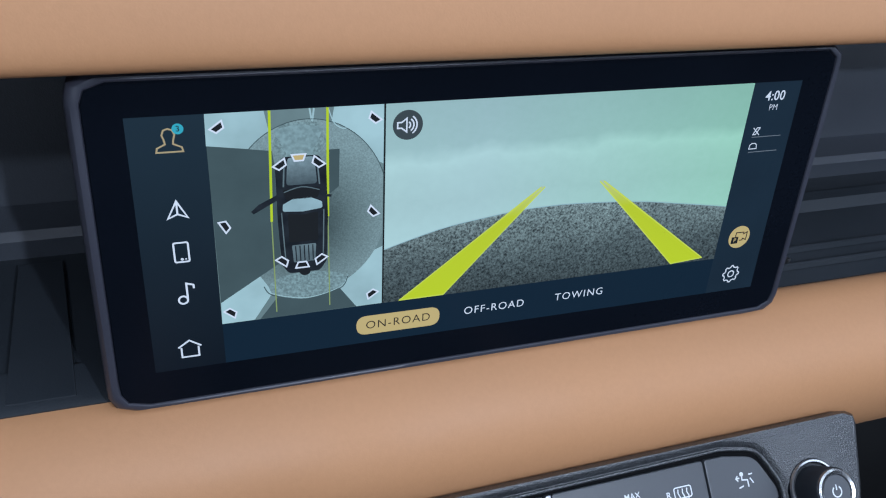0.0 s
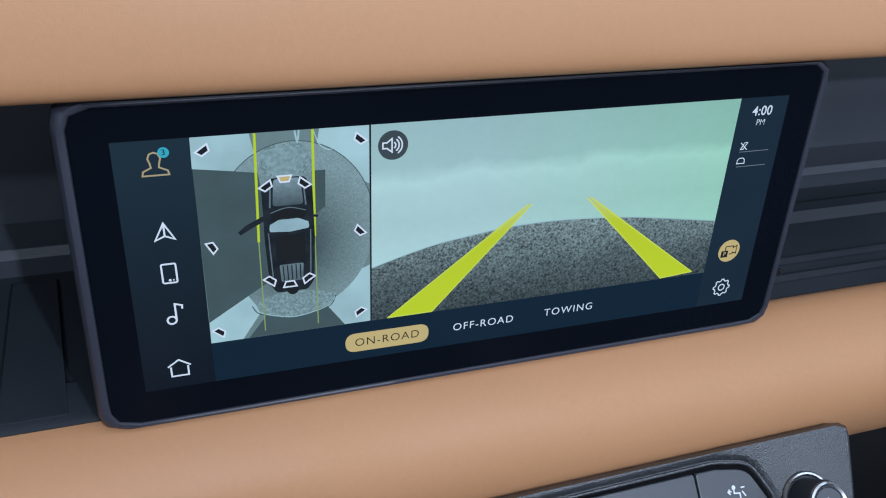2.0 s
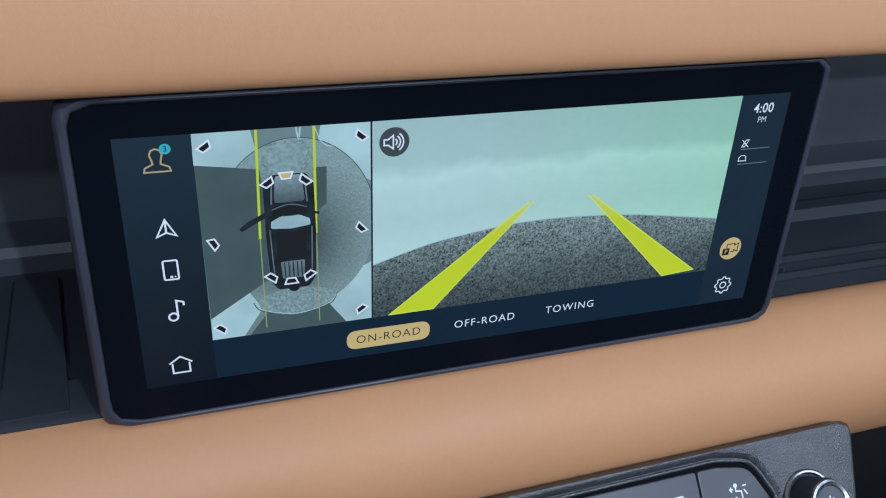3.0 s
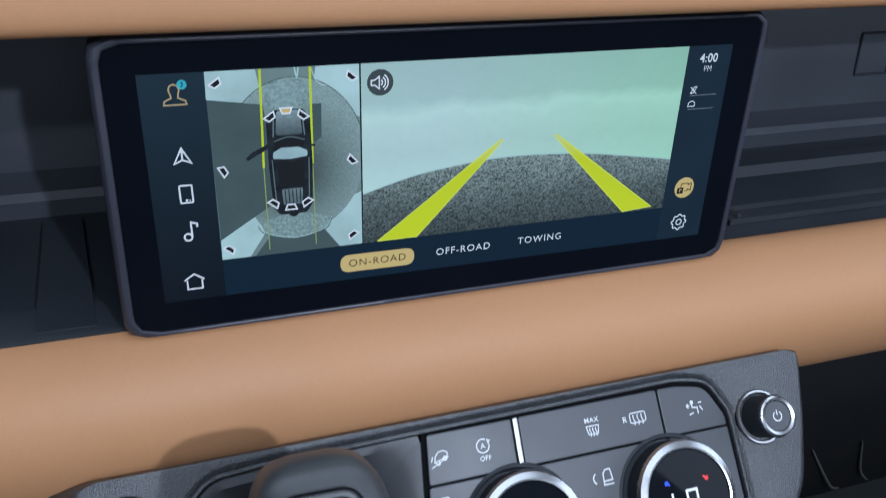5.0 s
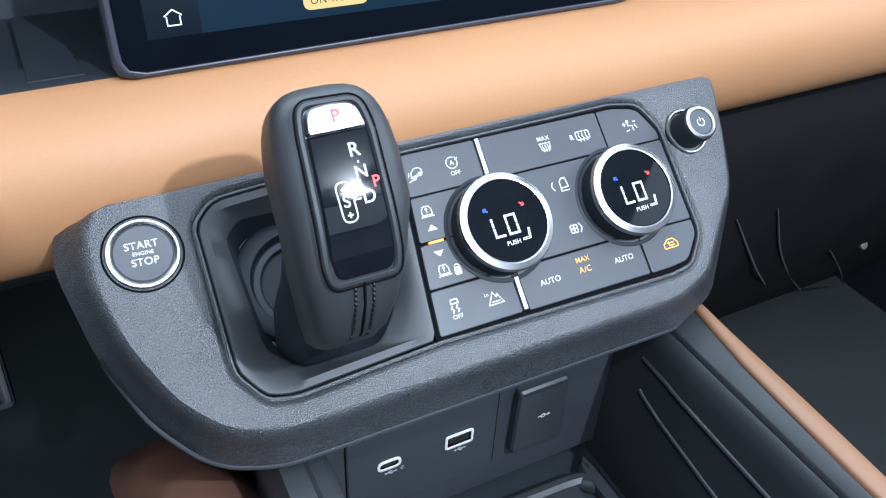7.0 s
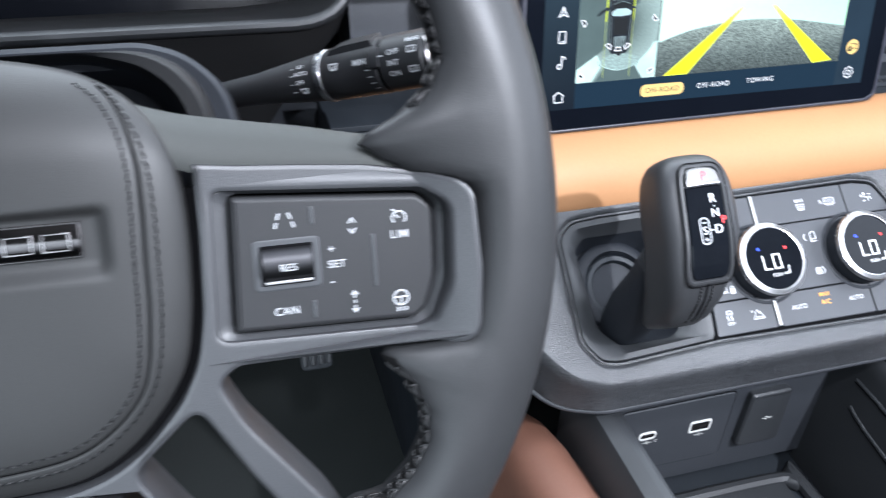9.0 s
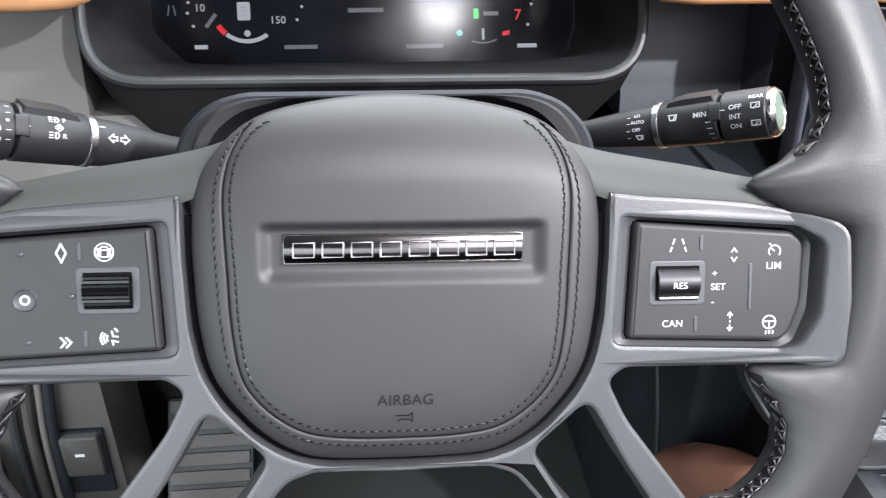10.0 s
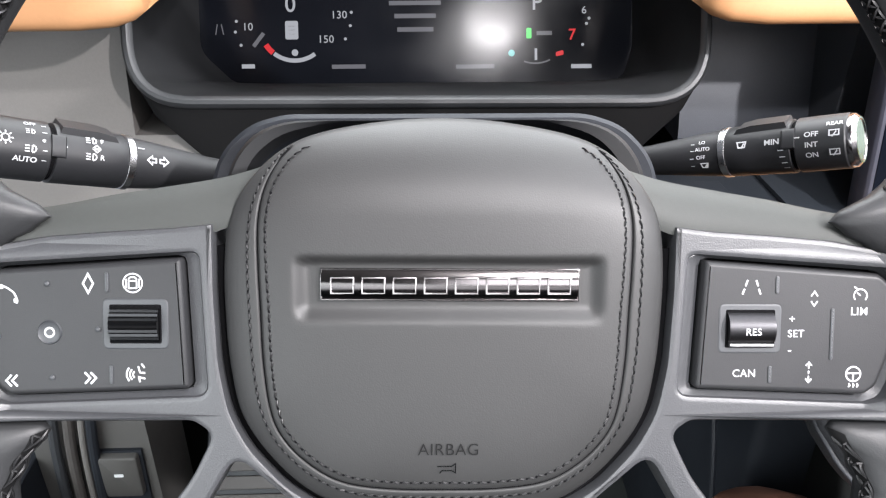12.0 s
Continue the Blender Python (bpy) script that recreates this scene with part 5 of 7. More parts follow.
def steering_wheel():
    sw = thing("steering_wheel", WHEEL_POSE, "black leather steering wheel with slate spokes and a chrome emblem bar", "steering wheel")
    # rim
    cx, cy, R = 0.0, -5.0, 180.0
    def inner(a):
        """How far in the rim's leather reaches at an angle (degrees from the right-hand spoke)."""
        a = (a + 180) % 360 - 180
        if abs(a) > 90:
            a = (180 - a + 180) % 360 - 180
        keys = [(-90, 166), (-56, 158), (-48, 149), (-43, 150), (-40.5, 154), (-36.6, 163.5), (-33, 166), (-29.3, 166), (-26, 162), (-23, 153), (-20.8, 143), (-19.8, 140), (-18.6, 146), (-17.0, 157), (-15.4, 168),
                (1.8, 168), (3.4, 157), (4.9, 147), (7.5, 138.5), (9.6, 133), (10.4, 133), (11.2, 141), (12.6, 152), (14.5, 159.5), (17.3, 166), (22, 168), (90, 168)]
        for (a0, r0), (a1, r1) in zip(keys, keys[1:]):
            if a0 <= a <= a1:
                return r0 + (r1 - r0) * sstep(a0, a1, a)
        return 168

    loops = []
    n = 300
    for i in range(n):
        a = 2 * math.pi * i / n
        rin = inner(math.degrees(a))
        ring = []
        for k in range(24):
            t = 2 * math.pi * k / 24
            c = math.cos(t)
            r = R + (20.5 * c if c > 0 else (R - rin) * c)
            zz = 14.0 * math.sin(t)
            if c < 0:
                zz *= 1 - 0.35 * min(1, (168 - rin) / 24) * (-c)
            ring.append((cx + r * math.cos(a), cy + r * math.sin(a), 0.5 + zz))
        loops.append(ring)
    bm = bmesh.new()
    rows = add_loft(bm, loops, False, False)
    m = len(rows[0])
    for k in range(m):
        bm.faces.new((rows[-1][k], rows[-1][(k + 1) % m], rows[0][(k + 1) % m], rows[0][k]))
    part("rim", bm, WHEEL_LEATHER, sw, "black leather rim", angle=80)
    # spokes
    half = [(78.6, 15.2), (92, 13.7), (112, 12.5), (133, 10.8), (150, 7.6), (167, 2.5), (168.5, -26), (166.5, -52), (150, -52.5), (134, -52.5), (86, -52.2), (79, -57), (86.5, -72.5), (111.5, -105.5), (138, -152),
            (117, -164), (75, -131), (53, -104.5), (43, -92.4), (33, -89.2)]
    rr = [0.5, 30, 40, 40, 30, 10, 10, 10, 8, 6, 7, 7, 50, 60, 4, 4, 30, 60, 14, 8]
    hub = ccw(rounded(HUB_EDGE + [(-x, y) for x, y in HUB_EDGE[-2::-1]], [0, 90, 60, 40, 40, 40, 40, 40, 40, 40, 40, 40, 40, 40, 60, 90, 0], 4))
    k0 = min(range(len(hub)), key=lambda i: (hub[i][0] + 78.6) ** 2 + (hub[i][1] - 15.2) ** 2)
    hub = hub[k0:] + hub[:k0]
    outer = half + [(-x, y) for x, y in half[::-1]] + hub[1:-1]
    outer = ccw(rounded(outer, rr + rr[::-1] + [0] * (len(hub) - 2), 5))
    hole = rounded([(71.5, -64.4), (87, -91), (97, -106), (121, -144), (103, -152), (63.5, -105), (49.5, -83.5)], [5, 60, 60, 4, 4, 60, 6], 5)
    pod = [(88.8, 3.6), (150, -0.6), (155.4, -5), (154.6, -29), (150.5, -40), (146.5, -43.0), (86.4, -40.8)]
    podr = [1.6, 5, 6, 20, 6, 4, 1.6]
    pod_hole = rounded([(83.4, 5.6), (151, 1.4), (159, -4), (158, -31), (152.6, -44), (147, -45.8), (80.8, -43.4)], [3, 5, 7, 20, 7, 5, 4], 5)
    bm = holed(outer, [hole, mirror(hole), pod_hole, mirror(pod_hole)], -26, 0.6, 1.5)
    for v in bm.verts:
        if v.co.z < -0.010:
            v.co.z += 0.012 * sstep(0.118, 0.150, abs(v.co.x))
        v.co.z += 0.0125 * sstep(0.142, 0.168, abs(v.co.x))
    part("spoke_frame", bm, SPOKE, sw, "slate grey plastic spokes", angle=30)
    # the spokes' upper faces, which lean away
    for s in (1, -1):
        line = [(58, 25), (77.6, 16.4), (95, 14.6), (118, 13.2), (136, 11.4), (156, 7.4)]
        back = [(54, 38), (74, 31.5), (96, 27.5), (114, 24.6), (137, 20.2), (160, 18)]
        mid = [(56, 32.5), (76, 24.4), (95.5, 21.4), (116, 19.2), (136.5, 16.2), (158, 13)]
        L0, L1, L2 = smooth_line(line, 4), smooth_line(mid, 4), smooth_line(back, 4)
        low_ = [(x, y - 4) for x, y in L0]
        rows_ = [[(s * x, y, z) for x, y in P] for P, z in ((low_, -1.5), (L0, -0.3), (L1, -3.0), (L2, -9), (L2, -24))]
        part("spoke_cover", loft(rows_, False, False, False), COVER, sw, "black soft spoke cover", angle=60)
    # bevelled wells round the switch pods
    for sgn in (1, -1):
        c = (120.0, -20.5)
        top = polar(ccw(pod_hole), c, 120)
        low = polar(inset(ccw(rounded(pod, podr, 5)), -0.9), c, 120)
        mid = [(0.35 * a[0] + 0.65 * b[0], 0.35 * a[1] + 0.65 * b[1]) for a, b in zip(top, low)]
        rows_ = [[(sgn * x, y, z) for x, y in P] for P, z in ((inset(top, -1.5), -1.4), (top, -0.9), (mid, -2.2), (low, -2.8), (low, -9))]
        part("pod_bezel", loft(rows_, False, False), SPOKE, sw, "bevelled grey edge round the switches", angle=40)
        back_ = [(sgn * x, y) for x, y in inset(ccw(pod_hole), -2)]
        part("pod_backing", plate(back_, -14, -6.5, 0.2), GAP, sw)
    # airbag cover
    cen = Vector((0, -14))
    n_pad = 240
    out = polar(curve_closed(PAD, 10), tuple(cen), n_pad)
    seam = polar(curve_closed(SEAM, 10), tuple(cen), n_pad)
    wide = [(Vector(a) - Vector(b)).length for a, b in zip(out, seam)]

    def ring_at(f, more=0.0):
        """The outline between the edge (0) and the seam (1), moved further in by some millimetres."""
        res = []
        for p, q in zip(out, seam):
            v = Vector(p).lerp(Vector(q), f)
            v -= (v - cen).normalized() * more
            res.append((v.x, v.y))
        return res

    def lay(pts, f, drop, more=0.0):
        return [(x, y, pad_height(x, y, f * w + more) - drop * sstep(1.0, 5.0, w)) for (x, y), w in zip(pts, wide)]

    loops = [lift(ring_at(0.02), -19), [(x, y, -5 - 15 * max(0, (y - 18) / 34) ** 2) for x, y in ring_at(0.0)]]
    for f, drop in ((0.02, 2.2), (0.07, 0.7), (0.16, 0.2), (0.35, 0.0), (0.55, 0.0), (0.75, 0.0), (0.90, 0.0), (0.955, 0.25), (0.985, 0.9), (1.0, 1.3)):
        loops.append(lay(ring_at(f), f, drop))
    for more, drop in ((0.25, 0.9), (0.6, 0.25), (1.2, 0.0), (3.0, 0.0)):
        loops.append(lay(ring_at(1.0, more), 1.0, drop, more))
    core = ring_at(1.0, 3.0)
    for k in range(1, 60):
        f = 1 - k / 60
        loops.append([(x * f, cen.y + (y - cen.y) * f, pad_height(x * f, cen.y + (y - cen.y) * f, w + 3.0 + (1 - f) * 60)) for (x, y), w in zip(core, wide)])
    part("airbag_cover", loft(loops), PAD_SKIN, sw, "black stitched airbag cover", angle=60)
    gap = ccw([p for p in inset(ccw(out), -3.6) if p[1] < 9])
    part("cover_gap", plate(gap, -18, -6.0, 0.2), GAP, sw)
    for f, more, lean in ((0.72, 0.0, 0.35), (1.0, 3.1, -0.35)):
        bm = bmesh.new()
        holes = bmesh.new()
        line = lay(ring_at(f, more), f, 0.0, more)
        for p, t in spaced(line, 3.3, True):
            if p.y > 42 or (p.y > 30 and abs(p.x) < 47):
                continue
            side = Vector((-t.y, t.x, 0)).normalized() * lean
            a, b = p - t * 1.25 - side, p + t * 1.25 + side
            add_tube(bm, [(a.x, a.y, a.z - 0.35), (a.x * 0.7 + b.x * 0.3, a.y * 0.7 + b.y * 0.3, p.z + 0.22), (a.x * 0.3 + b.x * 0.7, a.y * 0.3 + b.y * 0.7, p.z + 0.22), (b.x, b.y, b.z - 0.35)], [0.30, 0.36, 0.36, 0.30], 5)
            q = p + t * 1.65
            add_lathe(holes, [(0.55, q.z - 0.6), (0.5, q.z + 0.05)], 6, (q.x, q.y), False, True)
        tagged(part("stitching", bm, THREAD, sw, "row of black stitches"), kind="stuff")
        tagged(part("stitch_hole", holes, GAP, sw, "row of needle holes"), kind="stuff")
    bm = bmesh.new()
    line = [p for p in lay(ring_at(1.0), 1.0, 1.25) if p[1] < 41]
    k0 = max(range(len(line)), key=lambda i: (Vector(line[i]) - Vector(line[i - 1])).length)
    add_tube(bm, line[k0:] + line[:k0], 0.42, 6)
    part("seam_line", bm, GAP, sw, "dark seam")
    # emblem bar: plain raised blocks on a chrome bar
    arch = [(0.7, 1.5)] + [(0.7 - 10.5 * k / 12, 4.7 + 1.3 * (1 - (k / 6 - 1) ** 2)) for k in range(13)] + [(-9.8, 1.5)]
    em = part("emblem_bar", loft([[(x, y, h) for y, h in arch] for x in (-41.7, 44.4)]), EMBLEM, sw, "chrome emblem bar", angle=40)
    rim_ = holed([(-42.0, 0.9), (-42.0, -10.0), (44.7, -10.0), (44.7, 0.9)], [[(-41.3, 0.3), (-41.3, -9.4), (44.0, -9.4), (44.0, 0.3)]], 3.0, 5.3, 0.25)
    part("emblem_rim", rim_, EMBLEM, em, "bright edge of the emblem bar")
    for k in range(8):
        x = -34.6 + k * 10.35
        o = [(x - 4.0, -1.9), (x + 4.0, -1.9), (x + 4.0, -7.7), (x - 4.0, -7.7)]
        blk = holed(ccw(o), [[(x - 3.45, -2.45), (x + 3.45, -2.45), (x + 3.45, -7.15), (x - 3.45, -7.15)]], 5.2, 6.35, 0.15)
        part("raised_block", blk, PALE_CHROME, em)
    lettering("airbag_text", "AIRBAG", 5.7, 1.2, -60.3, pad_height(0, -60.3, 30) + 0.32, EMBOSS, sw, "dark embossed word", bold=-0.006)
    zt = pad_height(0, -67, 22) + 0.3
    print_icon("horn_symbol", [[(-3.2, 0.8), (1.6, 0.8), (3.0, 1.8), (3.0, -1.4), (1.6, -0.6), (-1.6, -0.6), (-2.4, -1.6)]], GAP, sw, 0.6, -66.9, zt, 0.35)

    # button pods
    def button_pod(pts, label):
        o = ccw(rounded(pts, podr if pts[0][0] > 0 else podr[::-1], 5))
        return part("button_pod", loft([lift(o, -8), lift(o, 0.0), lift(inset(o, 0.5), 1.0), lift(inset(o, 1.4), 1.5), lift(inset(o, 2.0), 1.5)]), POD, sw, label)

    rp = button_pod([(x, y) for x, y in pod], "black switch pod with white symbols")
    lp = button_pod(mirror(pod), "black switch pod with white symbols")
    z = 1.58

    def wheel_roller(parent, x, y, ribs):
        part("roller_recess", plate(rounded([(x - 11, y - 8.6), (x + 11, y - 8.6), (x + 11, y + 8.6), (x - 11, y + 8.6)], 2.2, 4), 0.5, 1.75, 0.5), SATIN, parent)
        part("roller_slot", plate(rounded([(x - 8.6, y - 6.6), (x + 8.6, y - 6.6), (x + 8.6, y + 6.6), (x - 8.6, y + 6.6)], 0.6, 2), 0.6, 1.86, 0.1), GAP, parent)
        bm = bmesh.new()
        prof = []
        for k in range(25):
            a = math.pi * (0.06 + 0.88 * k / 24)
            rad = 6.6 + (0.45 if (k % 2 and ribs) else 0)
            prof.append((rad * math.cos(a), -1.4 + rad * 0.95 * math.sin(a)))
        add_loft(bm, [[(x + sx, y + p, q) for p, q in prof] for sx in (-8, 8)], True, True, False)
        part("roller", bm, ROLLER, parent, "ribbed metal roller" if ribs else "dark chrome roller")
        if not ribs:
            for sy in (-5.4,):
                part("roller_trim", box(x - 7.6, x + 7.6, y + sy - 0.45, y + sy + 0.45, 2.5, 3.9, 0.2), SILVER, parent)

    wheel_roller(lp, -104.0, -18.6, True)
    wheel_roller(rp, 104.9, -19.7, False)
    lettering("roller_text", "RES", 3.4, 104.9, -20.4, 5.05, WPRINT, rp)
    print_icon("lane_symbol", [[(-3.6, -3.2), (-2.8, -1.0)], [(-2.5, 0), (-1.7, 2.4)], [(3.6, -3.2), (2.8, -1.0)], [(2.5, 0), (1.7, 2.4)]], WPRINT, rp, 105.1, -5.0, z, 0.6, 0.88)
    print_icon("gap_symbol", [[(-1.3, 1.0), (0, 2.8), (1.3, 1.0)], [(-1.3, -1.0), (0, -2.8), (1.3, -1.0)]], WPRINT, rp, 127.1, -9.2, z, 0.5, 0.88)
    print_icon("limit_symbol", [circle(0, 0, 2.6, 16, -40, 220), [(0, 0), (-1.4, 1.2)], [(-2.6, 3.4), (-1.4, 2.8)]], WPRINT, rp, 143.2, -8.1, z, 0.5, 0.88)
    lettering("switch_text", "LIM", 3.9, 143.0, -13.7, z, WPRINT, rp)
    lettering("switch_text", "+", 3.8, 119.6, -16.4, z, WPRINT, rp)
    lettering("switch_text", "SET", 3.6, 121.1, -21.5, z, WPRINT, rp)
    lettering("switch_text", "-", 4.4, 119.1, -27.1, z, WPRINT, rp)
    lettering("switch_text", "CAN", 3.7, 103.4, -35.4, z, WPRINT, rp)
    print_icon("distance_symbol", [[(-1.2, 2.6), (0, 4.0), (1.2, 2.6)], [(0, 3.6), (0, 1.4)], [(0, 0.6), (0, -0.6)], [(0, -1.4), (0, -3.6)], [(-1.2, -2.6), (0, -4.0), (1.2, -2.6)]], WPRINT, rp, 126.1, -34.9, z, 0.5, 0.88)
    ring = circle(0, 0.9, 2.9, 20)
    print_icon("heated_wheel_symbol", [ring + [ring[0]], [(-2.6, 1.2), (2.6, 1.2)], [(0, 1.0), (0, -1.6)], [(-1.6, -2.8), (-1.2, -3.6), (-1.7, -4.4)], [(0, -2.8), (0.4, -3.6), (0, -4.4)], [(1.6, -2.8), (2.0, -3.6), (1.5, -4.4)]], WPRINT, rp, 141.9, -36.3, z, 0.55, 0.88)
    for x, y, w in ((114.0, -4.5, 3.0), (112.4, -35.7, 3.0), (133.7, -21.6, 9.0)):
        part("tactile_ridge", plate(rounded([(x - 0.7, y - w), (x + 0.7, y - w), (x + 0.7, y + w), (x - 0.7, y + w)], 0.7, 3), 1.2, 1.95, 0.35), SATIN, rp)
    print_icon("handset_symbol", [smooth_line([(-3.4, 2.6), (-1.6, 2.6), (1.6, 0.6), (3.0, -1.6), (3.0, -3.2)], 4)], WPRINT, lp, -145.8, -8.3, z, 0.6, 0.88,
               fills=[rounded([(-4.0, 3.0), (-1.8, 3.4), (-1.6, 1.6), (-3.6, 1.4)], 0.5, 2), rounded([(2.0, -1.8), (3.8, -2.2), (3.6, -4.2), (2.0, -3.6)], 0.5, 2)])
    print_icon("diamond_symbol", [[(0, 3.6), (1.9, 0), (0, -3.6), (-1.9, 0), (0, 3.6)]], WPRINT, lp, -119.5, -5.0, z, 0.65, 0.88)
    ring = circle(0, 0, 3.6, 24)
    print_icon("assist_symbol", [ring + [ring[0]], [(-1.5, -2.0), (-1.5, 1.6), (-0.8, 2.2), (0.8, 2.2), (1.5, 1.6), (1.5, -2.0), (-1.5, -2.0)], [(-1.2, 0.8), (1.2, 0.8)], [(-2.4, -1.8), (-2.4, 1.6)], [(2.4, -1.8), (2.4, 1.6)]], WPRINT, lp, -104.8, -4.8, z, 0.5, 0.88)
    ring = circle(0, 0, 1.7, 18)
    part("ok_dish", lathe([(4.2, 1.4), (3.8, 2.05), (3.0, 1.6), (0.4, 1.52)], 24, (-132.5, -21.5), False, True), SATIN, lp)
    print_icon("ok_symbol", [ring + [ring[0]]], WPRINT, lp, -132.5, -21.5, z + 0.12, 0.65, 0.88)
    print_icon("previous_symbol", [[(0, 2.2), (-2.0, 0), (0, -2.2)], [(2.2, 2.2), (0.2, 0), (2.2, -2.2)]], WPRINT, lp, -145.5, -37.9, z, 0.7, 0.88)
    print_icon("next_symbol", [[(0, 2.2), (2.0, 0), (0, -2.2)], [(-2.2, 2.2), (-0.2, 0), (-2.2, -2.2)]], WPRINT, lp, -119.3, -37.0, z, 0.7, 0.88)
    print_icon("voice_symbol", [[(0.4, 3.2), (1.0, 0.8), (3.0, 0.6)], [(1.0, -3.0), (0.6, -1.0), (3.0, -1.6)], circle(0, 0, 1.6, 8, 130, 230), circle(0, 0, 2.8, 8, 135, 225), circle(0, 0, 4.0, 8, 140, 220), [(1.6, 4.2), (2.8, 2.6)]], WPRINT, lp, -103.8, -35.8, z, 0.6, 0.88)
    for x, y in ((-133, -5.2), (-149.5, -22.7), (-132, -36.9), (-116.5, -20.5)):
        part("tactile_dot", lathe([(1.0, 1.2), (0.9, 1.9), (0.5, 2.15)], 12, (x, y), False, True), SATIN, lp)
    for x, y, w in ((-113.3, -4.6, 3.4), (-112.4, -35.9, 3.2)):
        part("tactile_ridge", plate(rounded([(x - 0.7, y - w), (x + 0.7, y - w), (x + 0.7, y + w), (x - 0.7, y + w)], 0.7, 3), 1.2, 1.95, 0.35), SATIN, lp)
    # crossed stitches along the rim's inner side
    def on_rim(t, q, out=0.0):
        rin = inner(q)
        c = math.cos(radians(t))
        r = R + (R - rin + 0.4 + out) * c
        zz = (14.2 + out) * math.sin(radians(t)) * (1 - 0.35 * min(1, (168 - rin) / 24) * (-c))
        return (cx + r * math.cos(radians(q)), cy + r * math.sin(radians(q)), 0.5 + zz)

    for a0, a1 in ((12.4, 84), (96, 167.6), (200.2, 240), (300, 339.8)):
        rows_ = []
        for k in range(61):
            q = a0 + (a1 - a0) * k / 60
            rows_.append([on_rim(t, q) for t in (148, 151, 154, 157, 160, 163, 166, 169)])
        part("stitch_channel", loft(rows_, False, False, False), EMBOSS, sw, "dark sewn edge of the leather", angle=80)
    for a0, a1 in ((12.4, 84), (96, 167.6), (200.2, 240), (300, 339.8)):
        bm = bmesh.new()
        a, k = a0, 0
        while a < a1 - 1.2:
            for t0, t1, q0, q1, up in ((150, 167, a, a + 1.35, 0.7), (167, 150, a + 0.1, a + 1.5, 1.1), (150, 152, a, a + 1.3, 0.4), (166, 168, a + 0.2, a + 1.5, 0.4)):
                P = [on_rim(t0 + (t1 - t0) * f, q0 + (q1 - q0) * f + 0.12 * math.sin(k * 2.3), h) for f, h in ((0, -0.2), (0.25, up * 0.8), (0.5, up), (0.75, up * 0.8), (1, -0.2))]
                add_tube(bm, P, [0.34, 0.5, 0.55, 0.5, 0.34], 5)
            a += 1.62
            k += 1
        tagged(part("rim_stitching", bm, THREAD, sw, "crossed black stitches"), kind="stuff")
    return sw


steering_wheel()

# ---------------------------------------------------------------- column and stalks


def steering_column():
    col = thing("steering_column", WHEEL_POSE, "black column shroud behind the steering wheel", "column")
    o = ccw(rounded([(-66, -70), (66, -70), (88, 20), (85, 39), (75, 52), (61, 57.0), (-64, 55.2), (-77, 51), (-87, 39), (-91, 20)], [20, 20, 40, 30, 30, 40, 40, 30, 30, 40], 8))
    hole = ccw(rounded([(-60, -66), (60, -66), (79, 20), (75, 39), (63, 50.5), (43, 56.0), (-46, 54.4), (-66, 49), (-79, 38), (-82, 20)], [18, 18, 40, 30, 30, 40, 40, 30, 30, 40], 8))
    P, Q = polar(o, (0, 0), 140), polar(hole, (0, 0), 140)
    rim_ = [lift(inset(P, -4), -150), lift(inset(P, -1.5), -78), lift(P, -66), lift(inset(P, 0.8), -62), [(0.7 * a[0] + 0.3 * b[0], 0.7 * a[1] + 0.3 * b[1], -60) for a, b in zip(P, Q)],
            [(0.1 * a[0] + 0.9 * b[0], 0.1 * a[1] + 0.9 * b[1], -61) for a, b in zip(P, Q)], lift(Q, -64), lift(inset(Q, 1.5), -72)]
    # the hood's shade over the shroud is put into this darker plastic
    part("shroud", loft(rim_, False, False), INNER, col, "grey plastic column shroud", angle=50)
    part("collar", loft([lift(inset(Q, 1.5), -72), lift(inset(Q, 8), -95), lift(inset(Q, 30), -100)], False, True), DARK, col)
    fin = ccw(rounded([(-80, -40), (80, -40), (97, 22), (92, 43), (79, 56), (63, 61), (-66, 59), (-81, 55), (-94, 43), (-100, 22)], [20, 20, 40, 30, 30, 40, 40, 30, 30, 40], 8))
    part("shroud_fin", loft([lift(fin, -76), lift(inset(fin, 2), -74), lift(inset(fin, 10), -76)], False, False), DARK, col, "thin outer edge of the shroud")
    part("shroud_back", loft([lift(fin, -76), lift(inset(fin, -4), -150)], False, False), DARK, col)
    part("hub", lathe([(48, -98), (46, -20), (40, -16)], 40), DARK, col)
    return col


steering_column()


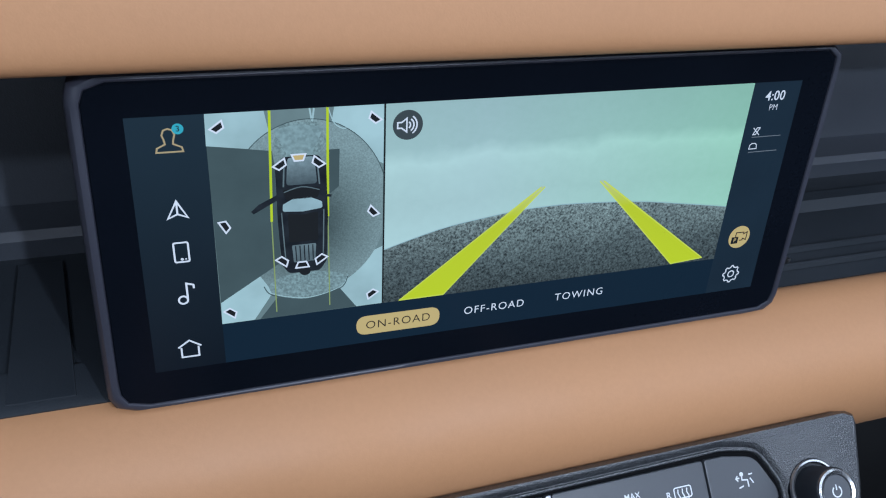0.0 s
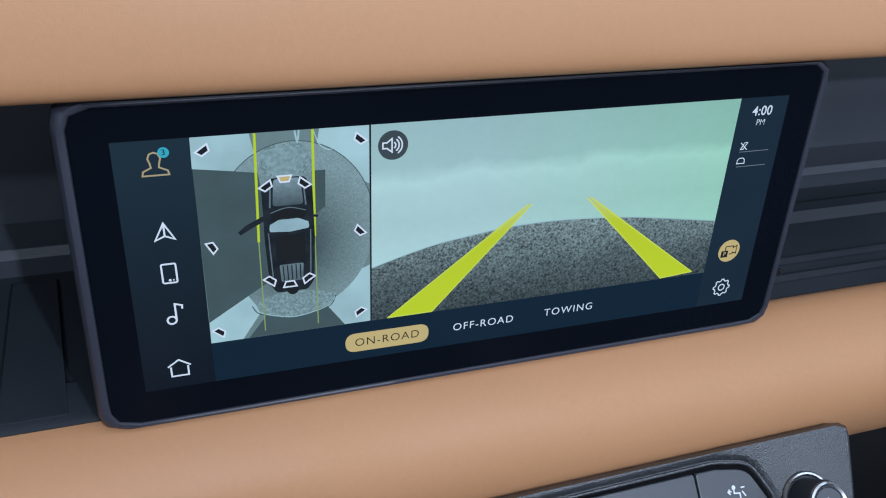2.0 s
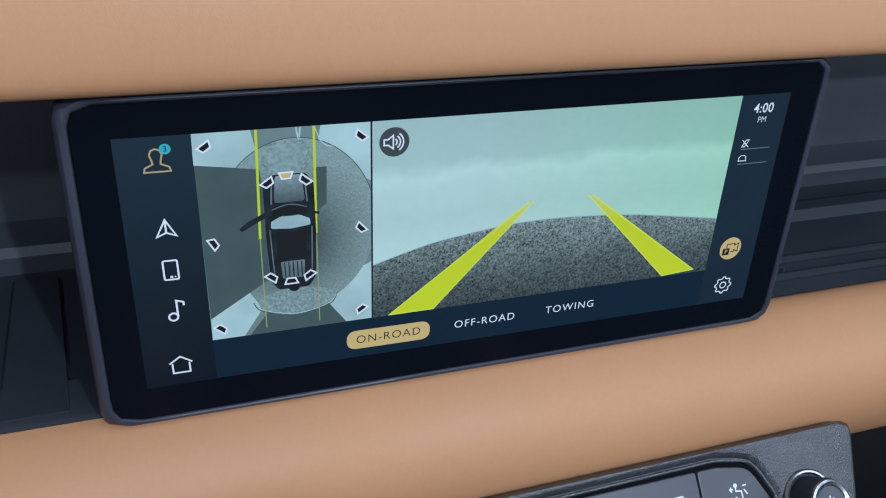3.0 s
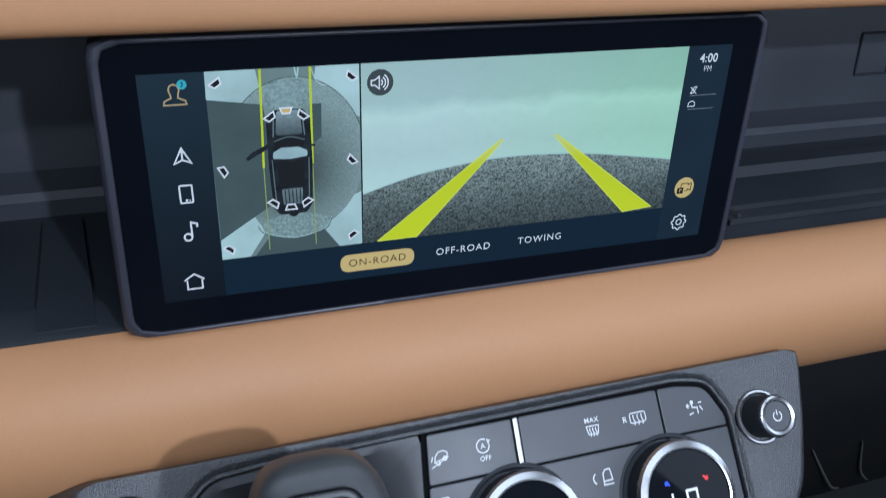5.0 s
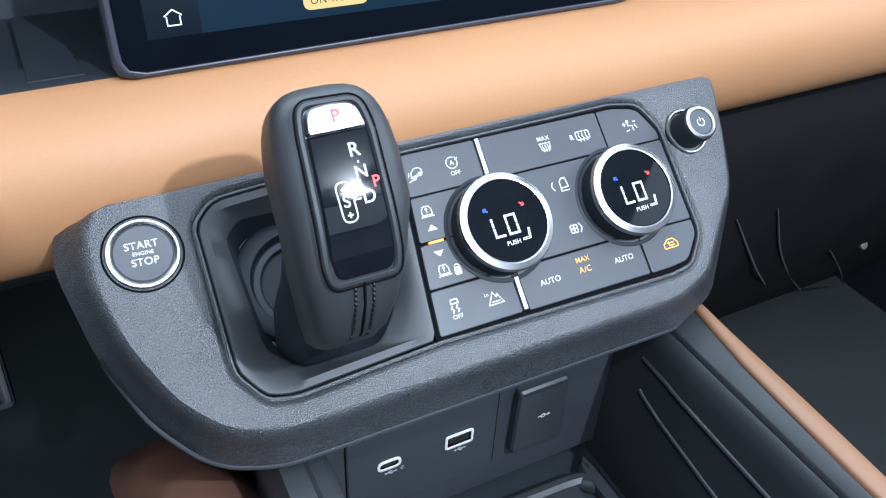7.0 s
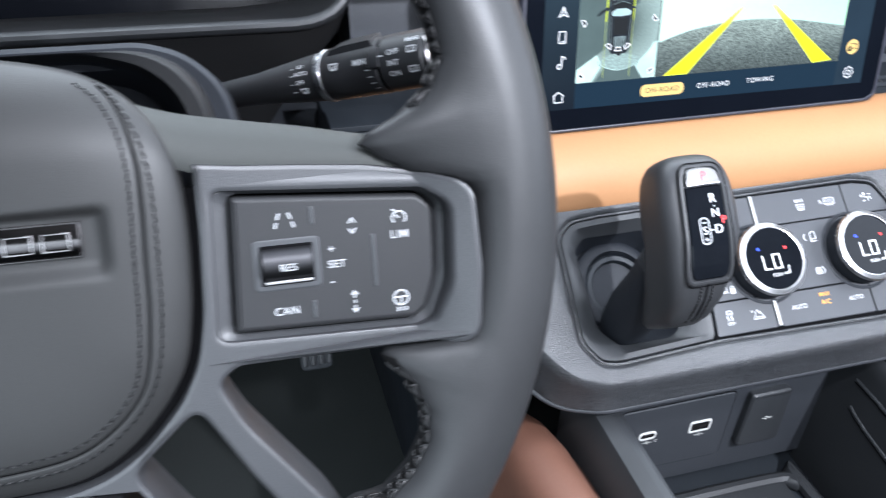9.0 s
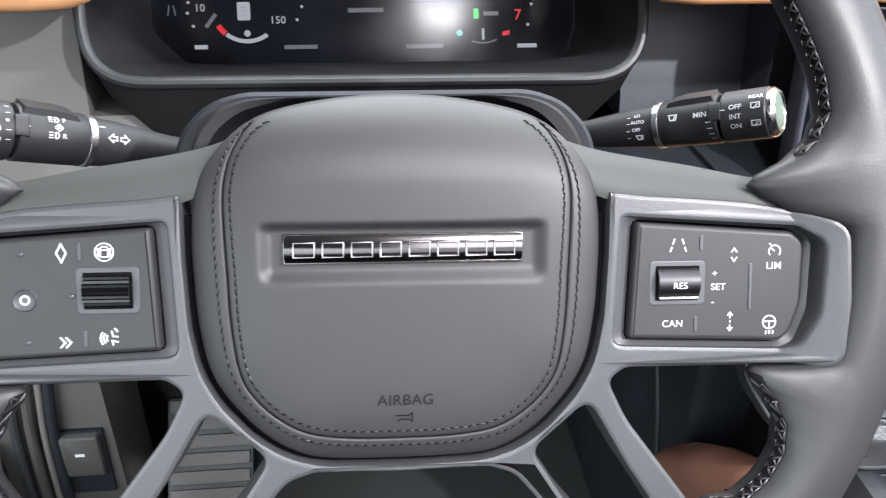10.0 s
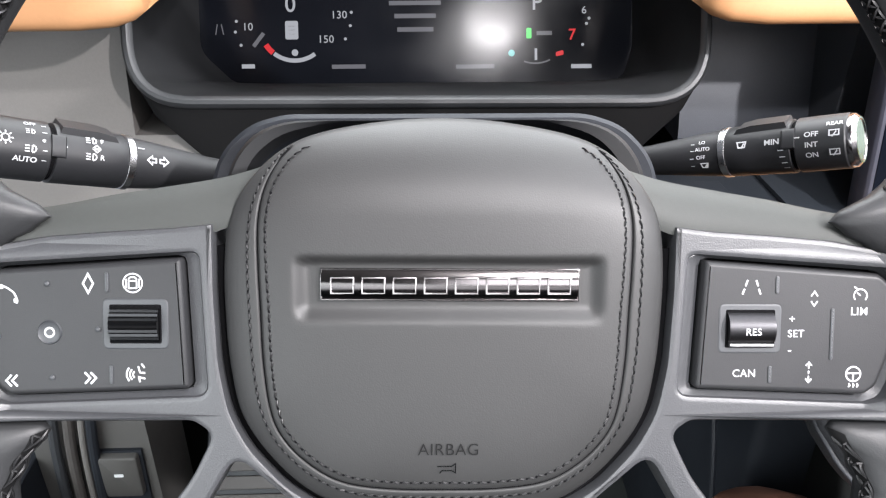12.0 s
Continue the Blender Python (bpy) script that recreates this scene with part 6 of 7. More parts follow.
def stalk(name, root, tip, label, marks, mirror_text=False, thick=0.88, length=0.93):
    """A column stalk whose axis runs from its chrome ring (root) to its tip."""
    root, tip = Vector(root), Vector(tip)
    ax = (tip - root).normalized()
    side = Vector((0.0, -0.85, 0.52))
    zz = ax
    yy = (side - side.dot(zz) * zz).normalized()
    xx = yy.cross(zz)
    m = Matrix(((xx.x, yy.x, zz.x, root.x), (xx.y, yy.y, zz.y, root.y), (xx.z, yy.z, zz.z, root.z), (0, 0, 0, 1)))
    st = thing(name, m @ Matrix.Diagonal((thick, thick, length, 1)), label, "stalk")
    part("arm", lathe([(7.5, -70), (8.5, -45), (11.0, -22), (12.6, -6), (12.8, -3.6)], 36), STALK, st, "black arm")
    part("ring", lathe([(12.8, -3.8), (13.5, -3.4), (13.6, -0.4), (13.0, 0)], 36), CHROME, st, "chrome ring")
    part("barrel", lathe([(13.0, 0), (13.3, 0.6), (13.6, 12), (14.0, 30), (14.0, 31.2), (13.2, 31.6)], 36), STALK, st, "black barrel")
    bm = loft([[(-7, 11.2, 4), (7, 11.2, 4), (6.4, 13.9, 6), (-6.4, 13.9, 6)], [(-7, 11.2, 12), (7, 11.2, 12), (6.4, 15.0, 13), (-6.4, 15.0, 13)], [(-7, 11.2, 30), (7, 11.2, 30), (6.4, 15.2, 29), (-6.4, 15.2, 29)]])
    rd = part("grip_ridge", bm, STALK, st)
    rd.matrix_basis = Matrix.Rotation(radians(66 if mirror_text else -66), 4, "Z")
    part("notch", lathe([(12.6, 31.2), (12.6, 33.6)], 36), GAP, st)
    tb = part("switch_tab", loft([[(-5, 11, 27.5), (5, 11, 27.5), (5, 11, 34), (-5, 11, 34)], [(-5, 14.3, 27.8), (5, 14.3, 27.8), (5, 14.3, 34), (-5, 14.3, 34)], [(-4.2, 14.8, 28.4), (4.2, 14.8, 28.4), (4.2, 14.8, 33.8), (-4.2, 14.8, 33.8)]]), STALK, st)
    tb.matrix_basis = Matrix.Rotation(radians(8 if mirror_text else -8), 4, "Z")
    part("end_barrel", lathe([(13.4, 33.4), (14.0, 33.9), (14.0, 55.6), (13.4, 56.2)], 36), STALK, st, "black turning end")
    part("tip", lathe([(13.2, 56.0), (13.6, 56.8), (13.4, 58.6), (11.5, 60.4), (10.5, 60.5), (10.0, 60.0)], 36), PALE_CHROME, st, "chrome tip")
    for body, zc, ang, size in marks:
        ang = ang if mirror_text else -ang
        r = 14.25 if zc > 33 else (13.0 if zc < 0 else 14.15)
        if zc < -2:
            r = 13.4 + zc * 0.085
        base = Matrix.Rotation(radians(ang), 4, "Z") @ Matrix.Translation((0, (r + 0.15) * K, zc * K))
        # text lies on the surface: its own x runs along the axis
        tx = Vector((0, 0, -1 if mirror_text else 1))
        tz = Vector((0, 1, 0))
        ty = tz.cross(tx)
        rot = Matrix(((tx.x, ty.x, tz.x, 0), (tx.y, ty.y, tz.y, 0), (tx.z, ty.z, tz.z, 0), (0, 0, 0, 1)))
        if isinstance(body, str):
            ob = lettering("mark", body, size * 1.25, 0, 0, 0, WPRINT, st, bold=0.022, spacing=1.0)
            ob.matrix_basis = base @ rot
        else:
            ob = print_icon("mark", body, WPRINT, st, 0, 0, 0, 0.6 * size / 2.6, size / 2.5)
            ob.matrix_basis = base @ rot @ Matrix.Scale(size / 2.5, 4)
    return st


LAMP = [circle(0.4, 0, 1.5, 10, -90, 90), [(0.4, -1.5), (0.4, 1.5)], [(-0.6, 1.2), (-2.4, 1.2)], [(-0.6, 0), (-2.4, 0)], [(-0.6, -1.2), (-2.4, -1.2)]]
SUNNY = [circle(0, 0, 1.5, 12) + [circle(0, 0, 1.5, 12)[0]]] + [[(2.1 * math.cos(a), 2.1 * math.sin(a)), (3.0 * math.cos(a), 3.0 * math.sin(a))] for a in [math.pi * k / 4 for k in range(8)]]
WIPE = [[(-1.8, 1.4), (1.8, 1.4), (1.2, -1.0), (-1.2, -1.0), (-1.8, 1.4)], [(0, -1.4), (1.0, 0.8)]]
ARROWS = [[(-4.2, 0), (-2.4, 1.8), (-2.4, 0.8), (-0.8, 0.8), (-0.8, -0.8), (-2.4, -0.8), (-2.4, -1.8), (-4.2, 0)], [(4.2, 0), (2.4, 1.8), (2.4, 0.8), (0.8, 0.8), (0.8, -0.8), (2.4, -0.8), (2.4, -1.8), (4.2, 0)]]
DASH = [[(-1.5, 0), (1.5, 0)]]
DOT = [circle(0, 0, 0.5, 8) + [circle(0, 0, 0.5, 8)[0]]]
UPDOWN = [[(-1.6, 0.4), (0, 1.8), (1.6, 0.4), (-1.6, 0.4)], [(-1.6, -0.4), (0, -1.8), (1.6, -0.4), (-1.6, -0.4)]]
BOXWIPE = [[(-2, -1.2), (2, -1.2), (2, 1.4), (-2, 1.4), (-2, -1.2)], [(-0.8, -1.8), (1.0, 0.8)]]
stalk("wiper_stalk", (-0.2788, 0.1045, 0.7245), (-0.2339, 0.0700, 0.7450), "black wiper stalk with chrome ring and white markings",
      [("LO", -12, 24, 2.1), ("AUTO", -11.5, 6, 2.2), ("OFF", -12.5, -14, 2.2), (WIPE, -11, -36, 2.6), (DASH, -17, 22, 1.6), (DASH, -17, 4, 1.6), (DASH, -17.5, -16, 1.6), (DASH, -17.5, -36, 1.6), (WIPE, 9, 4, 3),
       ("MIN", 23.5, 4, 3.2), (DASH, 27.5, -14, 2.2), (DASH, 28, -28, 2.2), (DASH, 28.5, -42, 2.2), (DASH, 29, -56, 2.2), (DASH, 35, 8, 2.4),
       ("OFF", 41.5, 12, 2.9), ("INT", 41.5, -9, 2.9), ("ON", 41.5, -30, 2.9), ("REAR", 51.5, 32, 2.5), (BOXWIPE, 51.5, 11, 2.6), (BOXWIPE, 51.5, -27, 2.6)])
stalk("indicator_stalk", (-0.5703, 0.1045, 0.7243), (-0.6163, 0.0700, 0.7489), "black indicator stalk with chrome ring and white markings",
      [(ARROWS, -14, 6, 3), (LAMP, 17, 28, 2.6), ("F", 12.5, 28, 2.6), (UPDOWN, 15, 12, 2.4), ("R", 12.5, -4, 2.6), (LAMP, 17, -4, 2.6), ("OFF", 42, 48, 2.2), (LAMP, 42, 30, 2.0), (DASH, 36.5, 46, 1.6), (DASH, 36.5, 30, 1.6), (DOT, 37, 14, 2.4),
       (DASH, 36.5, -4, 1.6), (DASH, 36.5, -22, 1.6), (LAMP, 42, -3, 2.6), ("AUTO", 44, -23, 2.7), (SUNNY, 52, 12, 2.6), (DASH, 29.5, 8, 3.4), (DASH, -6, 30, 2.4)], True, 0.95, 1.0)

# ---------------------------------------------------------------- instrument cluster

LIP_POSE = pose(-0.4185, 0.25, 0.70, 65.0)
DIAL_POSE = pose(-0.4375, 0.363, 0.694, 65.0)
DIAL_WHITE = glow_mat("dial_white", (0.24, 0.25, 0.26), 1.0)
DIAL_DIM = glow_mat("dial_dim", (0.09, 0.09, 0.095), 1.0)
DIAL_RED = glow_mat("dial_red", (0.42, 0.02, 0.02), 1.0)
DIAL_GREEN = glow_mat("dial_green", (0.03, 0.50, 0.06), 1.0)
DIAL_TEAL = glow_mat("dial_teal", (0.05, 0.30, 0.28), 1.0)


def instrument_cluster():
    ic = thing("instrument_cluster", LIP_POSE, "black hooded digital instrument cluster behind the steering wheel", "instrument cluster")
    o = ccw(rounded([(-200, -2.0), (183, -5.5), (184, 150), (-200, 150)], [44, 44, 20, 20], 10))
    deep = ccw(rounded([(-150, 25), (150, 24), (158, 50), (158, 150), (-176, 150), (-176, 50)], [14, 14, 20, 16, 16, 20], 8))
    P, Q = polar(o, (-8, 60), 220), polar(deep, (-8, 60), 220)

    def toward(t, z):
        return [(a[0] + (b[0] - a[0]) * t, a[1] + (b[1] - a[1]) * t, z) for a, b in zip(P, Q)]

    rows = [lift(inset(P, -1), -70), lift(inset(P, -0.5), -22), lift(P, -5), lift(inset(P, 0.8), -2.0), lift(inset(P, 2.6), 0), lift(inset(P, 5.0), 0.3), lift(inset(P, 6.4), -0.6), lift(inset(P, 8.0), -3.5)]
    part("hood", loft(rows, False, False), TRAY, ic, "black hood with a grey lower lip")
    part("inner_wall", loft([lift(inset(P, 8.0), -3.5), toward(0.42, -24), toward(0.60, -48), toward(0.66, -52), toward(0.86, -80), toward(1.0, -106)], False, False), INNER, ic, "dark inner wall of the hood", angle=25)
    gp = ccw(deep)
    arc = [p for p in ccw(P) if p[1] < 40]
    k0 = max(range(len(arc)), key=lambda i: (Vector(arc[i]) - Vector(arc[i - 1])).length)
    arc = arc[k0:] + arc[:k0]
    under = [[(x, y + 0.6, -7) for x, y in arc]]
    for t, low, deep_z, slim in ((0.25, -14, -16, 0.93), (0.6, -44, -40, 0.76), (1.0, -86, -62, 0.58)):
        under.append([(-8 + (x + 8) * slim, y * (1 - t) * 0.5 + low, deep_z) for x, y in arc])
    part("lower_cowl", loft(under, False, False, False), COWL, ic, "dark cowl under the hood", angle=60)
    part("glass", plate(inset(gp, -2), -112, -106.5, 0.3), DIAL_GLASS, ic, "glossy black display glass")
    part("hood_top", box(-205, 190, 146, 160, -120, -6, 4), SATIN, ic)
    to = LIP_POSE.inverted() @ DIAL_POSE
    # everything on the dials lies on the glass
    zb = (-106.0)

    def place(u, v):
        p = to @ Vector((u * K, v * K, 0))
        return p.x / K, p.y / K

    def word(body, size, u, v, m, label=""):
        x, y = place(u, v)
        lettering("numeral", body, size, x, y, zb + 0.4, m, ic, label)

    def mark(name, strokes, u, v, m, w, fills=()):
        x, y = place(u, v)
        print_icon(name, strokes, m, ic, x, y, zb + 0.4, w, fills=fills)

    word("0", 17, -87.5, 42, DIAL_WHITE)
    word("P", 17, 102.4, 42, DIAL_WHITE)
    word("10", 8, -120.5, 25.6, DIAL_WHITE)
    word("130", 8, -50.5, 34, DIAL_WHITE)
    word("150", 8, -61, 15.7, DIAL_WHITE)
    word("7", 12, 129.7, 17.4, DIAL_RED)
    word("6", 8, 139, 36, DIAL_WHITE)
    mark("mode_box", [], -87, 23, DIAL_WHITE, 0.5, fills=[rounded([(-5, -7), (5, -7), (5, 7), (-5, 7)], 1.5, 3)])
    mark("box_bar", [[(-2.6, 3), (2.6, 3)], [(-2.6, 0), (2.6, 0)], [(-2.6, -3), (2.6, -3)]], -87, 23, DIAL_DIM, 1.0)
    for obn in list(ic.children)[-1:]:
        obn.location.z += 0.0003
    mark("needle", [[(-4, -5), (4, 5)]], -112.5, 16, DIAL_DIM, 3.0)
    mark("fuel_arc", [circle(0, 0, 26, 18, 232, 306)], -85, 26, DIAL_WHITE, 3.2)
    mark("fuel_arc", [circle(0, 0, 26, 8, 212, 230)], -85, 26, DIAL_RED, 4.2)
    mark("pump_symbol", [], -85, 6, DIAL_WHITE, 0.5, fills=[circle(0, 0, 2.6, 12)])
    mark("temperature_arc", [circle(0, 0, 26, 12, 250, 296)], 101, 22, DIAL_DIM, 1.2)
    mark("temperature_mark", [], 82.4, 4, DIAL_TEAL, 0.5, fills=[circle(0, 0, 2.6, 12)])
    mark("temperature_mark", [], 120, 3.4, DIAL_RED, 0.5, fills=[rounded([(-3, -2.4), (3, -1), (3, 2.6), (-3, 1)], 1, 3)])
    mark("thermometer_symbol", [[(0, -4), (0, 5)]], 101.4, 2.4, DIAL_WHITE, 2.0)
    mark("gear_light", [], 96, 19, DIAL_GREEN, 0.5, fills=[rounded([(-2, -4), (2, -4), (2, 4), (-2, 4)], 1, 3)])
    for v, w in ((42.7, 40), (32.9, 32), (22.7, 28)):
        mark("text_bar", [[(-w / 2, 0), (w / 2, 0)]], 8, v, DIAL_DIM, 3.4)
    for u, v, w, m in ((-121, -4, 10, DIAL_WHITE), (-44, -5, 26, DIAL_DIM), (54, -6, 30, DIAL_DIM), (137, -6.6, 16, DIAL_WHITE), (108, 19, 12, DIAL_DIM)):
        mark("text_bar", [[(-w / 2, 0), (w / 2, 0)]], u, v, m, 3.2)
    for u, v in ((-130, 22), (-129, 30), (-126, 12), (-42, 26), (-46, 16), (-41, 36), (141, 26), (143, 30), (138, 10)):
        mark("tick", [], u, v, DIAL_WHITE, 0.5, fills=[circle(0, 0, 1.2, 10)])
    mark("lane_symbol", [[(-3, -4), (-1.5, 4)], [(3, -4), (1.5, 4)]], -142, 24, DIAL_DIM, 0.8)
    return ic


instrument_cluster()

# ---------------------------------------------------------------- lower console


def wall_y(pts, y0, y1):
    """A plate that stands across the car: pts are (x, z) in metres, y1 faces the driver."""
    o = ccw([(x / K, z / K) for x, z in pts])
    bm = loft([[(x, y0 / K, z) for x, z in o], [(x, y1 / K, z) for x, z in o]])
    return bm


def front_pose(x, y, z):
    return pose(x, y, z, 90)


def lower_console():
    lc = thing("centre_console", Matrix(), "black centre console tray with brown leather sides", "console")
    part("back_wall", wall_y([(-0.115, 0.360), (0.128, 0.358), (0.128, 0.50), (-0.115, 0.50)], 0.130, 0.1085), PANEL, lc, "dark back wall of the tray")
    part("recess_back", wall_y([(-0.112, 0.32), (0.126, 0.32), (0.126, 0.365), (-0.112, 0.365)], 0.175, 0.165), DARK, lc)
    # port plate
    o = ccw(rounded([(-79.5, -39), (17, -41), (17, 28), (-79.5, 28)], 5, 4))
    gv = part("plate_groove", plate(inset(o, -0.9), -2, 0.25, 0.1), GAP, lc)
    gv.matrix_basis = front_pose(0, 0.1085, 0.4185)
    pp = part("port_plate", loft([lift(o, -2), lift(o, 0.6), lift(inset(o, 0.8), 1.2)]), PANEL, lc, "black plate with charging ports")
    pp.matrix_basis = front_pose(0, 0.1085, 0.4185)
    for x, z, w, h, r in ((-8.6, -2.0, 19, 12, 2.4), (-54.0, -0.8, 15, 8.4, 4.1)):
        f = ccw(rounded([(x - w / 2, z - h / 2), (x + w / 2, z - h / 2), (x + w / 2, z + h / 2), (x - w / 2, z + h / 2)], r, 4))
        part("port_frame", loft([lift(f, 1.0), lift(f, 1.9), lift(inset(f, 0.4), 2.1), lift(inset(f, 1.5), 2.1), lift(inset(f, 1.7), 0.4)]), PORT_WHITE, pp, "white port frame")
        part("port_hole", flat(inset(f, 1.5), 1.35), GAP, pp)
        part("port_tongue", flat([(a, b + h * 0.08) for a, b in inset(f, 2.9)], 1.5), EMBLEM, pp)
        print_icon("usb_symbol", [[(-3, 0), (3, 0)], [(-1.6, 0), (-0.4, 1.3), (0.8, 1.3)], [(-0.8, 0), (0.4, -1.3), (1.4, -1.3)]], PORT_WHITE, pp, x + 1, z - h / 2 - 3.6, 1.35, 0.6, fills=[circle(-3, 0, 0.8, 8), [(3.0, 0.7), (4.2, 0), (3.0, -0.7)]])
    lettering("port_text", "C", 3.6, -45.6, -8.2, 1.35, PORT_WHITE, pp)
    # socket cover
    o = ccw(rounded([(27, -29), (66, -29), (63.5, 27), (28.5, 27)], [5, 5, 3, 3], 4))
    sc = part("socket_cover", loft([lift(o, -2), lift(o, 5.0), lift(inset(o, 1.2), 6.6), lift(inset(o, 3), 7.0)]), SATIN, lc, "black socket cover")
    sc.matrix_basis = front_pose(0, 0.1085, 0.4165)
    print_icon("socket_symbol", [[(-3.8, 0), (-1.4, 0)], circle(0, 0, 1.4, 12) + [circle(0, 0, 1.4, 12)[0]], [(1.4, 0), (5.0, 0)], [(3.6, 1.2), (3.6, -1.2)], [(4.8, 0.8), (4.8, -0.8)]], PORT_WHITE, sc, 47, 0, 7.05, 0.7)
    # tray
    part("tray_floor", box(-110, 115, -420, 166, 325, 345, 2), RUBBER, lc, "black rubber tray floor")
    part("tray_mat", plate(rounded([(-85, -380), (70, -380), (73, 86), (-85, 88)], 4, 4), 344.5, 352, 1.5), TRAY, lc, "black tray mat")
    bm = bmesh.new()
    path = [(88, -380, 350), (88, 60, 350), (80, 82, 350), (62, 90, 350), (-70, 90, 350), (-90, 82, 350), (-97, 60, 350), (-97, -380, 350)]
    add_tube(bm, smooth_line(path, 5), 6, 10)
    part("mat_edge", bm, TRAY, lc, "raised edge of the tray mat")
    rail = [(78, 124.2, 130.6), (52, 120.4, 129.4), (31, 117.6, 129.0), (3, 115.9, 128.7), (-24, 114.8, 127.8), (-50, 113.6, 126.6), (-420, 112.8, 125.6)]
    bm = loft([[(100, y, 330), (100.3, y, 472), (101.6, y, 480), (103.6, y, 485), (105.4, y, 486.6), (106.3, y, 486), (106.6, y, 482), (107.6, y, 482), (107.9, y, 488), (108.6, y, 489), (a - 1.0, y, 493), (a + 1, y, 494.5), (126, y, 494.5), (128, y, 60), (100, y, 60)]
               for y, a, b in [(112, 125, 131)] + rail])
    part("side_wall", bm, TRAY, lc, "black side wall of the tray", angle=40)
    bm = loft([[(-108, y, 60), (-128, y, 60), (-128, y, 478), (-123, y, 490), (-112, y, 490), (-107, y, 478), (-106, y, 330)] for y in (112, -420)])
    part("side_wall", bm, TRAY, lc, "black side wall of the tray")
    for line in ([(84, 461), (60, 459.5), (20, 457), (-300, 446)], [(80, 437), (66, 432), (20, 423.5), (-300, 372)]):
        bm = bmesh.new()
        add_tube(bm, [(100.2, y, z) for y, z in smooth_line(line, 6)], 1.5, 8)
        part("groove_ridge", bm, SATIN, lc)
        bm = bmesh.new()
        add_tube(bm, [(99.6, y, z - 2.0) for y, z in smooth_line(line, 6)], 0.8, 6)
        part("groove", bm, GAP, lc)
    # leather rail along the passenger side
    loops = []
    for y, a, b in rail:
        loops.append([(a, y, 493), (a, y, 495.6), (a + 1.2, y, 497.2), (0.5 * (a + b), y, 497.6), (b - 1.4, y, 497.2), (b, y, 495.4), (b + 0.6, y, 486), (b - 4, y, 486)])
    part("side_rail", loft(loops), RAIL, lc, "tan leather side rail", angle=50)
    # rounded leather flank on the driver's side
    side = ccw(rounded([(206, 385), (165, 420), (120, 449), (80, 465), (30, 473), (-380, 482), (-380, 60), (208, 60), (208, 330)], [16, 40, 50, 60, 60, 4, 4, 20, 60], 6))
    loops = []
    for x, d in ((-126, 24), (-135, 14), (-139, 5), (-145, -0.5), (-152, -3), (-160, -2.5), (-167, 0.5), (-172.5, 5), (-176, 11), (-178, 18), (-178.6, 28)):
        splay = sstep(-136, -176, x)
        loops.append([(x - splay * 0.29 * max(0.0, py - 108), py, pz) for py, pz in inset(side, d)])
    part("side_flank", loft(loops), BROWN, lc, "brown leather console flank", angle=60)
    for m in (pose(-0.1985, 0.181, 0.367, 0, -90, 16), pose(-0.1785, 0.111, 0.427, 0, -90, 8)):
        bt = part("flank_button", lathe([(8, -2), (8, 2.4), (7, 3.4), (5.2, 3.4), (4.6, 2.2)], 28), EMBLEM, lc, "small round metal button")
        bt.matrix_basis = m
    # dark tunnel side ahead of the flank, with a folded edge
    side = [(222, 60), (800, 60), (800, 560), (250, 560), (226, 470)]
    bm = loft([[(x, py, pz) for py, pz in inset(ccw(rounded(side, 12, 4)), d)] for x, d in ((-110, 0), (-150, 0), (-158, 3), (-161, 10))])
    part("tunnel_side", bm, DARK, lc, "dark tunnel side panel", angle=50)
    bm = bmesh.new()
    add_tube(bm, smooth_line([(-163, 236, 90), (-164, 250, 240), (-163, 300, 380), (-163, 380, 470), (-163, 470, 545)], 6), 3.0, 8)
    part("panel_fold", bm, DARK, lc)
    part("flank_wall", box(-112, -98, -420, 112, 60, 480, 3), SATIN, lc)
    return lc


lower_console()

# ---------------------------------------------------------------- footwells


def pedal(name, label, m, w, h, ribs, upright):
    pd = thing(name, m, label, "pedal")
    body, tread = (RUBBER, SATIN) if upright else (RUBBER, FOOT)
    part("plate", plate(rounded([(-w / 2, -h / 2), (w / 2, -h / 2), (w / 2, h / 2), (-w / 2, h / 2)], 6, 4), -5, 3, 1.5), body, pd)
    for k in range(ribs):
        t = (k + 0.5) / ribs - 0.5
        if upright:
            part("rib", box(t * w - 2.4, t * w + 2.4, -h / 2 + 5, h / 2 - 5, 2.5, 6, 1.2), tread, pd)
        else:
            part("rib", box(-w / 2 + 3, w / 2 - 3, t * h - 7, t * h + 7, 2.5, 6, 1.5), tread, pd)
    part("arm", box(-6, 6, -10, 150, -30, -5, 2), DARK, pd) if upright else part("base", box(-w / 2, w / 2, -h / 2 - 120, h / 2, -80, -4, 3), DARK, pd)
    return pd


pedal("accelerator_pedal", "black ribbed accelerator pedal", pose(-0.271, 0.35, 0.358, 60), 31, 66, 4, True)
pedal("foot_rest", "grey ribbed foot rest in the driver's footwell", pose(-0.612, 0.36, 0.235, 50), 90, 150, 8, False)


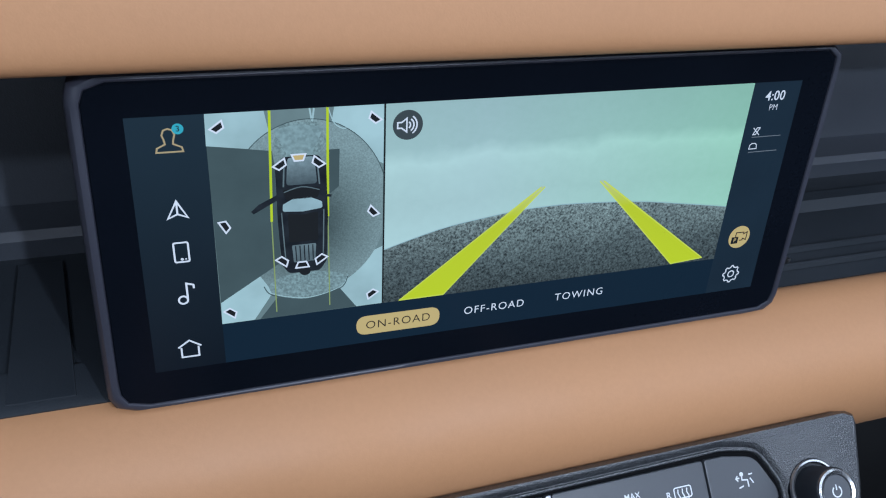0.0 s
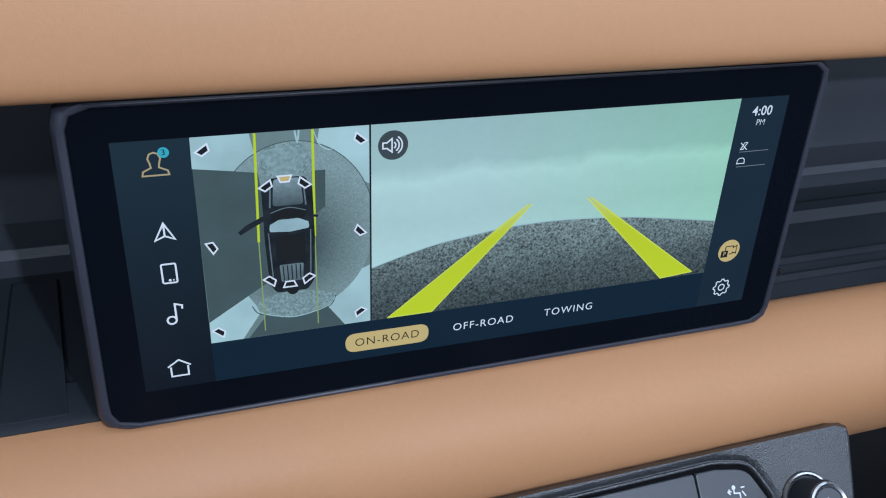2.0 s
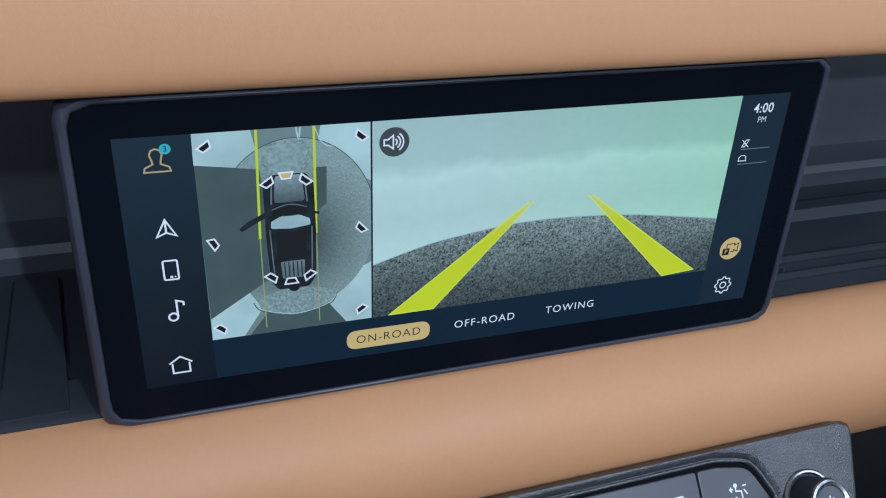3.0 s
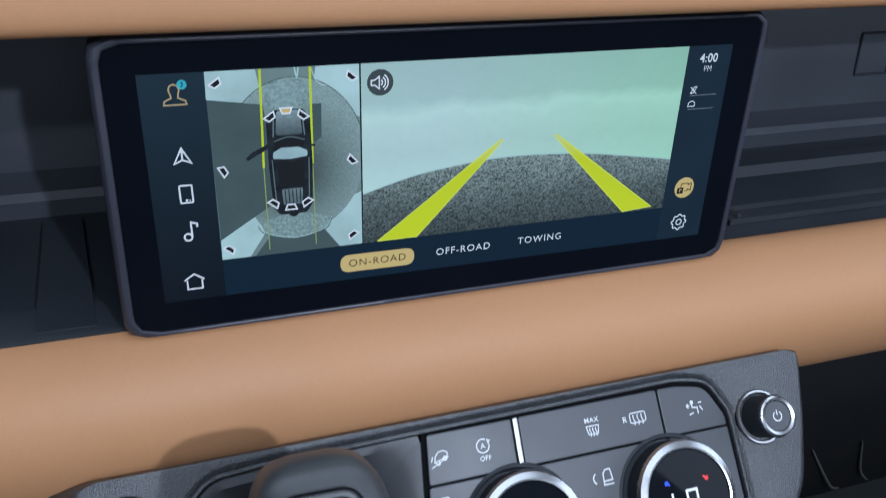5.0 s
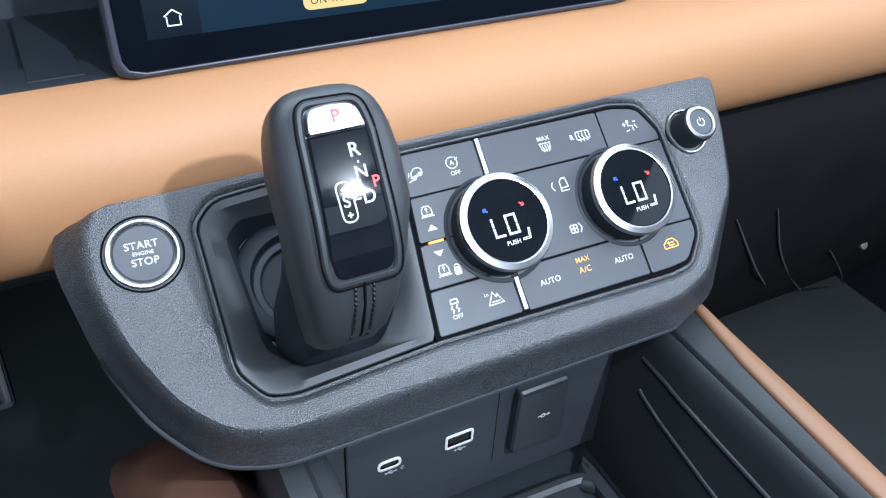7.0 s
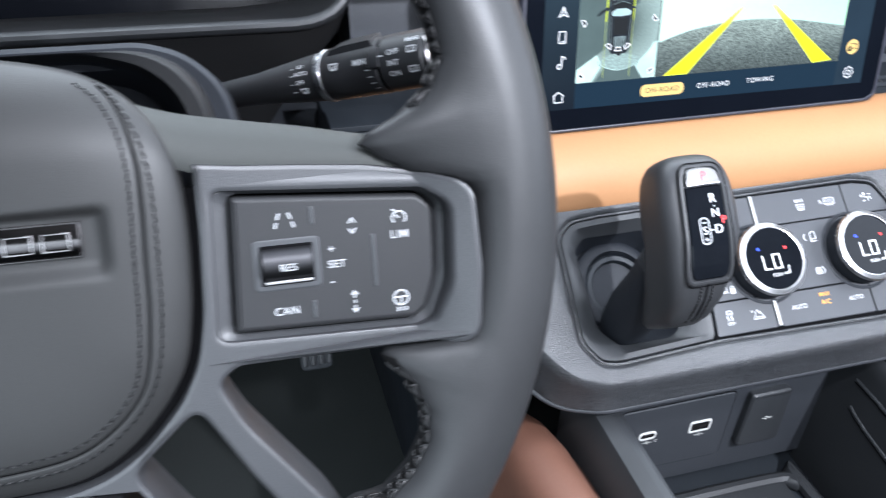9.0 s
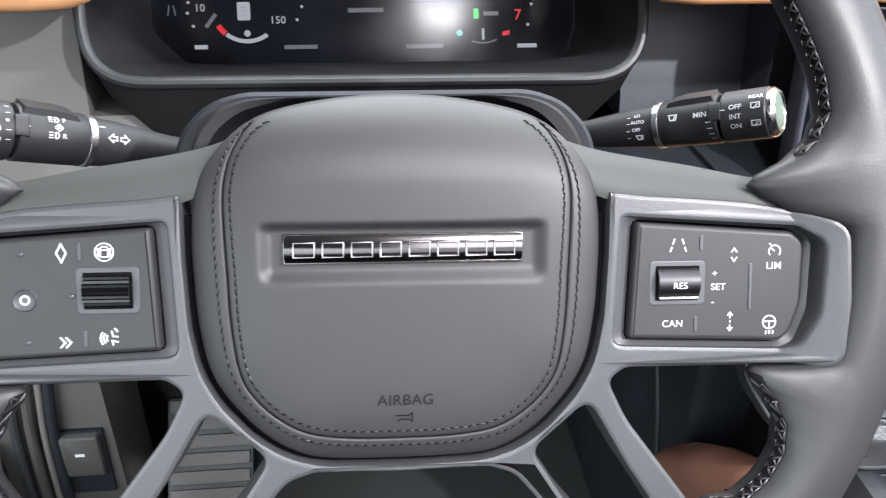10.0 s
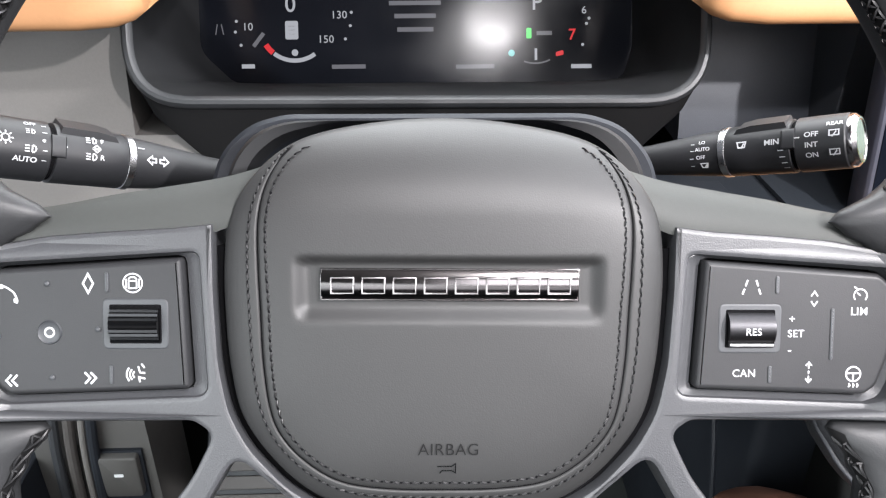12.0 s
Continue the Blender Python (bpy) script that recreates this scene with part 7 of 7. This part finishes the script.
def kick_panel():
    kp = thing("kick_panel", Matrix(), "grey footwell side panel with a release handle", "panel")
    part("panel", box(-800, -690, 330, 420, 60, 470, 6), KICK, kp)
    part("handle_recess", wall_y([(-0.742, 0.246), (-0.700, 0.246), (-0.698, 0.3295), (-0.742, 0.3295)], 0.335, 0.326), DARK, kp)
    o = ccw(rounded([(-739, 275), (-702.5, 275), (-701, 327), (-740, 327)], 4, 4))
    bm = loft([[(x, 327, z) for x, z in o], [(x, 322, z) for x, z in o], [(x, 319.5, z) for x, z in inset(o, 1.0)], [(x, 318.5, z) for x, z in inset(o, 2.6)]])
    part("release_handle", bm, KICK, kp, "grey release handle")
    part("handle_mark", wall_y([(-0.7255, 0.303), (-0.7170, 0.303), (-0.7170, 0.3065), (-0.7255, 0.3065)], 0.3195, 0.3180), PRINT, kp)
    for x, m in ((-776, SATIN), (-762, FOOT), (-750, GREY_TRIM), (-741, DARK)):
        bm = bmesh.new()
        add_tube(bm, smooth_line([(x - 8, 322, 90), (x - 4, 322, 240), (x + 1, 322, 330), (x + 9, 324, 400), (x + 12, 330, 470)], 5), 5.0 if m is not GREY_TRIM else 3.2, 10)
        part("door_seal", bm, m, kp, "rubber door seal")
    return kp


kick_panel()
part_glove = thing("glovebox", Matrix(), "black lower glovebox moulding in the passenger footwell", "glovebox")
for line in ([(282, 191, 440), (326, 201, 384), (367, 213, 337), (455, 256, 255)], [(328, 191, 437), (370, 204, 372), (440, 232, 300), (532, 273, 218), (620, 322, 145)], [(458, 212, 339), (590, 268, 228), (770, 357, 78)]):
    bm = bmesh.new()
    curve = smooth_line(line, 6)
    add_tube(bm, curve, [0.3 + 1.0 * math.sin(math.pi * k / (len(curve) - 1)) ** 0.4 for k in range(len(curve))], 8)
    part("moulded_edge", bm, KICK, part_glove)
# small pale disc added in place of a glint on the moulding
part("screw_cap", lathe([(5, -2), (5, 1), (3.5, 2)], 20), GREY_TRIM, part_glove).matrix_basis = pose(0.532, 0.224, 0.315, 60)
part("cover", extrude_x(smooth_line([(0.205, 0.548), (0.190, 0.50), (0.195, 0.42), (0.215, 0.34), (0.25, 0.26), (0.30, 0.18), (0.36, 0.10)], 5) + [(0.46, 0.10), (0.46, 0.548)], 0.20, 0.78), COWL, part_glove)
